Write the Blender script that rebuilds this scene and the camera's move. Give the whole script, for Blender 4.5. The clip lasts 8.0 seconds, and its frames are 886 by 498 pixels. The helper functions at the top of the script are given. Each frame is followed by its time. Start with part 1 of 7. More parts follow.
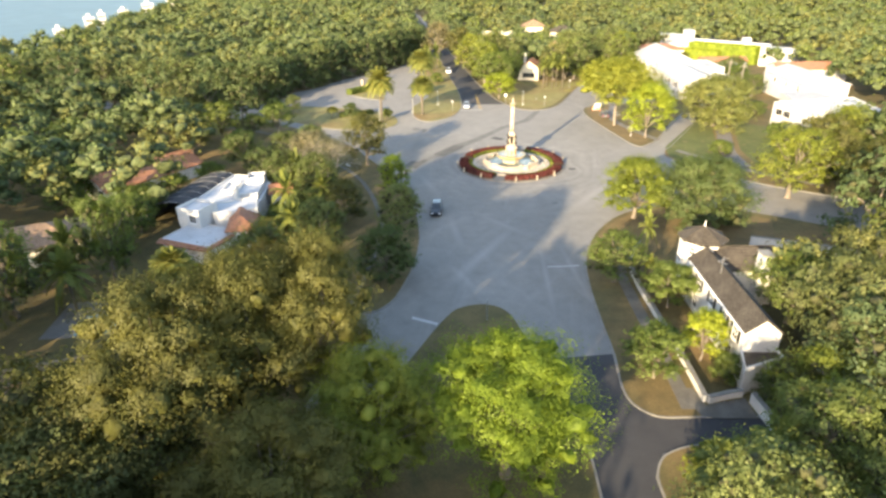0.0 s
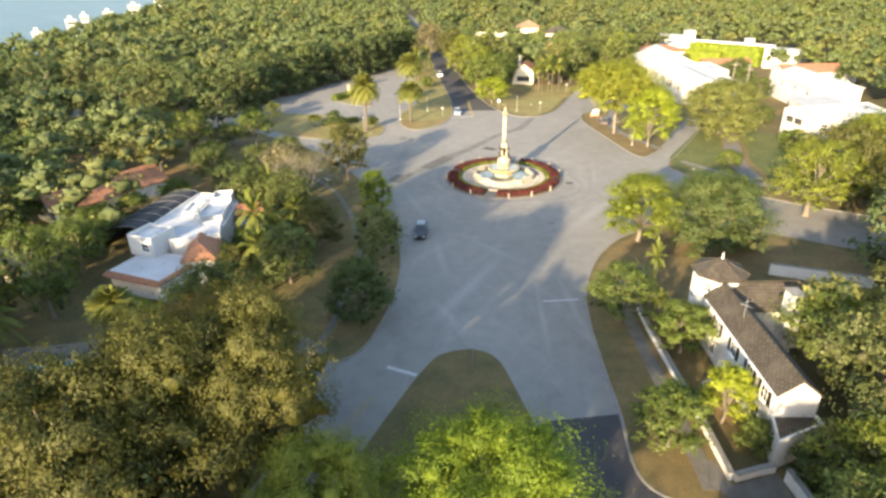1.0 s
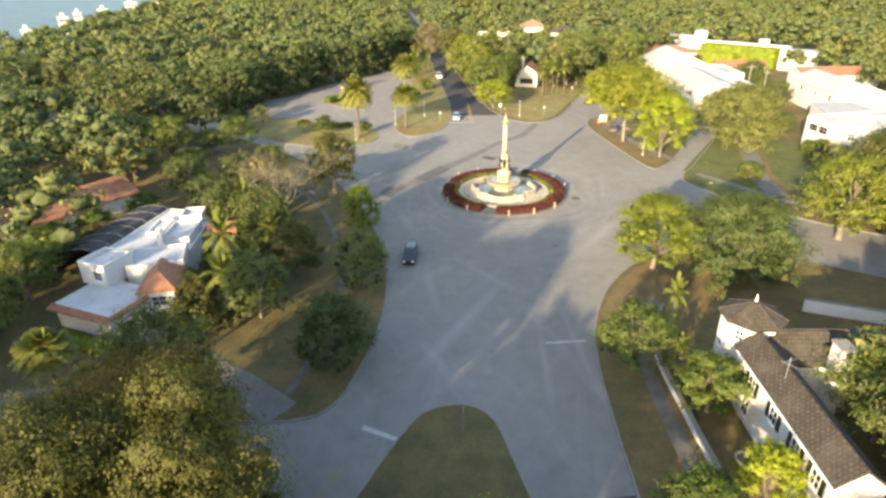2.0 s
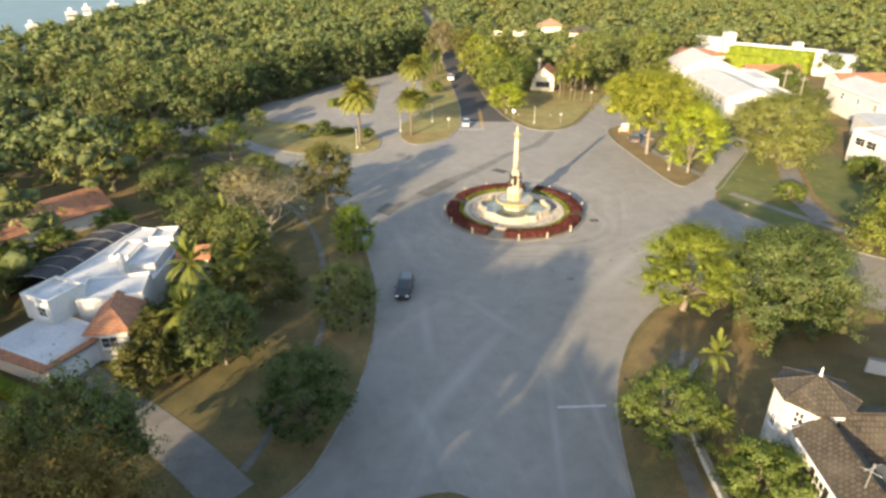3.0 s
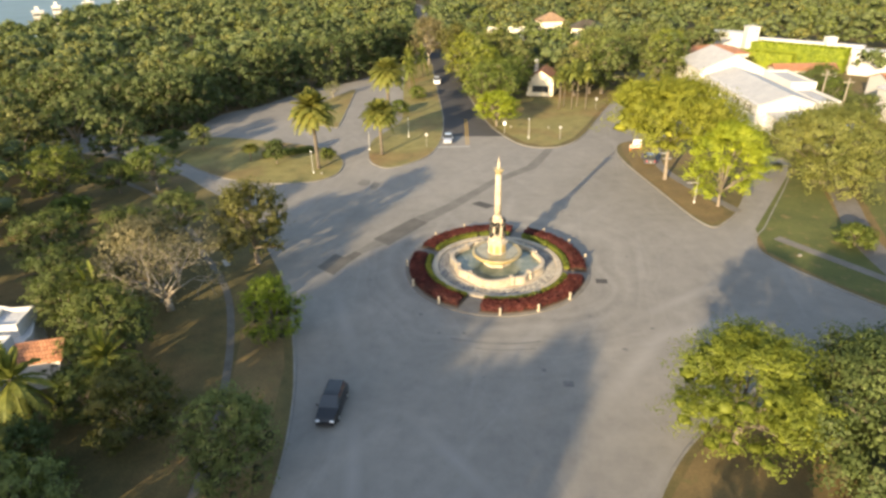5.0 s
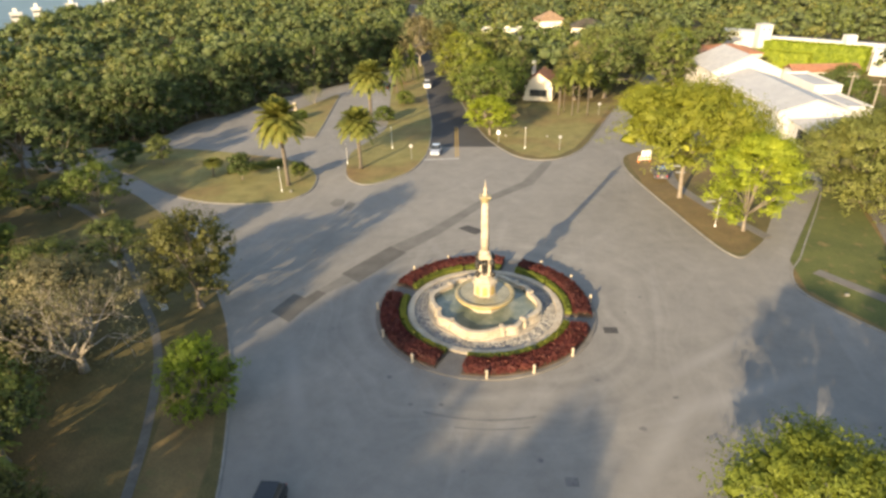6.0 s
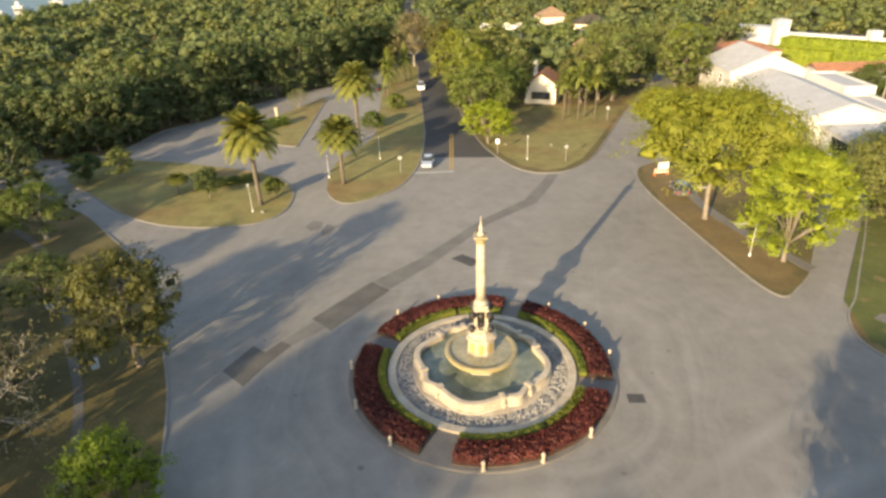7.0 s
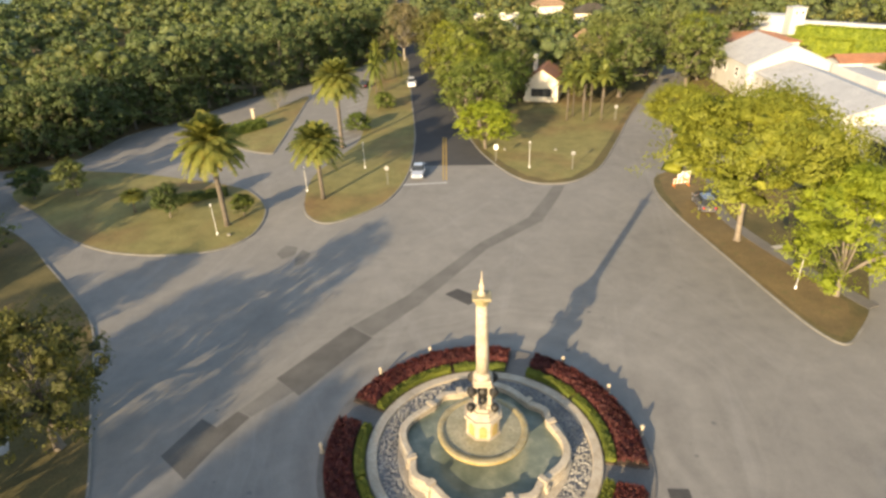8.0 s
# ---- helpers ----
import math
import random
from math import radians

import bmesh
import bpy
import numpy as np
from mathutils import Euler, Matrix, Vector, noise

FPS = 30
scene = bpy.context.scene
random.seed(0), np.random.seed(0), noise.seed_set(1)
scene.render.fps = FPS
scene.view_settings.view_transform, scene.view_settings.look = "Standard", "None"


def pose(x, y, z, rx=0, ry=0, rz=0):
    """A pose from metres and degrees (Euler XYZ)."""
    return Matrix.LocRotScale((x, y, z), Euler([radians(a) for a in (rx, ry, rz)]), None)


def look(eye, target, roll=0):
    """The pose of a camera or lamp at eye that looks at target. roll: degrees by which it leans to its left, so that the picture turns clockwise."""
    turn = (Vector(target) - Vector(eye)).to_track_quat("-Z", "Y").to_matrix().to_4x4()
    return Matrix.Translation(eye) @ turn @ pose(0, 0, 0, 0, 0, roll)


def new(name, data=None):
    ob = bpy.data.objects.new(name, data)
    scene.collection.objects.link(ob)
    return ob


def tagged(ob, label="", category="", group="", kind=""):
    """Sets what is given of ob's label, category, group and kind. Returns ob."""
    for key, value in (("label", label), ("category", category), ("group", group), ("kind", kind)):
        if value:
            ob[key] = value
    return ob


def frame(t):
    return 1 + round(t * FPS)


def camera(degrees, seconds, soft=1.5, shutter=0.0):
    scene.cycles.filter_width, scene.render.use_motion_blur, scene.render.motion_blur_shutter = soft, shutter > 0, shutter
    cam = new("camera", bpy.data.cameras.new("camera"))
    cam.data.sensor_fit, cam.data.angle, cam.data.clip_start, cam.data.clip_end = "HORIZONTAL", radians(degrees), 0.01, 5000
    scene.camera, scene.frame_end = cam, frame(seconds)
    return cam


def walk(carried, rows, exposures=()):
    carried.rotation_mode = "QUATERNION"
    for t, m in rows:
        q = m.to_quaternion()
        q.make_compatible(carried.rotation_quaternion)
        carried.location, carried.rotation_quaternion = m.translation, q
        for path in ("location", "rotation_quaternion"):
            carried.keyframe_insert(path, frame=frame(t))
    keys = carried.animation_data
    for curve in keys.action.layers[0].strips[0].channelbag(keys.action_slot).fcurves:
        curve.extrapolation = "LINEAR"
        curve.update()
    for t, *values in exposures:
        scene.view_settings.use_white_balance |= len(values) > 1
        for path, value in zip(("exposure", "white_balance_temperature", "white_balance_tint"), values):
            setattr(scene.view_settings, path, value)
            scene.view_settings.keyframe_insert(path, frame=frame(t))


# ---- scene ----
cam = camera(73.8, 8.0, soft=2.8)
PATH = [
    (0, (1.576, -1.089, 37.993), (1.504, 0.703, 37.107), -1.1),
    (0.5, (2.35, 3.964, 37.752), (2.289, 5.756, 36.865), -1.2),
    (1, (3.116, 8.874, 37.442), (3.053, 10.667, 36.556), -1.3),
    (1.5, (3.768, 13.556, 37.165), (3.704, 15.347, 36.277), -1.3),
    (3, (5.716, 29.189, 36.11), (5.595, 30.973, 35.214), -0.8),
    (3.5, (6.551, 34.593, 35.86), (6.409, 36.373, 34.961), -1.0),
    (4, (7.529, 40.222, 35.547), (7.387, 42.0, 34.643), -1.4),
    (4.5, (8.548, 46.151, 35.101), (8.409, 47.925, 34.189), -1.4),
    (6, (11.036, 64.555, 32.526), (10.896, 66.331, 31.618), -1.8),
    (6.5, (11.346, 70.305, 31.943), (11.202, 72.079, 31.03), -1.9),
    (7, (11.376, 75.799, 31.364), (11.235, 77.571, 30.447), -2.1),
    (7.5, (11.24, 81.113, 30.837), (11.106, 82.879, 29.908), -2.1),
    (8, (11.031, 86.517, 30.517), (10.905, 88.275, 29.571), -2.5),
]
walk(cam, [(t, look(eye, target, roll)) for t, eye, target, roll in PATH],
     exposures=[(0, 2.32, 7000, 12), (1.5, 2.17, 7150, 12), (4.5, 1.82, 7500, 13), (8, 1.59, 7550, 13)])

# ---- world, sun, exposure ----
SUN_AZ = (-0.452, -0.892)
SUN_EL = radians(15.2)
world = bpy.data.worlds.new("world")
scene.world = world
world.use_nodes = True
wn = world.node_tree
sky = wn.nodes.new("ShaderNodeTexSky")
sky.sky_type, sky.sun_disc = "NISHITA", False
sky.sun_elevation = SUN_EL
sky.sun_rotation = math.atan2(SUN_AZ[0], SUN_AZ[1])
wn.links.new(sky.outputs[0], wn.nodes["Background"].inputs[0])
wn.nodes["Background"].inputs[1].default_value = 0.15
sun = new("sun", bpy.data.lights.new("sun", "SUN"))
sun.data.energy, sun.data.angle, sun.data.color = 4.2, radians(0.6), (1.0, 0.83, 0.56)
sun.matrix_world = look((SUN_AZ[0] * math.cos(SUN_EL) * 500, SUN_AZ[1] * math.cos(SUN_EL) * 500, math.sin(SUN_EL) * 500), (0, 0, 0))


# ---- materials ----
def ramp(nt, fac, stops):
    r = nt.nodes.new("ShaderNodeValToRGB")
    while len(r.color_ramp.elements) < len(stops):
        r.color_ramp.elements.new(0.5)
    for e, (p, c) in zip(r.color_ramp.elements, stops):
        e.position, e.color = p, (*c, 1)
    nt.links.new(fac, r.inputs[0])
    return r.outputs[0]


def turned(nt, vec, angle, scale):
    """Coordinates turned about z, then scaled."""
    r, m = nt.nodes.new("ShaderNodeMapping"), nt.nodes.new("ShaderNodeMapping")
    r.inputs["Rotation"].default_value, m.inputs["Scale"].default_value = (0, 0, radians(angle)), scale
    nt.links.new(vec, r.inputs[0]), nt.links.new(r.outputs[0], m.inputs[0])
    return m.outputs[0]


def tex_noise(nt, scale, detail=6, rough=0.6, vec=None, stretch=None):
    n = nt.nodes.new("ShaderNodeTexNoise")
    n.inputs["Scale"].default_value, n.inputs["Detail"].default_value, n.inputs["Roughness"].default_value = scale, detail, rough
    if vec is None:
        vec = nt.nodes.new("ShaderNodeTexCoord").outputs["Object"]
    if stretch:
        vec = turned(nt, vec, stretch[1], stretch[0])
    nt.links.new(vec, n.inputs["Vector"])
    return n.outputs[0]


def mix(nt, fac, a, b, mode="MIX"):
    m = nt.nodes.new("ShaderNodeMix")
    m.data_type, m.blend_type = "RGBA", mode
    for sock, v in ((m.inputs[0], fac), (m.inputs[6], a), (m.inputs[7], b)):
        if isinstance(v, (int, float)):
            sock.default_value = v
        elif isinstance(v, tuple):
            sock.default_value = (*v, 1)
        else:
            nt.links.new(v, sock)
    return m.outputs[2]


def bump(nt, bsdf, height, strength, dist):
    b = nt.nodes.new("ShaderNodeBump")
    b.inputs["Strength"].default_value, b.inputs["Distance"].default_value = strength, dist
    nt.links.new(height, b.inputs["Height"])
    nt.links.new(b.outputs[0], bsdf.inputs["Normal"])


def base_mat(name, rough=0.8, metal=0.0):
    m = bpy.data.materials.new(name)
    m.use_nodes = True
    b = m.node_tree.nodes["Principled BSDF"]
    b.inputs["Roughness"].default_value, b.inputs["Metallic"].default_value = rough, metal
    b.inputs["Specular IOR Level"].default_value = 0.3
    return m, m.node_tree, b


def mottled(name, a, b, scale=0.6, fine=9.0, rough=0.8, bump_d=0.01, metal=0.0, c=None):
    """Two colours mixed at a coarse and a fine scale, with fine relief."""
    m, nt, bs = base_mat(name, rough, metal)
    big, small = tex_noise(nt, scale, 5), tex_noise(nt, fine, 4)
    col = ramp(nt, big, [(0.3, a), (0.7, b)])
    g = ramp(nt, small, [(0.25, (0.72, 0.72, 0.72)), (0.75, (1.15, 1.15, 1.15))])
    col = mix(nt, 1.0, col, g, "MULTIPLY")
    if c:
        spots = ramp(nt, tex_noise(nt, scale * 3.1, 3), [(0.58, (0, 0, 0)), (0.7, (1, 1, 1))])
        col = mix(nt, spots, col, c)
    nt.links.new(col, bs.inputs["Base Color"])
    bump(nt, bs, small, 0.5, bump_d)
    return m


def leaf_mat(name, dark, light, tip=None, thin=0.35, spread=0.5):
    """Leaves: colour by leaf and by clump, part of the light passes through."""
    m = bpy.data.materials.new(name)
    m.use_nodes = True
    nt = m.node_tree
    nt.nodes.remove(nt.nodes["Principled BSDF"])
    geo = nt.nodes.new("ShaderNodeNewGeometry")
    info = nt.nodes.new("ShaderNodeObjectInfo")
    dark = tuple(0.42 * a + 0.58 * b for a, b in zip(dark, light))
    stops = [(0.0, dark), (0.75, light)] + ([(1.0, tip)] if tip else [])
    col = ramp(nt, geo.outputs["Random Per Island"], stops)
    big = ramp(nt, tex_noise(nt, spread, 3), [(0.3, (0.6, 0.66, 0.6)), (0.7, (1.25, 1.2, 1.05))])
    col = mix(nt, 1.0, col, big, "MULTIPLY")
    tone = ramp(nt, info.outputs["Random"], [(0.0, (0.82, 0.86, 0.8)), (0.5, (1, 1, 1)), (1.0, (1.2, 1.1, 0.95))])
    col = mix(nt, 1.0, col, tone, "MULTIPLY")
    d, t, g = (nt.nodes.new(k) for k in ("ShaderNodeBsdfDiffuse", "ShaderNodeBsdfTranslucent", "ShaderNodeBsdfGlossy"))
    g.inputs["Roughness"].default_value = 0.6
    nt.links.new(col, d.inputs[0])
    nt.links.new(mix(nt, 1.0, col, (1.0, 1.0, 0.55), "MULTIPLY"), t.inputs[0])
    s1, s2 = nt.nodes.new("ShaderNodeMixShader"), nt.nodes.new("ShaderNodeMixShader")
    s1.inputs[0].default_value, s2.inputs[0].default_value = thin, 0.015
    nt.links.new(d.outputs[0], s1.inputs[1]), nt.links.new(t.outputs[0], s1.inputs[2])
    nt.links.new(s1.outputs[0], s2.inputs[1]), nt.links.new(g.outputs[0], s2.inputs[2])
    nt.links.new(s2.outputs[0], nt.nodes["Material Output"].inputs[0])
    return m


FX, FY = 11.1, 114.8  # the fountain's middle


def road_mat(name, dark, light, tracks):
    m, nt, bs = base_mat(name, 0.9)
    co = nt.nodes.new("ShaderNodeTexCoord").outputs["Object"]
    big, mid, fine = tex_noise(nt, 0.045, 6, 0.65, co), tex_noise(nt, 0.5, 6, 0.7, co), tex_noise(nt, 14.0, 3, 0.6, co)
    col = ramp(nt, big, [(0.3, dark), (0.7, light)])
    col = mix(nt, 1.0, col, ramp(nt, mid, [(0.25, (0.82, 0.82, 0.83)), (0.75, (1.12, 1.12, 1.1))]), "MULTIPLY")
    col = mix(nt, 1.0, col, ramp(nt, fine, [(0.3, (0.86, 0.86, 0.86)), (0.7, (1.1, 1.1, 1.1))]), "MULTIPLY")
    if tracks:
        # rubber worn in rings round the fountain
        sub = nt.nodes.new("ShaderNodeVectorMath")
        sub.operation = "SUBTRACT"
        sub.inputs[1].default_value = (FX, FY, 0)
        nt.links.new(co, sub.inputs[0])
        ln = nt.nodes.new("ShaderNodeVectorMath")
        ln.operation = "LENGTH"
        nt.links.new(sub.outputs[0], ln.inputs[0])
        wob = nt.nodes.new("ShaderNodeMath")
        wob.operation = "MULTIPLY_ADD"
        nt.links.new(tex_noise(nt, 0.06, 2, 0.5, co), wob.inputs[0])
        wob.inputs[1].default_value = 14.0
        nt.links.new(ln.outputs["Value"], wob.inputs[2])
        rings = nt.nodes.new("ShaderNodeTexNoise")
        rings.noise_dimensions = "1D"
        rings.inputs["Scale"].default_value, rings.inputs["Detail"].default_value = 0.75, 5
        nt.links.new(wob.outputs[0], rings.inputs["W"])
        fall = nt.nodes.new("ShaderNodeMapRange")
        fall.inputs[1].default_value, fall.inputs[2].default_value, fall.inputs[3].default_value, fall.inputs[4].default_value = 14, 34, 1, 0
        nt.links.new(ln.outputs["Value"], fall.inputs[0])
        col = mix(nt, fall.outputs[0], col, mix(nt, 1.0, col, ramp(nt, rings.outputs[0], [(0.3, (0.91, 0.905, 0.9)), (0.7, (1.05, 1.05, 1.04))]), "MULTIPLY"))
        # pale dusty streaks along the ways in and out
        for ang, st in ((8, 0.22), (-25, 0.2), (35, 0.16)):
            n = tex_noise(nt, 0.3, 6, 0.7, co, ((1.0, 0.09, 1), ang))
            f = ramp(nt, n, [(0.56, (0, 0, 0)), (0.72, (st, st, st))])
            col = mix(nt, f, col, (0.3, 0.29, 0.275))
        # pale tracks worn by wheels between the side roads and the circle
        for x, y, turn, half, wide, st in ((4.2, 74.0, 62, 22, 2.0, 0.5), (0.2, 82.0, -80, 14, 1.5, 0.36), (8.0, 84.0, -48, 11, 1.6, 0.34), (16.3, 69.0, 96, 16, 1.0, 0.4), (12.4, 67.0, 89, 18, 0.9, 0.42), (2.0, 66.5, -60, 11, 1.4, 0.3), (32.0, 103.0, 24, 17, 2.0, 0.42), (31.0, 108.0, 35, 16, 1.6, 0.36), (24.0, 97.0, 55, 15, 2.0, 0.36), (-5.0, 103.0, 110, 16, 1.8, 0.28)):
            sh = nt.nodes.new("ShaderNodeVectorMath")
            sh.operation = "SUBTRACT"
            sh.inputs[1].default_value = (x, y, 0)
            nt.links.new(co, sh.inputs[0])
            ro = turned(nt, sh.outputs[0], -turn, (1 / half, 1 / wide, 0))
            ll = nt.nodes.new("ShaderNodeVectorMath")
            ll.operation = "LENGTH"
            nt.links.new(ro, ll.inputs[0])
            wv = nt.nodes.new("ShaderNodeMath")
            wv.operation = "MULTIPLY_ADD"
            nt.links.new(mid, wv.inputs[0])
            wv.inputs[1].default_value = 0.9
            nt.links.new(ll.outputs["Value"], wv.inputs[2])
            col = mix(nt, ramp(nt, wv.outputs[0], [(0.3, (st, st, st)), (1.5, (0, 0, 0))]), col, (0.31, 0.3, 0.285))
    nt.links.new(col, bs.inputs["Base Color"])
    bump(nt, bs, fine, 0.4, 0.006)
    return m


def tile_mat(name, a, b, worn):
    """Roof tiles: courses a third of a metre high, each tile a little different, with weathered patches."""
    m, nt, bs = base_mat(name, 0.88)
    co = nt.nodes.new("ShaderNodeTexCoord").outputs["Object"]
    br = nt.nodes.new("ShaderNodeTexBrick")
    br.inputs["Scale"].default_value, br.inputs["Brick Width"].default_value, br.inputs["Row Height"].default_value = 1.0, 0.3, 0.34
    br.inputs["Mortar Size"].default_value = 0.03
    for k, c in (("Color1", a), ("Color2", b), ("Mortar", tuple(x * 0.45 for x in a))):
        br.inputs[k].default_value = (*c, 1)
    nt.links.new(co, br.inputs["Vector"])
    big, fine = tex_noise(nt, 0.5, 5, 0.65, co), tex_noise(nt, 6, 4, 0.6, co)
    col = mix(nt, ramp(nt, big, [(0.45, (0, 0, 0)), (0.7, (0.75, 0.75, 0.75))]), br.outputs["Color"], worn)
    col = mix(nt, 1.0, col, ramp(nt, fine, [(0.25, (0.75, 0.75, 0.75)), (0.75, (1.15, 1.15, 1.15))]), "MULTIPLY")
    nt.links.new(col, bs.inputs["Base Color"])
    bump(nt, bs, br.outputs["Fac"], -0.6, 0.03)
    return m


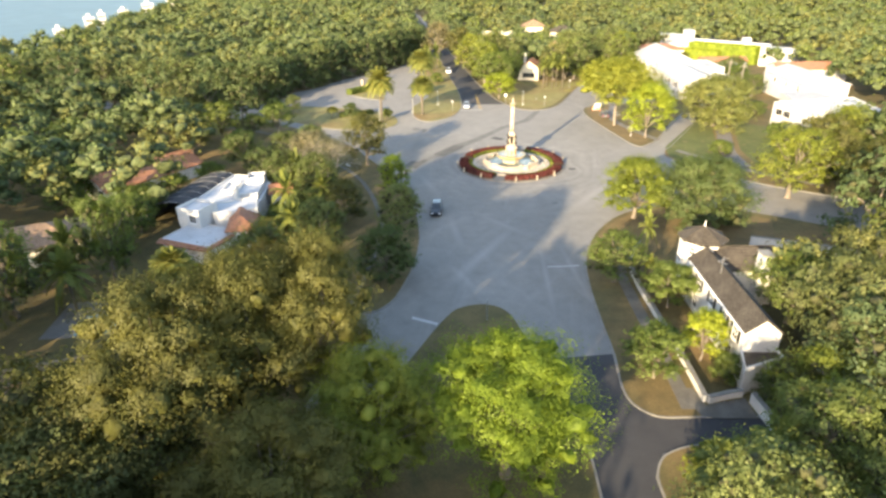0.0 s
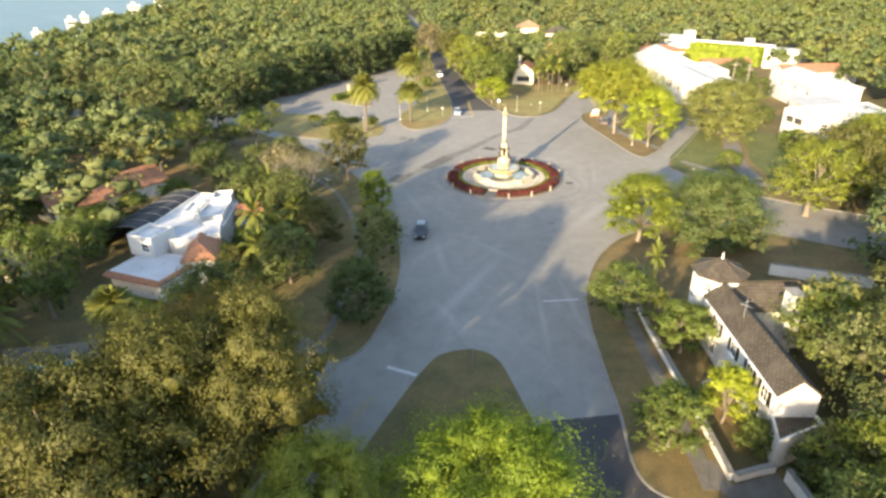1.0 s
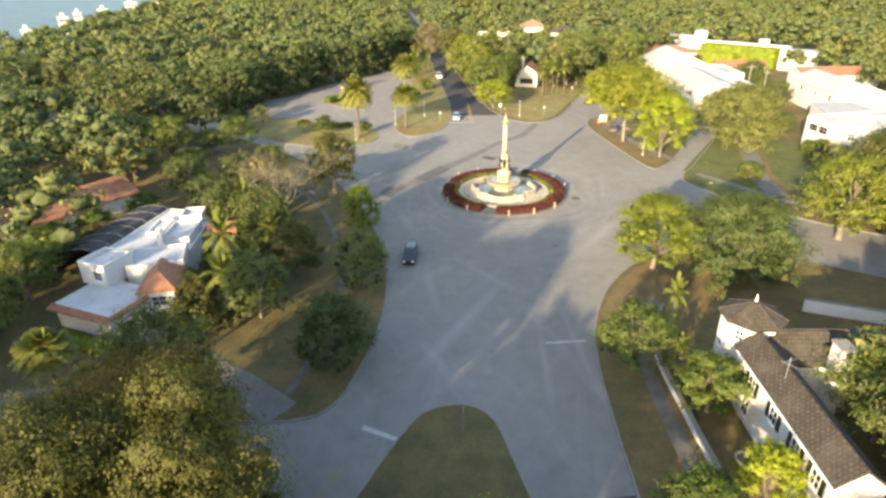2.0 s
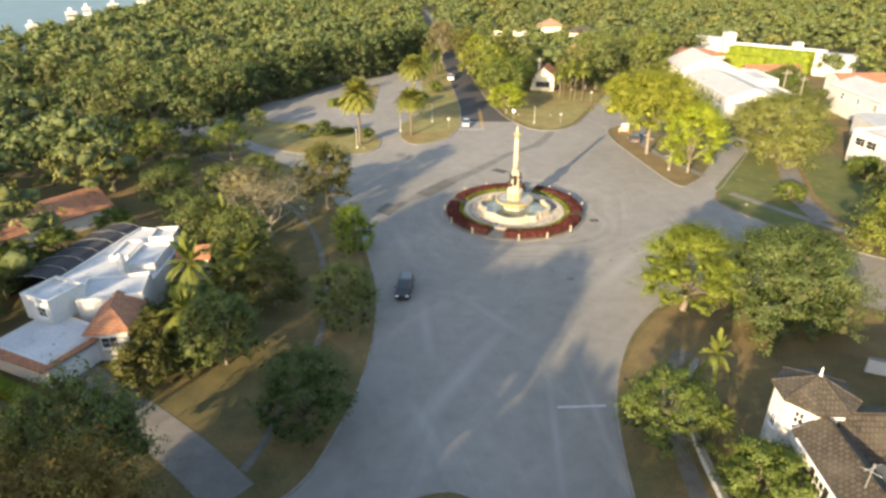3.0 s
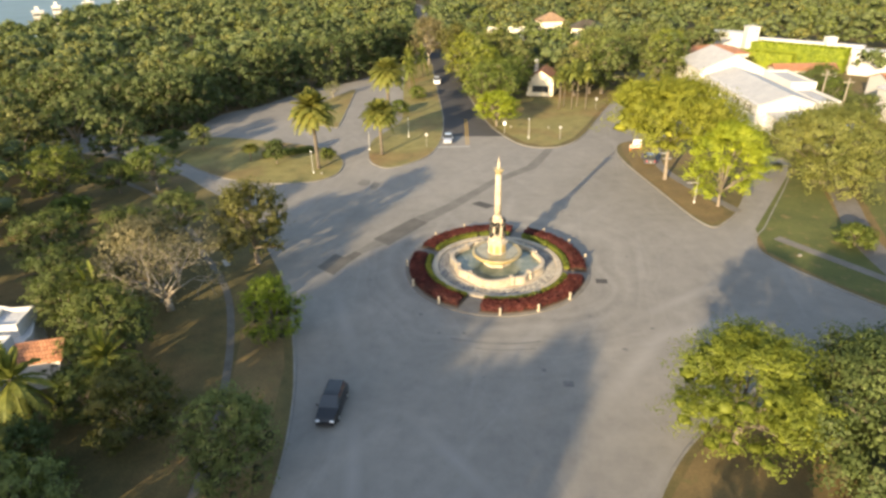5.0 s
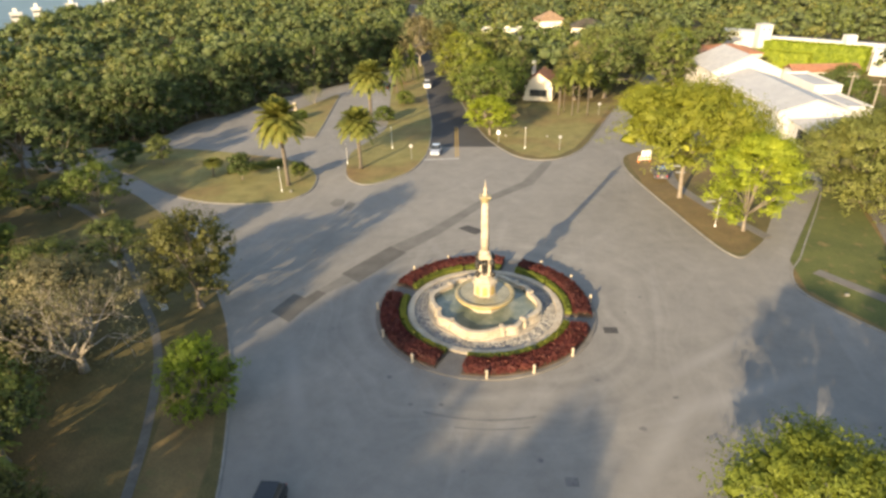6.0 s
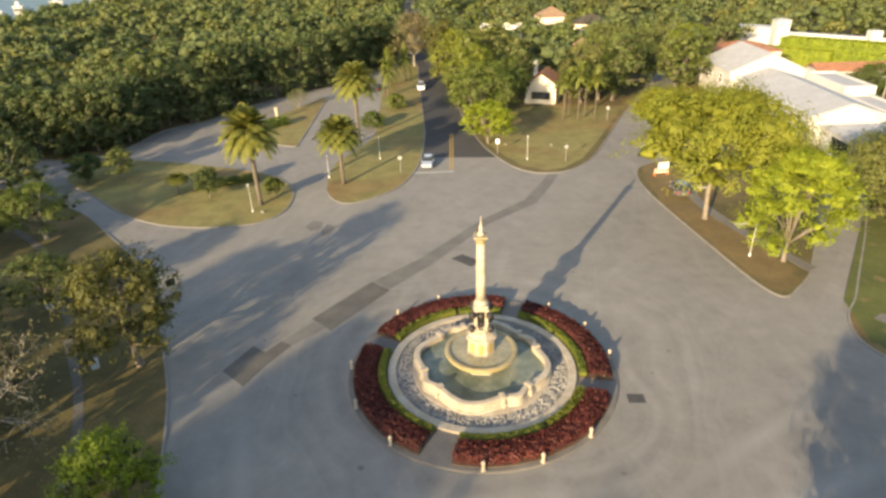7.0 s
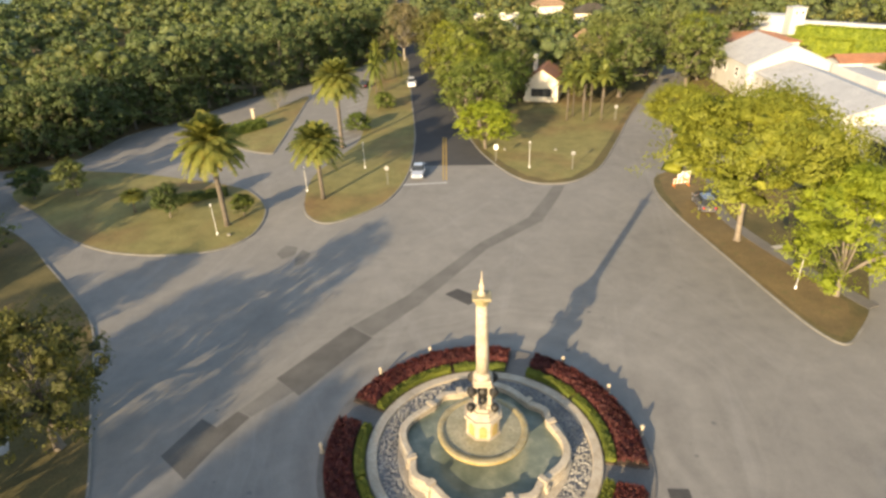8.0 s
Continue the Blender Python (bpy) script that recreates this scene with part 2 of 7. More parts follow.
M = {
    "road": road_mat("weathered_asphalt", (0.158, 0.15, 0.137), (0.212, 0.2, 0.182), True),
    "dark_road": road_mat("new_asphalt", (0.035, 0.035, 0.038), (0.055, 0.054, 0.055), False),
    "patch": mottled("asphalt_patch", (0.07, 0.066, 0.06), (0.105, 0.1, 0.09), 0.5, 12, 0.9, 0.005),
    "dark_patch": mottled("fresh_asphalt_patch", (0.045, 0.043, 0.042), (0.07, 0.067, 0.064), 0.6, 12, 0.9, 0.005),
    "old_patch": mottled("old_asphalt_patch", (0.105, 0.1, 0.09), (0.15, 0.142, 0.13), 0.4, 12, 0.9, 0.005),
    "rubber_mark": mottled("rubber_mark", (0.1, 0.097, 0.094), (0.16, 0.153, 0.146), 0.8, 5, 0.9, 0.004),
    "kerb": mottled("concrete_kerb", (0.15, 0.142, 0.125), (0.23, 0.22, 0.195), 0.7, 8),
    "walk": mottled("concrete_walk", (0.115, 0.105, 0.094), (0.17, 0.157, 0.14), 0.5, 8),
    "old_walk": mottled("old_concrete", (0.085, 0.077, 0.064), (0.135, 0.124, 0.105), 0.6, 7),
    # Pale concrete, also the tone of footpath stretches painted as sunlit.
    "slab_and_sun": mottled("concrete_and_sunlit_path", (0.3, 0.285, 0.26), (0.4, 0.385, 0.35), 0.9, 9),
    "white_paint": mottled("road_paint", (0.27, 0.265, 0.255), (0.42, 0.415, 0.4), 2, 14, 0.7),
    "yellow_paint": mottled("yellow_paint", (0.34, 0.22, 0.05), (0.46, 0.29, 0.05), 2, 14, 0.7),
    "faded_yellow": mottled("faded_yellow_paint", (0.19, 0.155, 0.085), (0.25, 0.19, 0.085), 2, 14, 0.8),
    "lime_leaf": leaf_mat("lime_leaf", (0.138, 0.185, 0.02), (0.23, 0.285, 0.032), (0.285, 0.34, 0.043), 0.4),
    "spring_leaf": leaf_mat("spring_leaf", (0.095, 0.138, 0.015), (0.165, 0.222, 0.024), (0.21, 0.27, 0.032), 0.38),
    "bright_leaf": leaf_mat("bright_leaf", (0.105, 0.13, 0.021), (0.175, 0.202, 0.033), (0.22, 0.245, 0.043), 0.38),
    "green_leaf": leaf_mat("green_leaf", (0.06, 0.086, 0.021), (0.11, 0.145, 0.035), (0.152, 0.19, 0.046), 0.32),
    "wood_leaf": leaf_mat("wood_leaf", (0.07, 0.096, 0.039), (0.105, 0.136, 0.054), (0.122, 0.153, 0.063), 0.3, 0.05),
    "wood_dark": leaf_mat("wood_dark", (0.054, 0.079, 0.036), (0.084, 0.115, 0.05), (0.098, 0.13, 0.058), 0.28, 0.05),
    "wood_olive": leaf_mat("wood_olive", (0.086, 0.1, 0.037), (0.124, 0.136, 0.05), (0.14, 0.152, 0.058), 0.3, 0.05),
    "wood_bright": leaf_mat("wood_bright", (0.1, 0.126, 0.035), (0.14, 0.166, 0.048), (0.158, 0.182, 0.055), 0.32, 0.05),
    "dark_leaf": leaf_mat("dark_leaf", (0.045, 0.065, 0.024), (0.08, 0.108, 0.036), (0.11, 0.14, 0.05), 0.28),
    "olive_leaf": leaf_mat("olive_leaf", (0.058, 0.06, 0.018), (0.092, 0.093, 0.026), (0.112, 0.11, 0.032), 0.3),
    "brown_leaf": leaf_mat("brown_leaf", (0.078, 0.06, 0.02), (0.125, 0.094, 0.03), (0.15, 0.114, 0.037), 0.3),
    "dry_leaf": leaf_mat("dry_leaf", (0.09, 0.08, 0.048), (0.16, 0.145, 0.09), (0.2, 0.18, 0.115), 0.3),
    "grey_leaf": leaf_mat("grey_leaf", (0.075, 0.095, 0.035), (0.13, 0.155, 0.055), (0.17, 0.195, 0.075), 0.32),
    "palm_leaf": leaf_mat("palm_leaf", (0.085, 0.108, 0.03), (0.155, 0.17, 0.045), (0.22, 0.2, 0.06), 0.35),
    "frond_leaf": leaf_mat("frond_leaf", (0.075, 0.1, 0.026), (0.13, 0.155, 0.04), (0.175, 0.185, 0.048), 0.35),
    "gold_leaf": leaf_mat("gold_leaf", (0.2, 0.12, 0.02), (0.34, 0.22, 0.03), None, 0.3),
    "red_leaf": leaf_mat("red_leaf", (0.045, 0.013, 0.015), (0.095, 0.026, 0.027), (0.15, 0.055, 0.045), 0.2),
    "hedge_leaf": leaf_mat("hedge_leaf", (0.09, 0.13, 0.015), (0.2, 0.25, 0.03), None, 0.3),
    "box_leaf": leaf_mat("box_hedge_leaf", (0.07, 0.094, 0.02), (0.14, 0.165, 0.035), None, 0.3),
    # Dark crown filler: the shade between leaves is put into this colour.
    "twigs": mottled("twigs_and_crown_shade", (0.038, 0.04, 0.016), (0.065, 0.067, 0.026), 1.6, 6, 0.95, 0.08),
    # Far canopy filler, its dark tone painted as shade among the leaves.
    "inner_shade": mottled("shaded_inner_leaves", (0.045, 0.06, 0.022), (0.075, 0.092, 0.034), 0.4, 3, 0.95, 0.05),
    "bark": mottled("bark", (0.12, 0.1, 0.08), (0.2, 0.17, 0.135), 1.5, 12, 0.95, 0.02),
    "pale_bark": mottled("pale_bark", (0.2, 0.175, 0.145), (0.31, 0.28, 0.235), 1.5, 12, 0.95, 0.02),
    "trunk_bark": mottled("grey_brown_bark", (0.15, 0.125, 0.1), (0.24, 0.205, 0.165), 1.5, 12, 0.95, 0.02),
    "palm_bark": mottled("palm_bark", (0.08, 0.067, 0.052), (0.14, 0.118, 0.095), 2.5, 9, 0.95, 0.03),
    "stone": mottled("cast_stone", (0.32, 0.265, 0.195), (0.44, 0.385, 0.3), 1.4, 10, 0.8, 0.01, 0, (0.28, 0.225, 0.155)),
    "wet_stone": mottled("wet_stone", (0.2, 0.16, 0.08), (0.3, 0.26, 0.16), 1.2, 8, 0.5, 0.01, 0, (0.3, 0.2, 0.05)),
    "stain_stone": mottled("stained_stone", (0.32, 0.22, 0.055), (0.38, 0.3, 0.15), 0.8, 8, 0.7, 0.01, 0, (0.3, 0.19, 0.03)),
    "gravel": mottled("dark_gravel", (0.09, 0.09, 0.092), (0.2, 0.2, 0.2), 2.0, 16, 0.9, 0.03),
    "pebble": mottled("pebble", (0.18, 0.172, 0.155), (0.34, 0.325, 0.295), 0.7, 12),
    "bronze": mottled("dark_bronze", (0.03, 0.03, 0.028), (0.06, 0.055, 0.05), 2, 14, 0.5, 0.005, 0.6),
    "white_wall": mottled("white_stucco", (0.5, 0.49, 0.465), (0.6, 0.59, 0.565), 0.35, 8, 0.85, 0.006),
    "mansion_wall": mottled("aged_white_stucco", (0.4, 0.395, 0.385), (0.48, 0.475, 0.46), 0.3, 6, 0.85, 0.006),
    "mansion_roof": mottled("white_roof_tile", (0.3, 0.305, 0.31), (0.37, 0.37, 0.37), 0.4, 5, 0.8, 0.01, 0, (0.27, 0.266, 0.26)),
    "cream_wall": mottled("cream_stucco", (0.68, 0.62, 0.48), (0.76, 0.7, 0.57), 0.35, 8, 0.85, 0.006),
    "white_roof": mottled("white_roof_coating", (0.36, 0.37, 0.385), (0.47, 0.475, 0.48), 0.3, 6, 0.8, 0.006, 0, (0.3, 0.295, 0.285)),
    "brown_tile": tile_mat("brown_roof_tile", (0.045, 0.037, 0.028), (0.072, 0.06, 0.046), (0.082, 0.07, 0.055)),
    "orange_tile": tile_mat("clay_roof_tile", (0.3, 0.13, 0.07), (0.42, 0.2, 0.11), (0.2, 0.105, 0.075)),
    "tan_tile": tile_mat("tan_roof_tile", (0.24, 0.15, 0.09), (0.33, 0.22, 0.14), (0.17, 0.12, 0.085)),
    "bare_soil": mottled("bare_soil", (0.105, 0.077, 0.034), (0.18, 0.125, 0.054), 0.3, 7, 0.95, 0.03, 0, (0.11, 0.095, 0.036)),
    "soil": mottled("bed_soil", (0.07, 0.05, 0.035), (0.12, 0.085, 0.06), 1.0, 8, 0.95),
    "white_metal": mottled("white_painted_metal", (0.7, 0.7, 0.69), (0.8, 0.8, 0.79), 1.5, 15, 0.5, 0.002),
    "pale_metal": mottled("weathered_pale_metal", (0.42, 0.41, 0.39), (0.52, 0.51, 0.48), 1.5, 15, 0.6, 0.002),
    "grey_metal": mottled("grey_metal", (0.3, 0.3, 0.3), (0.42, 0.42, 0.41), 1.5, 15, 0.45, 0.002, 0.5),
    "orange_paint": mottled("orange_paint", (0.75, 0.2, 0.03), (0.8, 0.26, 0.05), 2, 15, 0.6, 0.002),
    "rubber": mottled("tyre_rubber", (0.02, 0.02, 0.02), (0.035, 0.035, 0.035), 3, 15, 0.9),
    "screen": mottled("dark_mesh_screen", (0.035, 0.037, 0.042), (0.06, 0.062, 0.068), 0.6, 10, 0.7),
}


def ground_mat(name, low, high):
    m, nt, bs = base_mat(name, 0.95)
    co = nt.nodes.new("ShaderNodeTexCoord").outputs["Object"]
    big, mid, fine = tex_noise(nt, 0.06, 5, 0.6, co), tex_noise(nt, 0.35, 6, 0.65, co), tex_noise(nt, 7, 4, 0.7, co)
    green = ramp(nt, mid, [(0.3, low), (0.7, high)])
    tan = ramp(nt, mid, [(0.3, (0.13, 0.085, 0.036)), (0.7, (0.22, 0.14, 0.058))])
    col = mix(nt, ramp(nt, big, [(0.47, (0, 0, 0)), (0.68, (1, 1, 1))]), green, tan)
    col = mix(nt, 1.0, col, ramp(nt, fine, [(0.25, (0.6, 0.6, 0.6)), (0.75, (1.25, 1.25, 1.25))]), "MULTIPLY")
    nt.links.new(col, bs.inputs["Base Color"])
    bump(nt, bs, fine, 0.7, 0.05)
    return m


def glass_mat(name, tint, rough=0.05):
    m, nt, b = base_mat(name, rough)
    b.inputs["Base Color"].default_value = (*tint, 1)
    b.inputs["Specular IOR Level"].default_value = 0.7
    return m


def water_mat():
    m, nt, b = base_mat("pool_water", 0.2)
    n = tex_noise(nt, 0.6, 5)
    nt.links.new(ramp(nt, n, [(0.3, (0.075, 0.095, 0.075)), (0.55, (0.14, 0.16, 0.125)), (0.75, (0.26, 0.265, 0.2))]), b.inputs["Base Color"])
    b.inputs["Specular IOR Level"].default_value = 0.3
    bump(nt, b, tex_noise(nt, 5, 3), 0.25, 0.03)
    return m


def paint_mat(name, colour):
    m, nt, b = base_mat(name, 0.25, 0.1)
    b.inputs["Base Color"].default_value = (*colour, 1)
    b.inputs["Coat Weight"].default_value = 0.6
    return m


M["screen"].node_tree.nodes["Principled BSDF"].inputs["Specular IOR Level"].default_value = 0.05
M["lawn"] = ground_mat("dry_lawn", (0.068, 0.06, 0.023), (0.125, 0.1, 0.039))
M["island_lawn"] = ground_mat("mown_island_lawn", (0.13, 0.122, 0.042), (0.225, 0.195, 0.072))
M["green_lawn"] = mottled("green_lawn", (0.06, 0.074, 0.02), (0.1, 0.11, 0.031), 0.25, 7, 0.95, 0.03, 0, (0.14, 0.11, 0.045))
M["glass"] = glass_mat("window_glass", (0.03, 0.035, 0.04))
M["water"] = water_mat()
M["shallow"] = mottled("shallow_basin_water", (0.2, 0.185, 0.12), (0.3, 0.275, 0.19), 1.2, 6, 0.15, 0.01, 0, (0.14, 0.15, 0.11))
# Pale blue for the ground sheet that stands in for low sky.
M["bay"] = mottled("sky_blue_sheet", (0.07, 0.12, 0.14), (0.085, 0.135, 0.155), 0.01, 0.05, 0.5, 0.02)
M["pool"] = glass_mat("blue_pool_water", (0.08, 0.3, 0.42), 0.05)
M["black_paint"] = paint_mat("black_car_paint", (0.012, 0.012, 0.014))
M["silver_paint"] = paint_mat("silver_car_paint", (0.3, 0.33, 0.38))
M["white_car"] = paint_mat("white_car_paint", (0.75, 0.75, 0.75))
M["grey_paint"] = paint_mat("grey_car_paint", (0.09, 0.09, 0.1))
lamp_mat, _, _b = base_mat("headlamp_glass", 0.1)
_b.inputs["Base Color"].default_value = (0.8, 0.8, 0.8, 1)
M["lamp"] = lamp_mat
red_mat, _, _b = base_mat("tail_lamp_glass", 0.2)
_b.inputs["Base Color"].default_value = (0.4, 0.02, 0.02, 1)
M["tail"] = red_mat


# ---- mesh tools ----
class Shape:
    """Collects vertices and faces of one mesh."""

    def __init__(self):
        self.v, self.f = [], []

    def add(self, v, f):
        n = len(self.v)
        self.v += [tuple(p) for p in v]
        self.f += [tuple(i + n for i in q) for q in f]
        return self

    def prism(self, poly, z0, z1, top=1.0):
        """A plan polygon pulled up, its top scaled about the middle."""
        n = len(poly)
        mx, my = sum(p[0] for p in poly) / n, sum(p[1] for p in poly) / n
        v = [(x, y, z0) for x, y in poly] + [(mx + (x - mx) * top, my + (y - my) * top, z1) for x, y in poly]
        f = [tuple(range(n - 1, -1, -1)), tuple(range(n, 2 * n))]
        f += [(i, (i + 1) % n, n + (i + 1) % n, n + i) for i in range(n)]
        return self.add(v, f)

    def box(self, x0, x1, y0, y1, z0, z1, cut=0.0):
        if cut:
            c = cut
            poly = [(x0 + c, y0), (x1 - c, y0), (x1, y0 + c), (x1, y1 - c), (x1 - c, y1), (x0 + c, y1), (x0, y1 - c), (x0, y0 + c)]
            self.prism(poly, z0, z1 - c)
            inner = [(x0 + c, y0 + c), (x1 - c, y0 + c), (x1 - c, y1 - c), (x0 + c, y1 - c)]
            n = len(self.v)
            self.v += [(x, y, z1) for x, y in inner]
            t = n - 8
            self.f += [(n, n + 1, n + 2, n + 3), (t, t + 1, n + 1, n), (t + 1, t + 2, n + 1), (t + 2, t + 3, n + 2, n + 1), (t + 3, t + 4, n + 2),
                       (t + 4, t + 5, n + 3, n + 2), (t + 5, t + 6, n + 3), (t + 6, t + 7, n, n + 3), (t + 7, t, n)]
            return self
        return self.prism([(x0, y0), (x1, y0), (x1, y1), (x0, y1)], z0, z1)

    def lathe(self, prof, seg=24, cx=0.0, cy=0.0, wob=None):
        """A profile of (radius, height) turned round the upright axis."""
        v, f = [], []
        for r, z in prof:
            for k in range(seg):
                a = 2 * math.pi * k / seg
                q = r * (wob(a) if wob else 1.0)
                v.append((cx + q * math.cos(a), cy + q * math.sin(a), z))
        for j in range(len(prof) - 1):
            for k in range(seg):
                a, b = j * seg + k, j * seg + (k + 1) % seg
                f.append((a, b, b + seg, a + seg))
        f.append(tuple(range(seg - 1, -1, -1)))
        f.append(tuple(range((len(prof) - 1) * seg, len(prof) * seg)))
        return self.add(v, f)

    def tube(self, pts, radii, seg=7):
        pts = [Vector(p) for p in pts]
        v, f = [], []
        for i, p in enumerate(pts):
            d = (pts[min(i + 1, len(pts) - 1)] - pts[max(i - 1, 0)]).normalized()
            u = d.cross(Vector((0.31, 0.95, 0.05))).normalized()
            w = d.cross(u)
            for k in range(seg):
                a = 2 * math.pi * k / seg
                v.append(p + (u * math.cos(a) + w * math.sin(a)) * radii[i])
        for i in range(len(pts) - 1):
            for k in range(seg):
                a, b = i * seg + k, i * seg + (k + 1) % seg
                f.append((a, b, b + seg, a + seg))
        f += [tuple(range(seg - 1, -1, -1)), tuple(range((len(pts) - 1) * seg, len(pts) * seg))]
        return self.add(v, f)

    def mesh(self, name, mat, smooth=False):
        me = bpy.data.meshes.new(name)
        me.from_pydata(self.v, [], self.f)
        me.materials.append(mat)
        bm = bmesh.new()
        bm.from_mesh(me)
        bmesh.ops.recalc_face_normals(bm, faces=bm.faces)
        bm.to_mesh(me)
        bm.free()
        if smooth:
            me.polygons.foreach_set("use_smooth", [True] * len(me.polygons))
        return me


def part(name, shape, material, parent=None, label="", smooth=False, at=None):
    """One mesh object, under a thing or a part."""
    me = shape.mesh(name, material, smooth) if isinstance(shape, Shape) else shape
    ob = new(name, me)
    if parent:
        ob.parent = parent
    if at is not None:
        ob.matrix_basis = at
    if label:
        ob["label"] = label
    return ob


def thing(name, label, category, at=None, group="", kind=""):
    ob = new(name)
    ob.empty_display_size = 0.3
    if at is not None:
        ob.matrix_basis = at
    return tagged(ob, label, category, group, kind)


def curve(pts, closed=True, step=6):
    """A smooth line through plan points."""
    n, out = len(pts), []
    for i in range(n if closed else n - 1):
        if closed:
            a, b, c, d = (Vector(pts[(i + k) % n]) for k in (-1, 0, 1, 2))
        else:
            a, b, c, d = (Vector(pts[min(max(i + k, 0), n - 1)]) for k in (-1, 0, 1, 2))
        t0, t1 = (c - a), (d - b)
        ln = (c - b).length
        t0, t1 = (t0.normalized() if t0.length else t0) * ln * 0.9, (t1.normalized() if t1.length else t1) * ln * 0.9
        for k in range(step):
            s = k / step
            h = (2 * s ** 3 - 3 * s * s + 1, s ** 3 - 2 * s * s + s, 3 * s * s - 2 * s ** 3, s ** 3 - s * s)
            out.append(tuple(b * h[0] + t0 * h[1] + c * h[2] + t1 * h[3]))
    if not closed:
        out.append(tuple(pts[-1]))
    return out


def offset(line, d, closed=True):
    n, out = len(line), []
    for i in range(n):
        a, b = (line[(i - 1) % n], line[(i + 1) % n]) if closed else (line[max(i - 1, 0)], line[min(i + 1, n - 1)])
        t = Vector((b[0] - a[0], b[1] - a[1]))
        t = t.normalized() if t.length else Vector((1, 0))
        out.append((line[i][0] - t.y * d, line[i][1] + t.x * d))
    return out


def filled(loops, z):
    """A flat sheet bounded by loops, the inner ones being holes."""
    bm = bmesh.new()
    edges = []
    for lp in loops:
        vs = [bm.verts.new((x, y, z)) for x, y in lp]
        edges += [bm.edges.new((vs[i], vs[(i + 1) % len(vs)])) for i in range(len(vs))]
    bmesh.ops.triangle_fill(bm, use_beauty=True, use_dissolve=False, edges=edges, normal=(0, 0, 1))
    for f in bm.faces:
        f.normal_update()
        if f.normal.z < 0:
            f.normal_flip()
    me = bpy.data.meshes.new("sheet")
    bm.to_mesh(me)
    bm.free()
    return me


def sheet(name, loops, z, mat, label, category, kind="structure"):
    me = filled(loops, z)
    me.name = name
    me.materials.append(mat)
    return tagged(new(name, me), label, category, kind=kind)


def ribbon(line, w0, w1, z0, z1, closed=True):
    """A strip along a plan line between two offsets, with a top and two sides."""
    a, b = offset(line, w0, closed), offset(line, w1, closed)
    n = len(line)
    v = [(*p, z0) for p in a] + [(*p, z1) for p in a] + [(*p, z1) for p in b] + [(*p, z0) for p in b]
    f = []
    for i in range(n if closed else n - 1):
        j = (i + 1) % n
        for k in range(3):
            f.append((k * n + i, k * n + j, (k + 1) * n + j, (k + 1) * n + i))
    if not closed:
        f += [(0, n, 2 * n, 3 * n), (n - 1, 2 * n - 1, 3 * n - 1, 4 * n - 1)]
    return Shape().add(v, f)


# ---- ground, road, kerbs ----
ROAD_OUT = [(-58, -60), (-38, -14), (-24, 18), (-15, 38), (-11.6, 48), (-10.4, 52.5), (-14, 54.6), (-30, 54), (-30, 58.2), (-13, 58), (-9, 58.9),
            (-7.3, 61.2), (-6.2, 65.5), (-5.3, 71), (-5.1, 78), (-5.7, 85), (-6.8, 91), (-8.2, 96), (-11, 104), (-14, 111), (-18, 118),
            (-24.5, 129), (-31, 135.5), (-36, 140), (-42, 145.5), (-49.5, 150.5), (-62, 156), (-90, 165), (-140, 178), (-140, 186), (-90, 174.5),
            (-64, 170), (-55, 174), (-52.6, 188), (-46, 197), (-40, 211), (-28, 226), (-20, 244), (-13, 262), (-20, 320), (-42, 480), (-34, 480),
            (-12, 320), (-3.5, 266), (-0.5, 249), (5, 208), (8.3, 188), (11, 176), (14, 168), (17, 163), (20.5, 161.4), (24, 162.4)]
ROAD_OUT += [(28, 167), (32, 176.5), (37, 190), (44, 207), (60, 245), (90, 310), (96, 306), (66, 241), (50, 206), (45, 194), (43, 184), (56, 178), (56, 171),
             (42, 167.2), (38, 165.8), (34.8, 163.2), (33.7, 158), (34.4, 150.5), (36.4, 140), (38.2, 131), (39.2, 127.6), (40.3, 126.3), (42.2, 127.8), (45, 131.2),
             (59, 156), (62, 153), (47, 126.5), (44.4, 122.8), (43.7, 118.6), (47.5, 111.8), (52.3, 105.5), (60, 99), (80, 88), (130, 68),
             (125, 55), (75, 73), (55, 85), (45, 90.5), (36, 92), (29.2, 89.8), (25.2, 86.4), (21.8, 81.5), (19.6, 76.3), (18.2, 71), (17.6, 65)]
ROAD_OUT += [(17.4, 57), (17.4, 50), (17, 45), (17.5, 42.6), (19.2, 41.1), (22, 41), (60, 41.5), (60, 37.3), (22.3, 37.6), (18.6, 36.4), (17.2, 34), (17.3, 30),
             (17.8, 18), (18, -60), (13, -60), (12.5, 18), (12.2, 30), (12.2, 36.5), (11.5, 41), (10.5, 46), (9.4, 50), (8.3, 54), (7.4, 57.3), (6.1, 59.6),
             (3.8, 60.5), (0.8, 59.5), (-0.7, 57.4), (-2.7, 53), (-5, 47.3), (-9.5, 36), (-18, 17), (-32, -14), (-52, -60)]
ISLAND_PALM = [(-55.5, 161), (-46.6, 153.6), (-38.4, 147), (-31.5, 143.4), (-25, 142.3), (-18.5, 143.4), (-15.8, 146.8), (-15.8, 152), (-17.4, 156.4), (-22, 161.5),
               (-32, 165.6), (-45, 169), (-55, 168.5)]
ISLAND_HEDGE = [(-29.5, 179.8), (-22.6, 176.2), (-22.4, 178.4), (-23.6, 192), (-25.2, 208), (-26.2, 214), (-28, 210.4), (-31, 202), (-34.6, 194.6), (-34.4, 186)]
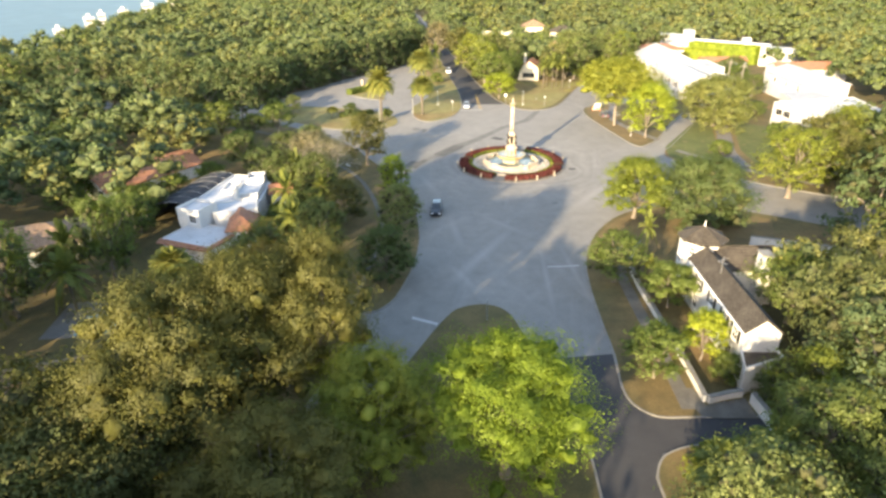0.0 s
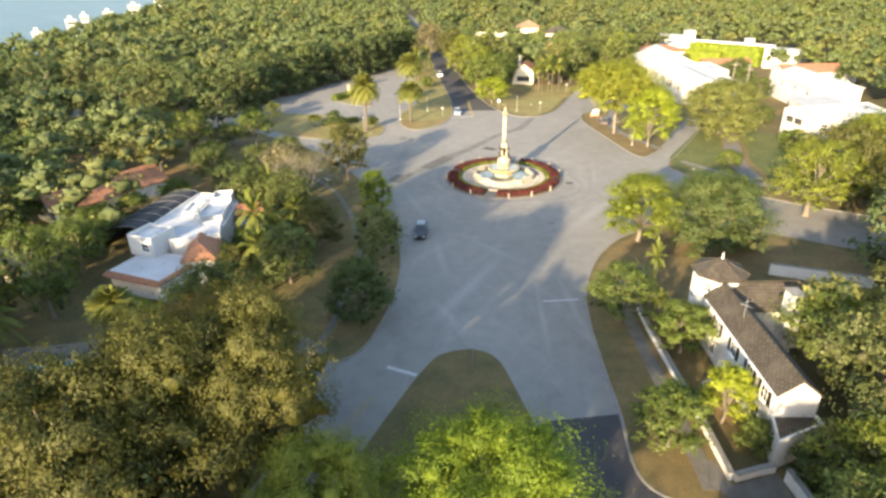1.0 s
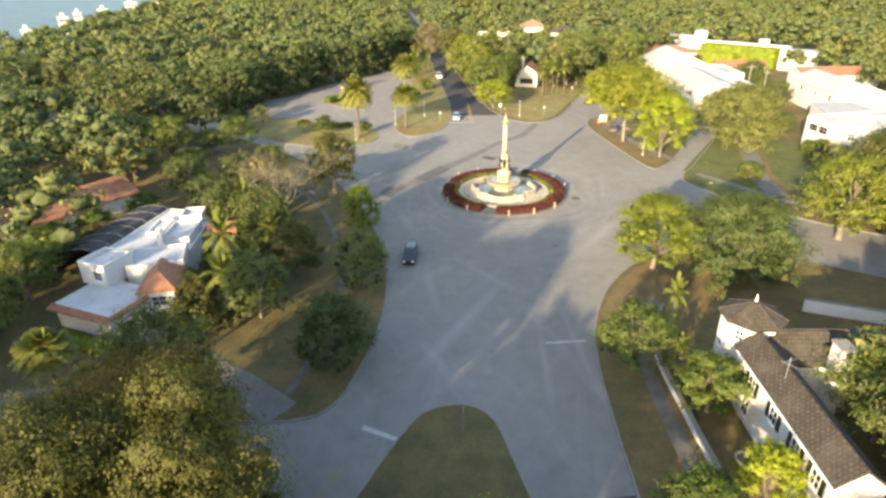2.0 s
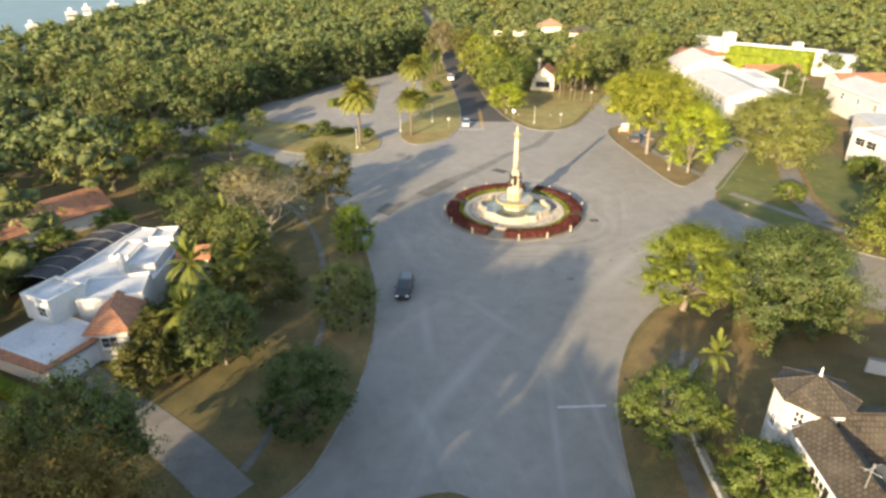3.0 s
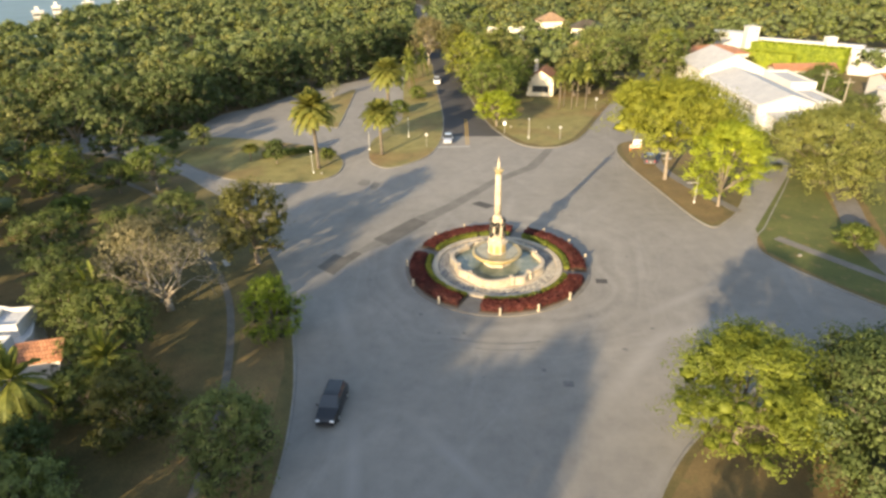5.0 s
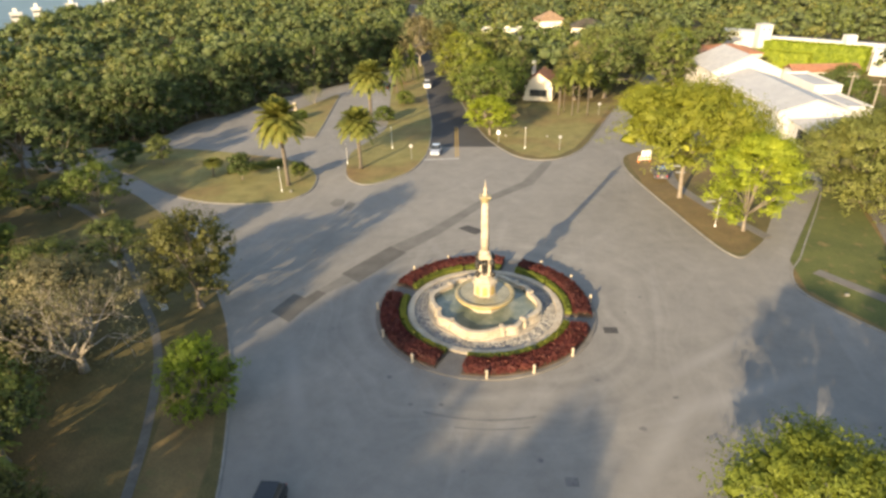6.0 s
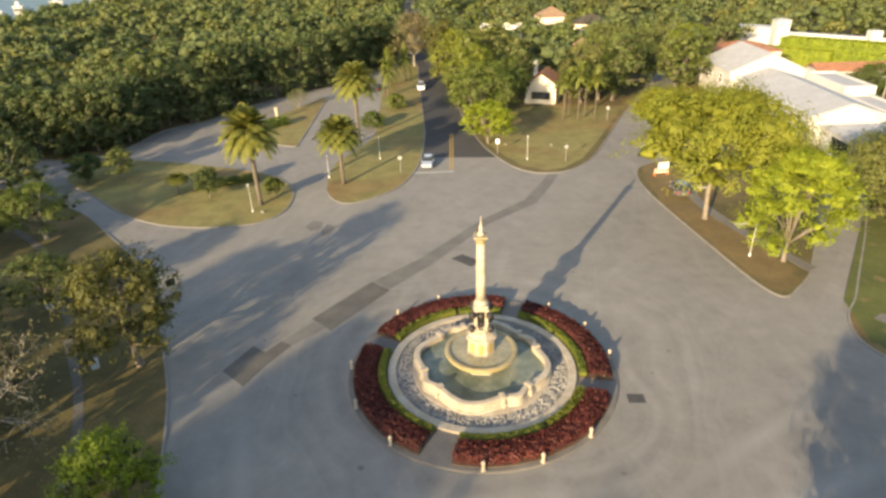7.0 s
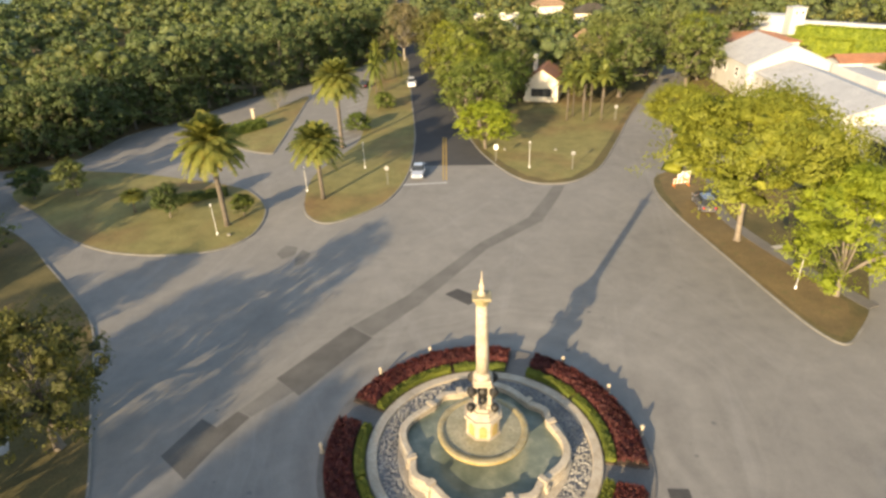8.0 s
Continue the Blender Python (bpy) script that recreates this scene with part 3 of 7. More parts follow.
ISLAND_NORTH = [(-12.2, 157.5), (-10.5, 152.4), (-7.6, 150), (-4.2, 152), (-1.1, 156.2), (0.5, 163), (0.8, 171), (0.1, 184), (-2.7, 207), (-6.5, 238), (-9.5, 258),
                (-13.2, 256), (-14.5, 240), (-12.6, 213), (-10.6, 196), (-9.2, 182), (-10.6, 175), (-13, 166.5)]
road_line = curve(ROAD_OUT)
islands = [curve(p) for p in (ISLAND_PALM, ISLAND_HEDGE, ISLAND_NORTH)]
sheet("road", [road_line] + islands, 0.0, M["road"], "weathered grey asphalt plaza and roads round the fountain", "road")
BIG = 4500
square = [(-BIG, -BIG), (0, -BIG), (BIG, -BIG), (BIG, 0), (BIG, BIG), (0, BIG), (-BIG, BIG), (-BIG, 0)]
sheet("ground", [square, road_line], 0.1, M["lawn"], "dry olive and tan lawn with bare soil", "ground")
for lp, lab in zip(islands, ("dry lawn traffic island with palms", "dry lawn traffic island with a hedge", "long dry lawn traffic island with palms")):
    sheet("island_lawn", [lp], 0.1, M["island_lawn"], lab, "lawn")
for lp in [road_line] + islands:
    tagged(part("kerb", ribbon(lp, -0.09, 0.09, -0.02, 0.112), M["kerb"]), "low pale concrete kerb along the road edge", "kerb", kind="structure")


def flat(name, poly, z, mat, label, category, kind="structure"):
    return sheet(name, [poly], z, mat, label, category, kind)


flat("new_asphalt", [(10.3, 49.6), (17.25, 50.6), (16.85, 45), (17.3, 42.8), (19, 41.3), (22, 41.2), (45, 41.4), (45, 37.6), (22.3, 37.8), (18.4, 36.6), (17, 34), (17.1, 30),
     (17.6, 18), (17.8, -50), (13.2, -50), (12.7, 18), (12.4, 30), (12.4, 36.5), (11.7, 41)], 0.006, M["dark_road"], "fresh black asphalt on the side road", "road")
flat("new_asphalt", [(0.75, 169.5), (13.3, 169.2), (11, 175.6), (8.2, 187), (5, 207), (-0.7, 249), (-3.7, 266), (-12.4, 320), (-34.5, 470), (-41.5, 470), (-19.8, 320), (-12.5, 264), (-9.4, 259),
     (-6.3, 238), (-2.5, 207), (0.3, 184), (1, 172)], 0.006, M["dark_road"], "dark asphalt road leading away under trees", "road")


def bar(name, a, b, w, z, mat, label, category):
    """A painted bar on the road from a to b."""
    return flat(name, [tuple(p) for p in offset([a, b], w / 2, False)] + [tuple(p) for p in reversed(offset([a, b], -w / 2, False))], z, mat, label, category)


bar("stop_line", (-4.6, 57.5), (-0.9, 55.9), 0.5, 0.008, M["white_paint"], "worn white stop line on the asphalt", "road marking")
bar("stop_line", (12.9, 70.2), (17.2, 70.6), 0.28, 0.008, M["white_paint"], "faded white stop line on the asphalt", "road marking")
bar("stop_line", (0.2, 162.0), (6.6, 162.6), 0.5, 0.008, M["white_paint"], "white stop line at the end of the dark road", "road marking")
for dx in (-0.22, 0.22):
    bar("centre_line", (6.2 + dx, 163.4), (5.2 + dx, 183.0), 0.16, 0.012, M["yellow_paint"], "double yellow centre line", "road marking")
    bar("centre_line", (-5.5 + dx, 53.0), (-14 + dx, 34.0), 0.16, 0.008, M["faded_yellow"], "worn yellow centre line", "road marking")

# repairs in the asphalt
for poly, mat in (([(-5.1, 121.9), (-0.5, 128.9), (1.7, 127.2), (-2.8, 120.0)], "patch"), ([(-10.7, 114.0), (-9.3, 117.5), (-7.9, 116.7), (-6.9, 118.3), (-5.8, 117.7), (-7.2, 114.8), (-8.2, 112.1)], "patch"),
                  ([(-6.85, 118.35), (-4.75, 121.55), (-3.3, 120.4), (-5.75, 117.75)], "old_patch"), ([(7.6, 134.1), (8.8, 135.1), (11.1, 133.4), (9.9, 132.2)], "dark_patch"),
                  ([(-0.4, 128.95), (4, 133.9), (11.0, 144.6), (16.8, 151), (19.7, 157.8), (20.9, 160.8), (22.4, 160.8), (21.3, 157.4), (18.4, 150.0), (11.8, 143.2), (5.4, 132.4), (1.6, 127.4)], "old_patch"),
                  ([(22.3, 111.0), (23.6, 111.0), (23.6, 112.0), (22.3, 112.0)], "dark_patch"), ([(16.6, 93.1), (17.5, 93.1), (17.5, 93.9), (16.6, 93.9)], "rubber_mark"),
                  ([(-11.4, 142.5), (-10.9, 144.4), (-9.4, 144.0), (-9.2, 142.2), (-10.4, 141.2)], "old_patch"), ([(-9.1, 141.6), (-8.7, 143.4), (-7.5, 142.4), (-7.7, 140.2), (-8.6, 139.9)], "old_patch")):
    flat("asphalt_patch", poly, 0.007, M[mat], "darker repair patch in the asphalt", "road patch")
for i in range(13):
    y = 182 + 3.6 * i
    bar("parking_line", (-12.7 - 0.42 * i, y - 2.8), (-9.2 - 0.33 * i, y + 2.4), 0.16, 0.01, M["white_paint"], "faded white parking bay line", "road marking")
# dark skid arcs and small stains
for a0, a1, r, w in ((252, 285, 15.6, 0.18), (262, 282, 16.6, 0.12)):
    arc = [(FX + r * math.cos(radians(a0 + (a1 - a0) * i / 16)), FY + r * math.sin(radians(a0 + (a1 - a0) * i / 16))) for i in range(17)]
    tagged(part("tyre_mark", ribbon(arc, -w / 2, w / 2, 0.0, 0.004, False), M["rubber_mark"]), "dark curved tyre mark on the asphalt", "tyre mark", kind="structure")

# small dark oil spots round the circle
spot = random.Random(21)
for i in range(26):
    a, r, s = spot.uniform(0, 6.283), spot.uniform(11.8, 22), spot.uniform(0.1, 0.3)
    o = [(FX + r * math.cos(a) + s * spot.uniform(0.7, 1.3) * math.cos(k * 0.7854), FY + r * math.sin(a) + s * spot.uniform(0.5, 1.0) * math.sin(k * 0.7854)) for k in range(8)]
    flat("oil_spot", o, 0.005, M["rubber_mark"], "small dark oil spot on the asphalt", "stain")


def path(name, pts, w, label, mat="walk", top=0.125):
    line = curve(pts, False, 5)
    tagged(part(name, ribbon(line, -w / 2, w / 2, 0.05, top, False), M[mat]), label, "pavement", kind="structure")


path("pavement", [(-27, 118), (-21.5, 111), (-18, 105), (-14.5, 96), (-11.8, 86), (-10.8, 79), (-11.5, 70), (-11.7, 65.2), (-12.4, 61.6)], 0.75, "narrow concrete footpath on the lawn", "old_walk", 0.119)
path("pavement", [(-28, 120), (-40, 134), (-52, 143), (-66, 149)], 0.8, "narrow concrete footpath on the lawn", "old_walk")
path("pavement", [(26.6, 79.0), (25.4, 77.4), (24.1, 75.4), (22.9, 72), (22.3, 68), (22.2, 64), (22.4, 51), (22.4, 42)], 1.4, "dark concrete footpath beside the garden wall", "old_walk")
path("pavement", [(45.4, 131.5), (41, 143), (39.5, 152), (43, 166)], 1.4, "narrow concrete footpath on the verge")
path("pavement", [(47, 123), (52, 116), (58, 108), (66, 101)], 1.4, "narrow concrete footpath on the lawn")
path("pavement", [(-33, 72.6), (-24, 67.2), (-17.5, 63.0), (-12.2, 59.0)], 3.6, "grey paved driveway to the house")
path("pavement", [(56.5, 112), (57.4, 122), (62, 136), (66, 150)], 3.2, "pale driveway to the white mansion")


flat("drive", [(22.3, 45.0), (22.7, 42.6), (23.2, 41.2), (24.2, 40.85), (28.2, 40.85), (28.1, 43.6), (26.0, 43.1), (24.1, 42.5), (23.7, 45.0)], 0.118, M["old_walk"], "dark paved garden drive inside the gate wall", "drive")
flat("garden_lawn", [(14.8, 169.3), (17.5, 164.6), (20.5, 162.5), (23.6, 163.5), (27.1, 168), (31.1, 177.5), (36.2, 191), (40.6, 201), (30, 204), (14, 200), (10.2, 191), (11.6, 177)], 0.105, M["island_lawn"], "dry olive lawn before the small house", "lawn")
flat("garden_lawn", [(45.4, 125.6), (44.9, 122.6), (44.2, 118.9), (47.9, 112.3), (52.6, 106.2), (55.2, 110), (55.6, 122), (60, 137), (63.5, 148), (61.5, 151)], 0.105, M["green_lawn"], "corner lawn of greener grass before the mansion", "lawn")
flat("garden_lawn", [(59.6, 113), (60.5, 123), (65, 137), (69, 146), (74, 142), (72, 120), (68, 106)], 0.105, M["green_lawn"], "green lawn beside the mansion drive", "lawn")

flat("bare_ground", [(34.7, 158), (35.2, 162.6), (38, 165), (41.5, 164.5), (39.2, 152), (40.6, 143), (43.6, 132.2), (42.2, 129.0), (40.5, 127.2), (39.7, 127.8), (38.7, 131.4), (36.8, 140.2), (34.9, 150.4)], 0.106, M["bare_soil"], "strip of bare orange-brown soil along the verge", "soil")
flat("bare_ground", [(20.2, 76.6), (22.3, 81.2), (25.6, 85.8), (29.4, 89.0), (36, 91), (42, 90), (50, 86), (47, 78), (38, 77), (31, 76), (25.2, 74)], 0.106, M["bare_soil"], "bare orange-brown soil beneath the corner oaks", "soil")
flat("bare_ground", [(-7.4, 86), (-8.8, 95), (-11.6, 103), (-15, 101), (-12.8, 92), (-10.6, 80), (-6.4, 76)], 0.106, M["bare_soil"], "bare orange-brown soil beside the kerb", "soil")

# ---- plants ----
ICO = [(0.0, 0.0, 1.0)] + [(0.894 * math.cos(1.2566 * i), 0.894 * math.sin(1.2566 * i), 0.447) for i in range(5)]
ICO += [(0.894 * math.cos(1.2566 * i + 0.6283), 0.894 * math.sin(1.2566 * i + 0.6283), -0.447) for i in range(5)] + [(0.0, 0.0, -1.0)]
ICO_F = [(0, 1 + i, 1 + (i + 1) % 5) for i in range(5)] + [(1 + i, 6 + i, 1 + (i + 1) % 5) for i in range(5)]
ICO_F += [(6 + i, 6 + (i + 1) % 5, 1 + (i + 1) % 5) for i in range(5)] + [(11, 6 + (i + 1) % 5, 6 + i) for i in range(5)]


def leaves(pts, nrm, size, rng, slim=0.6, core=None, soft=None):
    """One mesh of many small leaf sprays at points, each facing about its normal, over rough inner masses of twigs and
    leaves, whose second material is mostly darkened for inner shade.
    soft: the outward way of the clump each spray belongs to, towards which its shading leans."""
    n = len(pts)
    nrm = nrm / np.linalg.norm(nrm, axis=1)[:, None]
    r = rng.normal(size=(n, 3))
    u = np.cross(nrm, r)
    u /= np.linalg.norm(u, axis=1)[:, None] + 1e-9
    w = np.cross(nrm, u)
    s = (size * rng.uniform(0.6, 1.35, n))[:, None]
    v = np.stack([pts - u * s * 0.6 + w * s * slim, pts - u * s * 0.6 - w * s * slim, pts + u * s + nrm * s * 0.2], 1).reshape(-1, 3)
    shade = np.repeat(nrm if soft is None else soft * 0.55 + nrm * 0.55, 3, axis=0)
    idx = np.arange(3 * n, dtype=np.int32)
    start = np.arange(0, 3 * n, 3, dtype=np.int32)
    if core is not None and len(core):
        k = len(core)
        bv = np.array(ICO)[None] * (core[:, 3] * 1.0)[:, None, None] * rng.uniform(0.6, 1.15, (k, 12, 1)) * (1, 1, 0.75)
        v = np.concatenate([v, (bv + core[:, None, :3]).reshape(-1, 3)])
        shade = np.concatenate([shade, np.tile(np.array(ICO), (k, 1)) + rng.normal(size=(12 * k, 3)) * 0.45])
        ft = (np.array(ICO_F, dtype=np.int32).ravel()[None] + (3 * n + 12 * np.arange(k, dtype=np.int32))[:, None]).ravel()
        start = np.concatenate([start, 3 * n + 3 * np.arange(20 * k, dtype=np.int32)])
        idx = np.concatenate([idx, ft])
    me = bpy.data.meshes.new("leaves")
    me.vertices.add(len(v))
    me.vertices.foreach_set("co", v.ravel())
    me.loops.add(len(idx))
    me.loops.foreach_set("vertex_index", idx.astype(np.int32))
    me.polygons.add(len(start))
    me.polygons.foreach_set("loop_start", start.astype(np.int32))
    me.update(calc_edges=True)
    if core is not None and len(core):
        me.polygons.foreach_set("material_index", np.concatenate([np.zeros(n, np.int32), np.ones(len(start) - n, np.int32)]))
    if soft is not None:
        shade /= np.linalg.norm(shade, axis=1)[:, None] + 1e-9
        me.normals_split_custom_set_from_vertices(shade.tolist())
    return me


def lobes(rng, n, R, z0, z1):
    """Clump middles filling a crown, with radii."""
    out = []
    for _ in range(n):
        a, h = rng.uniform(0, 2 * math.pi), rng.uniform(0, 1) ** 0.8
        prof = math.sqrt(max(0.05, 1 - (abs(h - 0.35) / 0.68) ** 2))
        rad = R * prof * math.sqrt(rng.uniform(0.15, 1)) * 0.82
        out.append((rad * math.cos(a), rad * math.sin(a), z0 + (z1 - z0) * h, R * rng.uniform(0.16, 0.29) * (0.75 + 0.35 * prof)))
    return out


def crown_mesh(rng, lobe, sub, per, size, squash=0.72, dense=0.55, tuft=1.0):
    """Leaf sprays grouped in small flat tufts, which cover the clumps of a crown."""
    P, N, S = [], [], []
    for x, y, z, r in lobe:
        n = max(3, int(sub * rng.uniform(0.7, 1.3)))
        d = rng.normal(size=(n, 3))
        d /= np.linalg.norm(d, axis=1)[:, None]
        d[:, 2] = np.where(d[:, 2] < -0.35, -d[:, 2], d[:, 2])
        c = d * (r * rng.uniform(0.45, 1.15, n))[:, None] * (1, 1, squash) + (x, y, z)
        t = np.repeat(np.arange(n), per)
        ax = d * 0.7 + rng.normal(size=(n, 3)) * (0.7, 0.7, 0.3)
        ax /= np.linalg.norm(ax, axis=1)[:, None]
        q = ax[t] * rng.uniform(-0.9, 1.3, n * per)[:, None] + rng.normal(size=(n * per, 3)) * (0.34, 0.34, 0.24)
        P.append(c[t] + q * (r * rng.uniform(0.34, 0.62, n) * tuft)[t][:, None])
        N.append(d[t] * 0.6 + q * 0.5 + rng.normal(size=q.shape) * 0.3 + (0, 0, 0.25))
        S.append(d[t] * 0.8 + q * 0.45 + (0, 0, 0.1))
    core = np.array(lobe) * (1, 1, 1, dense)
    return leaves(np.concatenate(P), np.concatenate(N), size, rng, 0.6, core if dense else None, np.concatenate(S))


def limb_shape(rng, lobe, R, H, fork, r0, count):
    s = Shape()
    s.tube([(0, 0, -0.2), (0, 0, 0.35), (0.05 * R * rng.normal() * 0.3, 0.05, fork * 0.6), (0, 0.02, fork)], [r0 * 1.7, r0 * 1.1, r0 * 0.9, r0 * 0.8], 9)
    pick = rng.choice(len(lobe), min(count, len(lobe)), replace=False)
    for i in pick:
        x, y, z, r = lobe[i]
        z = max(z, fork + 0.5)
        m1 = (x * 0.3 + rng.normal() * 0.15, y * 0.3 + rng.normal() * 0.15, fork + (z - fork) * 0.45)
        m2 = (x * 0.68 + rng.normal() * 0.2, y * 0.68 + rng.normal() * 0.2, fork + (z - fork) * 0.8)
        s.tube([(0, 0, fork * 0.9), m1, m2, (x, y, z)], [r0 * 0.6, r0 * 0.4, r0 * 0.24, r0 * 0.1], 5)
    return s


def tree_kind(seed, R, H, z0, n, sub, per, size, fork, r0, bark="bark", limbs=14, dense=0.36, tuft=1.0):
    rng = np.random.default_rng(seed)
    lb = lobes(rng, n, R, z0, H - R * 0.18)
    cr = crown_mesh(rng, lb, sub, per, size, 0.72, dense, tuft)
    tr = limb_shape(rng, lb, R, H, fork, r0, limbs).mesh("trunk", M[bark], True)
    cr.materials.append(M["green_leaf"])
    # Second slot: cores darkened to stand for the crown's inner shade.
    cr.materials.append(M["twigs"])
    return tr, cr, R, H


KINDS = {
    "oak": [tree_kind(s, 6, 10, 2.0, 84, 7, 19, 0.145, 2.2, 0.32, dense=0.36, tuft=1.05) for s in (1, 2, 3)],
    "grand": [tree_kind(s, 7, 13, 2.8, 92, 13, 52, 0.082, 2.8, 0.36, "bark", 18, 0.46, 1.0) for s in (18, 19)],
    "great": [tree_kind(s, 7, 13, 2.6, 140, 8, 36, 0.12, 2.8, 0.36, "bark", 16, 0.36, 1.0) for s in (16, 17)],
    "broad": [tree_kind(14, 7, 10, 0.5, 160, 8, 34, 0.13, 1.6, 0.34, dense=0.36, tuft=1.0)],
    "tall": [tree_kind(s, 5, 11, 1.4, 100, 8, 34, 0.11, 2.0, 0.16, "trunk_bark", 14, 0.36, 1.0) for s in (4, 5)],
    "umbrella": [tree_kind(s, 8, 14, 6.2, 130, 8, 36, 0.13, 5.0, 0.2, "trunk_bark", 18, 0.36, 1.0) for s in (12, 13)],
    # High thin crowns for the unseen trees that are added to shade the plaza.
    "parasol": [tree_kind(15, 8, 14, 10.6, 80, 7, 24, 0.16, 8.5, 0.26, "bark", 14), tree_kind(29, 8, 14, 11.8, 80, 7, 24, 0.16, 9.5, 0.26, "bark", 14)],
    "full": [tree_kind(s, 4.5, 8, 0.7, 96, 7, 22, 0.125, 1.0, 0.16, "bark", 12) for s in (51, 52)],
    "open": [tree_kind(s, 6, 10, 2.4, 70, 8, 22, 0.14, 2.4, 0.24, "pale_bark", 26, 0.3) for s in (6, 7)],
    "small": [tree_kind(s, 3, 6, 1.2, 62, 8, 20, 0.115, 1.3, 0.12) for s in (8, 9)],
    "bush": [tree_kind(s, 3, 4, 0.4, 56, 8, 18, 0.13, 0.5, 0.1) for s in (10, 11)],
    "wood": [tree_kind(s, 6, 11, 1.6, 48, 5, 14, 0.25, 3.0, 0.3, "bark", 6, 0.45) for s in (20, 21, 22, 23, 24)],
    "edge": [tree_kind(s, 6, 13, 0.6, 70, 6, 13, 0.24, 2.0, 0.3, "bark", 5, 0.45) for s in (25, 26, 27)],
}


def bare_kind(seed, R, H):
    """A nearly leafless tree: forking pale limbs with many fine twigs and a few leaves."""
    rng = np.random.default_rng(seed)
    s, tips = Shape(), []

    def grow(p, d, ln, r, depth):
        q = p + d * ln + Vector(rng.normal(size=3)) * ln * 0.08
        s.tube([p, (p + q) / 2 + Vector(rng.normal(size=3)) * ln * 0.05, q], [r, r * 0.8, r * 0.55], 5 if depth > 2 else 3)
        if depth == 0:
            tips.append(q)
            return
        for _ in range(3 if depth > 1 else 4):
            e = (d + Vector(rng.normal(size=3)) * 0.55 + Vector((0, 0, 0.12))).normalized()
            grow(q, e, ln * rng.uniform(0.62, 0.85), r * 0.55, depth - 1)
    for k in range(6):
        a = k * 1.05 + rng.normal() * 0.2
        grow(Vector((0, 0, 1.2)), Vector((math.cos(a) * 0.75, math.sin(a) * 0.75, 0.8)).normalized(), H * 0.26, 0.16, 4)
    s.tube([(0, 0, -0.2), (0, 0, 0.5), (0, 0, 1.4)], [0.4, 0.3, 0.26], 8)
    tp = np.array(tips)
    pts = tp[rng.integers(0, len(tp), 5200)] + rng.normal(size=(5200, 3)) * 0.4
    cr = leaves(pts, rng.normal(size=(5200, 3)), 0.1, rng)
    cr.materials.append(M["brown_leaf"])
    return s.mesh("trunk", M["pale_bark"], True), cr, R, H


KINDS["bare"] = [bare_kind(31, 5.5, 8.5)]


def frond(rng, s, L, rise, droop, yaw, base, width):
    """One feather-shaped palm leaf: a bent rib with leaflets on both sides."""
    ca, sa = math.cos(yaw), math.sin(yaw)
    rib = []
    for i in range(7):
        t = i / 6
        out, up = L * t * (math.cos(rise) * (1 - 0.15 * t)), L * (math.sin(rise) * t - droop * t * t)
        rib.append((base[0] + ca * out, base[1] + sa * out, base[2] + up))
    s.tube(rib, [0.045 * (1 - 0.13 * i) for i in range(7)], 3)
    for i in range(22):
        t = 0.14 + 0.86 * i / 22
        k = min(int(t * 6), 5)
        p = Vector(rib[k]).lerp(Vector(rib[k + 1]), t * 6 - k)
        d = (Vector(rib[k + 1]) - Vector(rib[k])).normalized()
        side = Vector((-sa, ca, 0))
        ll = width * math.sin(math.pi * (0.12 + 0.86 * t)) ** 0.6
        for sg in (-1, 1):
            q = p + side * sg * ll * 0.85 + d * ll * 0.55 + Vector((0, 0, -0.22 * ll + rng.normal() * 0.04))
            n = len(s.v)
            s.v += [tuple(p - d * 0.1), tuple(p + d * 0.12), tuple(q)]
            s.f.append((n, n + 1, n + 2))


def palm_kind(seed, H, fronds, L, width, trunk_r, skirt=0.0, lean=0.0):
    rng = np.random.default_rng(seed)
    t = Shape()
    k = 10
    t.tube([(lean * (i / k) ** 2, 0, -0.2 + (H + 0.2) * i / k) for i in range(k + 1)], [trunk_r * (1.35 if i == 0 else 1.0 + 0.06 * (i % 2)) for i in range(k + 1)], 9)
    c = Shape()
    for i in range(fronds):
        f = i / fronds
        frond(rng, c, L * rng.uniform(0.85, 1.08), radians(78 - 112 * f + rng.normal() * 6), 0.22 + 0.3 * f + rng.uniform(0, 0.12), i * 2.39996, (lean, 0, H - 0.1), width)
    g = Shape()
    for i in range(int(skirt)):
        frond(rng, g, L * rng.uniform(0.4, 0.75), radians(-35 + rng.normal() * 15), 0.35, i * 2.39996 + 0.5, (lean, 0, H - 0.35), width * 0.7)
    return t.mesh("trunk", M["palm_bark"], True), c.mesh("crown", M["palm_leaf" if skirt else "frond_leaf"]), (g.mesh("skirt", M["gold_leaf"]) if skirt else None), H


PALMS = {
    "date": [palm_kind(41, 9.0, 120, 3.3, 0.7, 0.2, 30), palm_kind(42, 10.5, 120, 3.4, 0.7, 0.2, 20, 0.4)],
    "feather": [palm_kind(43, 4.0, 26, 3.4, 0.6, 0.16), palm_kind(44, 5.0, 22, 3.0, 0.55, 0.14, 0, 0.3)],
    "slim": [palm_kind(45, 7.5, 20, 2.0, 0.42, 0.07), palm_kind(46, 8.5, 22, 2.2, 0.42, 0.075)],
}
SPIN = random.Random(5)


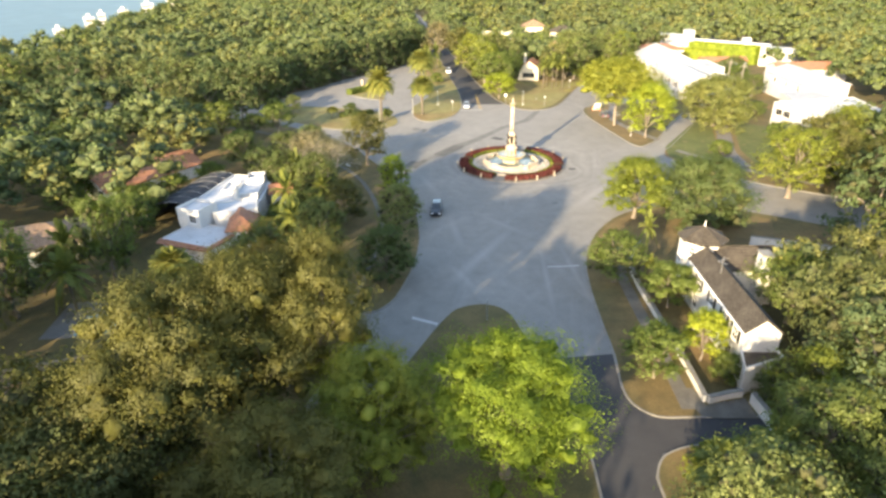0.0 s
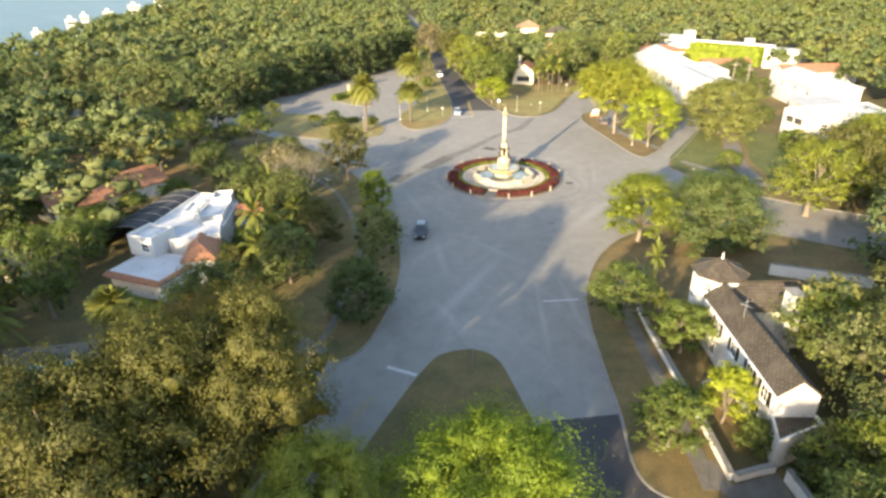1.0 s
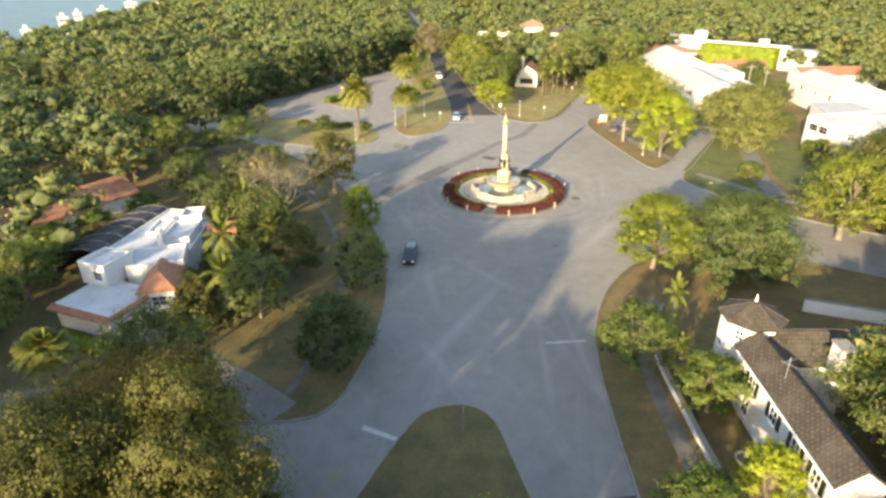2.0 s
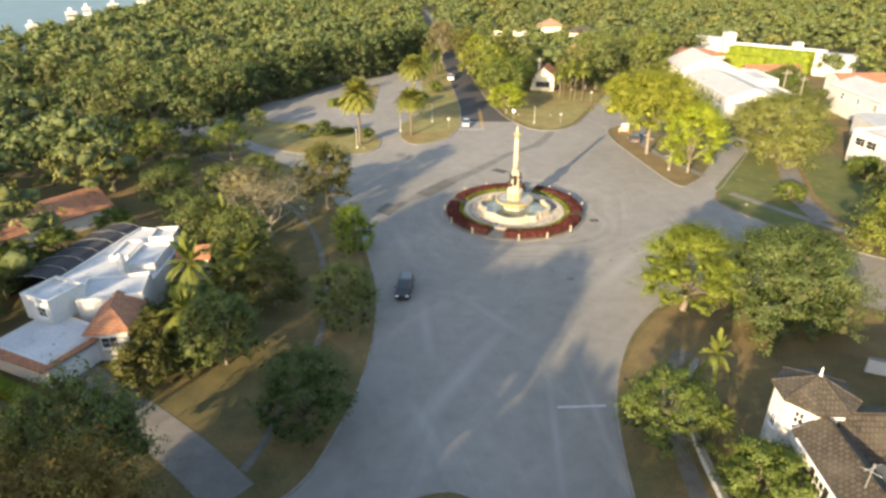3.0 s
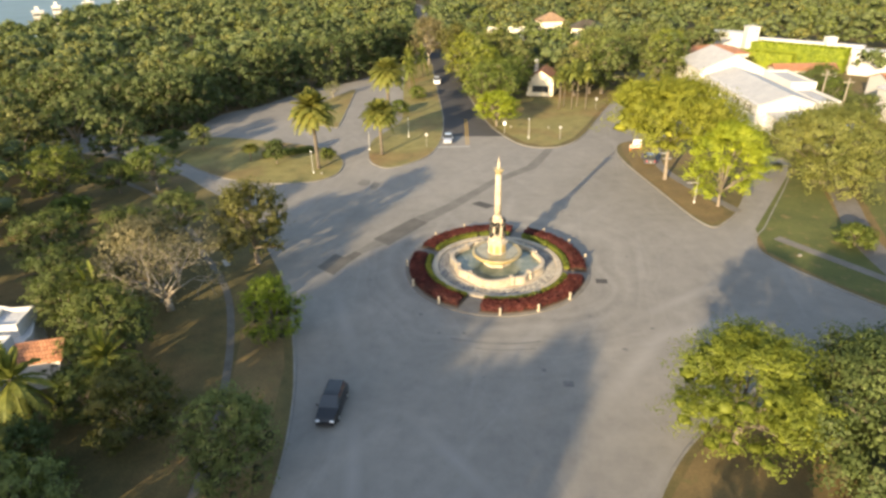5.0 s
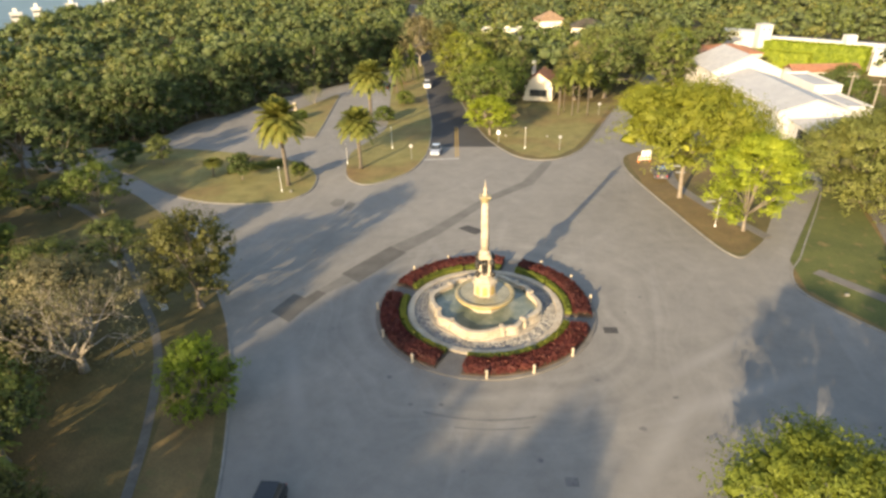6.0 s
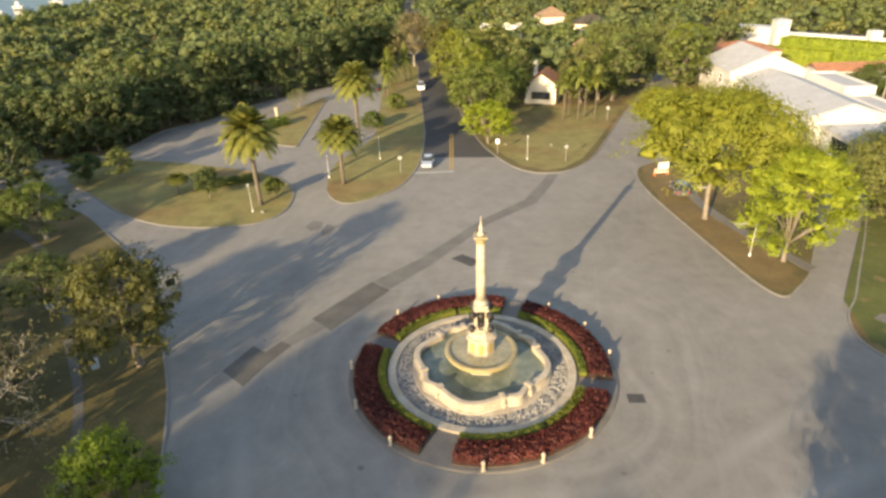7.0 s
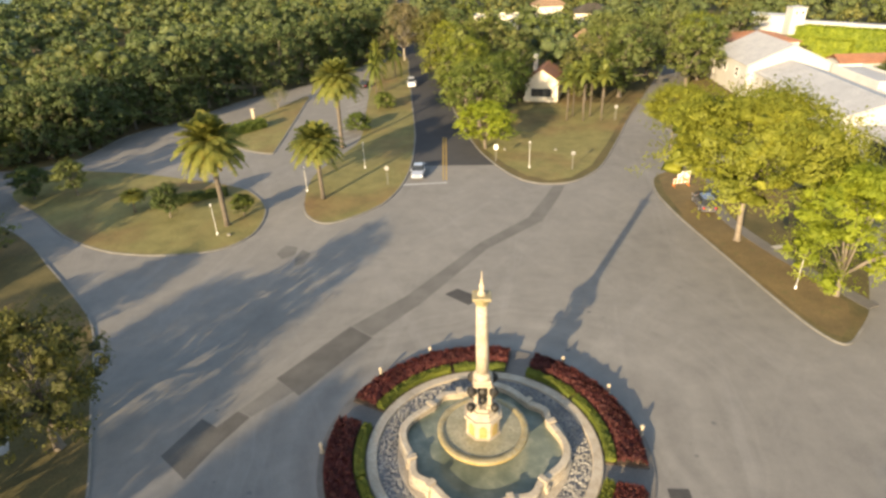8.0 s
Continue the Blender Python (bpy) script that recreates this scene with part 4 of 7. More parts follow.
def plant(name, kind, x, y, R, H, leaf, label, group="", pick=None, cat="tree"):
    src = KINDS[kind]
    tr, cr, R0, H0 = src[SPIN.randrange(len(src)) if pick is None else pick]
    m = Matrix.LocRotScale((x, y, 0.1), Euler((0, 0, SPIN.uniform(0, 6.28))), (R / R0, R / R0, H / H0))
    ob = thing(name, label, cat, m, group)
    part("trunk", tr, None, ob)
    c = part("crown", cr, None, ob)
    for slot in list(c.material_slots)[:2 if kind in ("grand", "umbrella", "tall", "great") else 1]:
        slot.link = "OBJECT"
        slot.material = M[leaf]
    return ob


def palm(kind, x, y, H, label, pick=0, spread=1.0, group=""):
    tr, cr, sk, H0 = PALMS[kind][pick]
    ob = thing("palm_tree", label, "palm", Matrix.LocRotScale((x, y, 0.1), Euler((0, 0, SPIN.uniform(0, 6.28))), (spread, spread, H / H0)), group)
    part("trunk", tr, None, ob)
    part("crown", cr, None, ob)
    if sk:
        part("dead_fronds", sk, None, ob, "golden dry fronds and fruit stalks under the crown")
    return ob


# Out of view, added only for the shade it throws on the plaza.
plant("tree", "parasol", -47.5, 20.5, 8.8, 29.5, "dark_leaf", "very tall unseen flat-topped tree added to shade the plaza", "trees round the plaza", 1)
LIME = "bright lime-green leafy tree on the lawn"
for kind, x, y, R, H, leaf, label in (
    ("great", 28.7, 86.8, 6.2, 10.0, "bright_leaf", "yellow-green spreading oak beside the kerb"),
    ("broad", 38.2, 85.0, 7.8, 10.8, "dark_leaf", "broad dark green oak at the road corner"),
    ("oak", 20.9, 66.0, 4.6, 7.0, "green_leaf", "rounded green oak on the roadside verge"),
    ("small", 25.8, 59.8, 3.7, 6.0, "green_leaf", "small green tree beside the garden wall"),
    ("small", 20.4, 46.6, 3.5, 6.2, "green_leaf", "small green oak on the roadside verge"),
    ("small", 26.0, 49.4, 2.6, 6.0, "lime_leaf", "lime-green tree inside the walled garden"),
    ("oak", 38.2, 56.4, 5.6, 9.0, "green_leaf", "large green oak close to the white house"),
    ("oak", 32.8, 42.0, 4.3, 6.4, "olive_leaf", "wide olive-green tree beside the side street"),
    ("oak", 42.0, 47.0, 6.0, 8.5, "dark_leaf", "dark green tree behind the white house"),
    ("oak", 33.0, 31.0, 4.6, 6.5, "green_leaf", "green tree on the side street corner"),
    ("tall", 43.2, 133.4, 6.2, 12.6, "lime_leaf", LIME),
    ("umbrella", 38.6, 144.4, 11.2, 16.4, "bright_leaf", "tall spreading yellow-green oak over the verge"),
    ("umbrella", 40.0, 174.0, 5.4, 10.0, "bright_leaf", "yellow-green oak leaning over the drive"),
    ("oak", 59.0, 224.0, 7.0, 13.5, "bright_leaf", "yellow-green oak at the road side"),
    ("broad", 62.0, 143.0, 9.6, 12.4, "grey_leaf", "airy grey-green tree before the white mansion"),
    ("oak", 57.0, 95.5, 7.4, 12.0, "bright_leaf", "big yellow-green oak above the east road"),
    ("oak", 66.0, 104.0, 7.4, 12.5, "olive_leaf", "big olive oak above the east road"),
    ("oak", 67.0, 90.0, 7.0, 12.0, "olive_leaf", "olive oak in the garden row"),
    ("oak", 75.0, 112.0, 8.0, 12.0, "bright_leaf", "yellow-green oak beside the driveway"),
    ("oak", -52.0, 57.0, 5.4, 12.5, "green_leaf", "tall green tree behind the swimming pool"),
    # The next two trees are added to shade the gardens and the plaza's left.
    ("oak", -49.0, 46.0, 6.6, 16.0, "olive_leaf", "very tall olive tree added for shade behind the swimming pool"),
    ("oak", -55.0, 38.0, 7.2, 16.0, "dark_leaf", "very tall dark tree added for shade behind the swimming pool"),
    ("oak", -50.0, 86.0, 4.2, 6.0, "green_leaf", "tall green tree behind the white house"),
    ("oak", -48.0, 78.0, 4.0, 8.0, "green_leaf", "tall green tree behind the white house"),
    ("oak", -53.0, 87.0, 4.4, 6.0, "green_leaf", "tall green tree behind the white house"),
    ("oak", -23.5, 93.5, 4.4, 9.4, "dark_leaf", "dark leafy tree in the front garden"),
    ("oak", -31.0, 99.5, 4.4, 8.0, "dark_leaf", "dark leafy tree beside the white house"),
    ("oak", -37.0, 106.0, 4.2, 6.5, "dark_leaf", "olive tree on the shaded lawn"),
    ("oak", -45.0, 66.5, 4.2, 12.5, "green_leaf", "tall green tree beside the flat-roofed house"),
    ("oak", -48.0, 73.0, 3.6, 6.5, "green_leaf", "green tree beside the flat-roofed house"),
    ("oak", 85.5, 176.0, 4.2, 6.5, "dark_leaf", "dark green garden tree beside the mansion"),
    ("oak", 86.5, 190.0, 4.6, 7.0, "green_leaf", "green garden tree beside the mansion"),
    ("oak", 86.0, 200.0, 4.6, 7.0, "dark_leaf", "dark green garden tree beside the mansion"),
    ("oak", 92.0, 206.0, 4.6, 7.0, "green_leaf", "green garden tree beside the mansion"),
    ("oak", 79.5, 222.0, 4.2, 6.5, "olive_leaf", "olive garden tree behind the mansion"),
    ("small", 70.5, 152.5, 3.4, 5.0, "green_leaf", "green garden tree before the mansion"),
    ("bush", 77.0, 154.0, 3.0, 3.6, "dark_leaf", "dark shrub before the mansion"),
    ("bush", 72.0, 131.0, 3.2, 4.2, "green_leaf", "green shrub against the mansion wing"),
    ("oak", 83.0, 124.0, 6.0, 8.5, "olive_leaf", "olive oak before the mansion wing"),
    ("small", -65.0, 88.0, 3.6, 6.5, "dark_leaf", "dark garden tree behind the tan-roofed house"),
    ("small", -66.5, 95.0, 3.8, 7.0, "green_leaf", "green garden tree behind the orange-roofed house"),
    ("oak", -70.0, 104.0, 5.0, 8.5, "dark_leaf", "dark tree behind the orange-roofed house"),
    ("small", -49.0, 81.5, 3.0, 5.0, "green_leaf", "green garden tree beside the pool screen"),
    ("small", -51.5, 65.5, 3.2, 5.5, "olive_leaf", "olive garden tree beside the tan-roofed house"),
    ("oak", -43.0, 113.0, 5.0, 7.5, "dark_leaf", "dark tree on the shaded lawn"),
    ("oak", -35.0, 116.0, 4.4, 7.0, "dark_leaf", "dark tree on the shaded lawn"),
    ("small", -47.0, 123.0, 3.6, 5.6, "green_leaf", "small green tree on the shaded lawn"),
    ("open", -31.5, 122.5, 4.2, 6.4, "grey_leaf", "airy grey-green tree on the shaded lawn"),
    ("oak", -57.0, 121.0, 5.0, 7.8, "olive_leaf", "olive tree on the shaded lawn"),
    ("bush", -29.2, 79.8, 2.4, 3.8, "dark_leaf", "dark shrub against the white house wall"),
    ("bush", -28.0, 85.0, 2.4, 3.6, "green_leaf", "green shrub against the white house wall"),
    ("bush", -27.6, 93.0, 2.6, 4.0, "dark_leaf", "dark shrub against the white house wall"),
    ("full", -26.6, 76.4, 2.8, 4.6, "olive_leaf", "olive bushy tree against the tiled bay"),
    ("full", -23.2, 88.0, 3.0, 4.8, "dark_leaf", "dark bushy tree in the front garden"),
    ("full", -30.2, 103.6, 3.6, 5.6, "olive_leaf", "olive bushy tree behind the bare tree"),
    # Dark shrub stands in for the tree shadow at the annex.
    ("full", 30.7, 42.7, 2.6, 3.7, "dark_leaf", "dark shrub added in place of a tree's shadow on the house annex"),
    ("open", 33.0, 40.2, 5.2, 7.6, "bright_leaf", "yellow-green tree with pale limbs behind the annex"),
    ("bush", 21.2, 33.6, 2.5, 4.0, "bright_leaf", "light green bushy shrub at the drive entrance"),
    ("full", 27.2, 46.2, 1.8, 3.2, "green_leaf", "small bushy tree inside the walled garden"),
    ("bush", -21.6, 73.9, 2.3, 3.4, "dark_leaf", "dark shrub beside the clipped drive"),
    ("bush", -21.5, 79.6, 2.4, 3.4, "dark_leaf", "dark shrub in the front garden"),
    ("small", -49.0, 95.0, 3.2, 5.0, "green_leaf", "green garden tree beside the orange-roofed house"),
    ("small", -52.0, 91.0, 3.2, 5.0, "dark_leaf", "dark garden tree beside the orange-roofed house"),
    ("small", -45.5, 102.0, 3.2, 5.0, "green_leaf", "green garden tree beside the orange-roofed house"),
    ("bush", 55.5, 121.0, 2.8, 2.8, "green_leaf", "green shrub on the corner lawn"),
    ("bush", -31.5, 28.5, 3.2, 3.6, "grey_leaf", "grey-green shrub beside the tiled house"),
    ("bush", -33.0, 34.0, 2.6, 3.2, "green_leaf", "green shrub beside the tiled house"),
    ("full", -11.0, 99.4, 3.3, 6.8, "spring_leaf", "fresh green leafy tree on the lawn"),
    ("full", -8.4, 82.2, 4.0, 7.8, "grey_leaf", "rounded green tree beside the kerb"),
    ("full", -8.6, 66.8, 4.6, 7.4, "dark_leaf", "dense dark green tree beside the kerb"),
    ("bare", -24.2, 104.0, 7.2, 10.0, "dry_leaf", "nearly leafless grey tree on the lawn"),
    ("open", -27.5, 107.8, 5.4, 9.5, "dry_leaf", "thinly leaved brownish tree on the lawn"),
    ("oak", -18.2, 114.6, 5.4, 10.8, "olive_leaf", "dark olive-green tree beside the kerb"),
    ("full", -18.9, 74.8, 4.2, 8.4, "grey_leaf", "soft green tree beside the driveway"),
    ("full", -17.6, 85.6, 4.1, 7.0, "olive_leaf", "yellowish round tree on the lawn"),
    ("bush", -24.9, 71.4, 3.2, 5.0, "olive_leaf", "large bushy shrub beside the house"),
    ("small", -24.0, 81.0, 2.8, 5.4, "dark_leaf", "dark green tree in the front garden"),
    ("grand", -15.5, 38.5, 6.4, 18.6, "olive_leaf", "tall olive tree beside the side road"),
    ("grand", -18.6, 41.5, 5.6, 16.4, "olive_leaf", "tall olive tree beside the side road"),
    # Also out of view: an added shade caster for the plaza.
    ("parasol", -41.0, 14.0, 9.5, 28.5, "dark_leaf", "very tall unseen spreading tree added to shade the plaza"),
    # Added outside the view to lengthen the shade on the left lawn.
    ("oak", -47.0, 33.0, 6.6, 14.0, "dark_leaf", "very tall dark tree added for shade south of the swimming pool"),
    ("grand", -16.2, 46.6, 8.2, 14.6, "brown_leaf", "large brownish olive tree beside the side road"),
    ("grand", -20.5, 33.5, 8.2, 18.5, "olive_leaf", "huge olive-green tree beside the side road"),
    ("great", -25.5, 26.0, 6.6, 11.5, "olive_leaf", "olive-green tree behind the tiled house"),
    ("grand", -11.0, 26.0, 7.0, 13.0, "olive_leaf", "tall olive tree beside the side road"),
    ("grand", -5.6, 33.5, 5.8, 12.5, "bright_leaf", "green tree on the wedge-shaped lawn"),
    ("grand", 4.9, 34.0, 8.2, 13.0, "spring_leaf", "tall lime-green oak on the wedge-shaped lawn"),
    ("grand", -11.2, 41.0, 6.4, 18.6, "olive_leaf", "tall olive tree beside the side road"),
    ("oak", -20.8, 56.6, 5.6, 13.0, "dark_leaf", "dark green tree beside the driveway"),
    ("oak", -55.0, 133.0, 5.6, 9.5, "green_leaf", "rounded green tree on the shaded lawn"),
    ("open", -43.5, 139.0, 5.0, 7.8, "green_leaf", "airy pale green tree beside the west road"),
    ("small", -49.0, 137.5, 3.2, 5.5, "dark_leaf", "small dark green tree beside the west road"),
    ("small", -28.0, 152.3, 2.4, 4.6, "dark_leaf", "small dark green tree on the traffic island"),
    ("small", -45.0, 160.0, 2.6, 5.2, "grey_leaf", "thin grey-green tree on the traffic island"),
    ("small", -50.5, 158.8, 3.2, 4.6, "dark_leaf", "low dark tree on the traffic island"),
    ("small", -18.5, 152.5, 1.7, 3.0, "green_leaf", "small green shrub beneath the palm"),
    ("bush", -10.5, 188.0, 2.6, 3.2, "green_leaf", "clump of green shrubs on the traffic island"),
    ("bush", -7.6, 202.0, 2.4, 3.4, "green_leaf", "clump of green shrubs on the traffic island"),
    ("bare", -30.0, 205.0, 2.6, 4.6, "grey_leaf", "small bare tree on the traffic island"),
    ("small", 12.0, 176.6, 5.2, 7.6, "lime_leaf", "bright green tree at the corner of the dark road"),
    ("oak", 11.0, 188.5, 7.6, 12.0, "green_leaf", "tall green oak along the dark road"),
    ("oak", 8.5, 202.0, 7.0, 13.5, "bright_leaf", "tall oak along the dark road"),
    ("oak", 4.5, 222.0, 7.5, 14.0, "bright_leaf", "tall oak along the dark road"),
    ("oak", 0.5, 244.0, 7.5, 14.0, "olive_leaf", "tall oak along the dark road"),
    ("open", -9.0, 252.0, 7.0, 15.0, "dry_leaf", "tall greyish brown tree where the roads meet"),
    ("oak", 16.0, 200.0, 5.5, 11.0, "green_leaf", "green oak beside the small house"),
    ("oak", 36.0, 207.0, 6.0, 10.0, "green_leaf", "green oak beside the small house"),
    ("open", 42.0, 234.0, 8.0, 13.0, "grey_leaf", "airy grey-green tree behind the small house"),
):
    plant("bush" if kind == "bush" else "tree", kind, x, y, R, H, leaf, label, "trees round the plaza", cat="bush" if kind == "bush" else "tree")

palm("date", -19.6, 149.6, 11.0, "date palm with a full crown on the traffic island", 0, 1.45)
palm("date", -9.6, 157.4, 8.2, "date palm with golden fronds on the traffic island", 0, 1.32)
palm("date", -11.3, 178.5, 11.5, "tall date palm on the traffic island", 1, 1.5)
palm("date", -33.4, 153.8, 2.6, "short leaning palm on the traffic island", 1, 0.62)
palm("date", -34.2, 61.6, 5.6, "large date palm in the garden", 0)
palm("feather", -26.5, 85.6, 5.6, "feathery palm in the front garden", 0, 1.1)
palm("feather", -23.5, 77.5, 4.6, "feathery palm in the front garden", 0, 1.1)
palm("feather", -28.6, 99.5, 5.0, "feathery palm beside the white house", 0, 1.1)
palm("feather", -22.0, 90.0, 4.5, "feathery palm in the front garden", 0)
palm("feather", 26.2, 71.3, 5.4, "slender yellow-green palm beside the turret", 1, 0.62)
palm("feather", 25.4, 66.4, 2.6, "low yellow-green palm beside the turret", 1, 0.6)
palm("feather", 20.6, 31.0, 4.4, "feathery palm at the street corner", 0)
palm("feather", 25.6, 33.4, 4.4, "feathery palm at the street corner", 0)
palm("feather", -14.6, 51.6, 4.2, "feathery palm at the side street corner", 0, 0.9)
palm("feather", -45.5, 58.6, 5.5, "feathery palm beside the swimming pool", 0, 1.1)
palm("feather", -50.0, 66.0, 5.5, "feathery palm beside the swimming pool", 0, 1.1)
for i, (x, y) in enumerate(((26.6, 191), (28.0, 193.5), (29.4, 190.5), (31.0, 193.0), (32.6, 190.6), (30.2, 196), (27.6, 197), (33.4, 195))):
    palm("slim", x, y, 7.4 + (i % 3) * 0.7, "slim pale-stemmed palm in a clump on the lawn", i % 2, 1.45, "palm clump")
for x, y, H in ((-11.0, 214, 6.0), (-12.4, 226, 6.5), (-9.0, 231, 6.0)):
    palm("feather", x, y, H, "feathery palm on the traffic island", 0)


# ---- fountain ----
def at_f(z=0.0, a=0.0):
    return Matrix.Translation((FX, FY, z)) @ Matrix.Rotation(radians(a), 4, "Z")


def circle(r, n=48):
    return [(r * math.cos(2 * math.pi * i / n), r * math.sin(2 * math.pi * i / n)) for i in range(n)]


fountain = thing("fountain", "cream cast-stone fountain with a tall column, round basin and scalloped pool", "fountain", at_f())
part("base_disc", Shape().lathe([(10.95, -0.05), (10.95, 0.1), (10.85, 0.13), (0.1, 0.13)], 72), M["walk"], fountain, "grey concrete disc")
ring = Shape()
ring.lathe([(7.75, 0.1), (7.75, 0.3), (7.68, 0.34), (7.12, 0.34), (7.05, 0.3), (7.05, 0.14)], 72)
part("border", ring, M["stone"], fountain, "cream stone border ring")


def scallop(a):
    """Plan of the pool: four wide bowed sides that meet in small lobes between inward cusps."""
    d = abs((math.degrees(a) - 34 + 45) % 90 - 45)
    if d < 13:
        r = 4.92 + 0.16 * math.cos(math.pi * d / 13)
    else:
        r = 4.76 + 0.3 * (1 - math.cos(math.pi * (d - 13) / 32))
    return r / 5.2


part("plinth", Shape().lathe([(5.72, 0.1), (5.72, 0.2), (5.6, 0.24), (4.6, 0.24)], 72), M["stone"], fountain, "low stone plinth under the pool wall")
part("pool_wall", Shape().lathe([(5.62, 0.2), (5.6, 0.34), (5.48, 0.42), (5.4, 0.8), (5.5, 0.9), (5.52, 1.04), (5.44, 1.1), (5.06, 1.1), (5.0, 1.04), (5.02, 0.4)], 200, 0, 0, scallop), M["stone"], fountain, smooth=False)
scroll = Shape().box(-0.3, 0.4, -0.16, 0.16, 0.2, 0.74, 0.04).box(-0.28, 0.28, -0.15, 0.15, 0.74, 1.14, 0.04).box(-0.34, 0.34, -0.2, 0.2, 1.14, 1.24, 0.03).mesh("pier", M["stone"])
for i in range(8):
    a = radians(34 + 90 * (i // 2) + (14.5 if i % 2 else -14.5))
    r = 5.3 * scallop(a)
    part("pier", scroll, None, fountain, at=Matrix.Translation((r * math.cos(a), r * math.sin(a), 0)) @ Matrix.Rotation(a, 4, "Z"))
part("water", Shape().lathe([(5.04, 0.3), (5.04, 0.62)], 200, 0, 0, scallop), M["water"], fountain, "murky green pool water")
part("basin_foot", Shape().prism([(1.7 * math.cos(radians(22.5 + 45 * i)), 1.7 * math.sin(radians(22.5 + 45 * i))) for i in range(8)], 0.3, 0.95).lathe([(1.5, 0.95), (1.3, 1.15), (1.7, 1.45)], 16), M["stone"], fountain, "eight-sided white stone foot")
basin = part("basin", Shape().lathe([(1.2, 1.2), (2.0, 1.35), (2.7, 1.66), (2.9, 1.84), (2.96, 1.98), (2.92, 2.08)], 48), M["stain_stone"], fountain, "round basin with yellow mineral stains", smooth=True)
part("rim", Shape().lathe([(2.94, 2.0), (2.95, 2.1), (2.88, 2.16), (2.5, 2.16), (2.46, 2.05)], 48), M["wet_stone"], basin, "worn wet stone rim", True)
part("basin_water", Shape().lathe([(2.5, 1.9), (2.5, 2.1)], 48), M["shallow"], basin, "shallow stained water")


def octa(r, a0=22.5):
    return [(r * math.cos(radians(a0 + 45 * i)), r * math.sin(radians(a0 + 45 * i))) for i in range(8)]


ped = Shape()
ped.prism(octa(1.22), 1.9, 2.15).prism(octa(1.1), 2.15, 3.4).prism(octa(1.28), 3.4, 3.6).prism(octa(1.12), 3.6, 3.8, 0.85).prism(octa(0.95), 3.8, 4.1)
pedestal = part("pedestal", ped, M["stone"], fountain)
for i in range(8):
    a = radians(45 * i)
    nich = Shape().prism([(-0.24, 0), (0.24, 0), (0.24, 0.08), (-0.24, 0.08)], 0.0, 0.7)
    arch = [(0.24 * math.cos(math.pi * k / 8), 0.7 + 0.24 * math.sin(math.pi * k / 8)) for k in range(9)]
    nich.add([(x, 0.0, z) for x, z in arch] + [(x, 0.08, z) for x, z in arch], [tuple(range(9)), tuple(range(17, 8, -1))] + [(k, k + 1, k + 10, k + 9) for k in range(8)])
    part("niche", nich, M["stain_stone"], pedestal, "ochre-stained arched niche", at=Matrix.Rotation(a, 4, "Z") @ Matrix.Translation((0.97, 0, 2.22)) @ Matrix.Rotation(radians(-90), 4, "Z"))
die = Shape()
die.prism(octa(0.8), 4.1, 4.3)
cor = Shape()
cor.box(-0.62, 0.62, -0.62, 0.62, 6.0, 6.16, 0.04).box(-0.55, 0.55, -0.55, 0.55, 6.16, 6.4, 0.05)
for sx, sy in ((1, 1), (-1, 1), (1, -1), (-1, -1)):
    pst = Shape().box(sx * 0.43 - 0.13, sx * 0.43 + 0.13, sy * 0.43 - 0.13, sy * 0.43 + 0.13, 4.5, 6.0, 0.04)
    part("post", pst.box(sx * 0.42 - 0.21, sx * 0.42 + 0.21, sy * 0.42 - 0.21, sy * 0.42 + 0.21, 4.28, 4.55, 0.03), M["stone"], fountain)
die = part("die", die, M["stone"], fountain, "eight-sided stone block")
part("cornice", cor, M["stone"], fountain)
part("urn", Shape().lathe([(0.2, 4.3), (0.22, 4.5), (0.12, 4.65), (0.34, 5.0), (0.4, 5.35), (0.3, 5.55), (0.32, 5.65), (0.1, 5.8)], 14), M["bronze"], die, "dark bronze urn between the posts")
for i in range(4):
    a = radians(90 * i + 45)
    br = Shape()
    br.tube([(0.4, 0, 4.9), (0.75, 0, 5.0), (0.92, 0, 5.2), (0.95, 0, 5.45)], [0.05, 0.045, 0.04, 0.04], 6)
    br.lathe([(0.05, 5.4), (0.22, 5.5), (0.31, 5.7), (0.26, 5.92), (0.1, 6.06), (0.03, 6.22)], 10, 0.95, 0)
    lan = part("bracket_lantern", br, M["bronze"], fountain, "dark bronze bracket lantern", at=Matrix.Rotation(a, 4, "Z"))
    part("globe", Shape().lathe([(0.06, 4.12), (0.12, 4.3), (0.25, 4.42), (0.28, 4.58), (0.2, 4.76), (0.05, 4.84)], 12, 1.05, 0), M["bronze"], lan, "dark bronze lamp globe", True)
col = Shape()
col.lathe([(0.55, 6.4), (0.55, 6.55), (0.46, 6.62), (0.48, 6.72), (0.39, 6.8)], 24)
col.lathe([(0.385, 6.8), (0.385, 8.4), (0.365, 10.2), (0.325, 11.7)], 24)
part("column", col, M["stone"], fountain, smooth=True)
cap = Shape().lathe([(0.33, 11.68), (0.4, 11.75), (0.36, 11.82), (0.42, 12.05), (0.52, 12.2)], 16)
cap.box(-0.54, 0.54, -0.54, 0.54, 12.2, 12.34, 0.05)
part("capital", cap, M["wet_stone"], fountain, "weathered grey-cream capital")
part("finial", Shape().lathe([(0.26, 12.34), (0.26, 12.48), (0.14, 12.56), (0.13, 12.75), (0.17, 12.9), (0.12, 13.08), (0.06, 13.16), (0.09, 13.26), (0.04, 13.4), (0.015, 13.9)], 12), M["stone"], fountain, smooth=True)

part("gravel_bed", Shape().lathe([(7.06, 0.1), (7.06, 0.15), (5.2, 0.15)], 72), M["gravel"], fountain, "dark grey gravel")
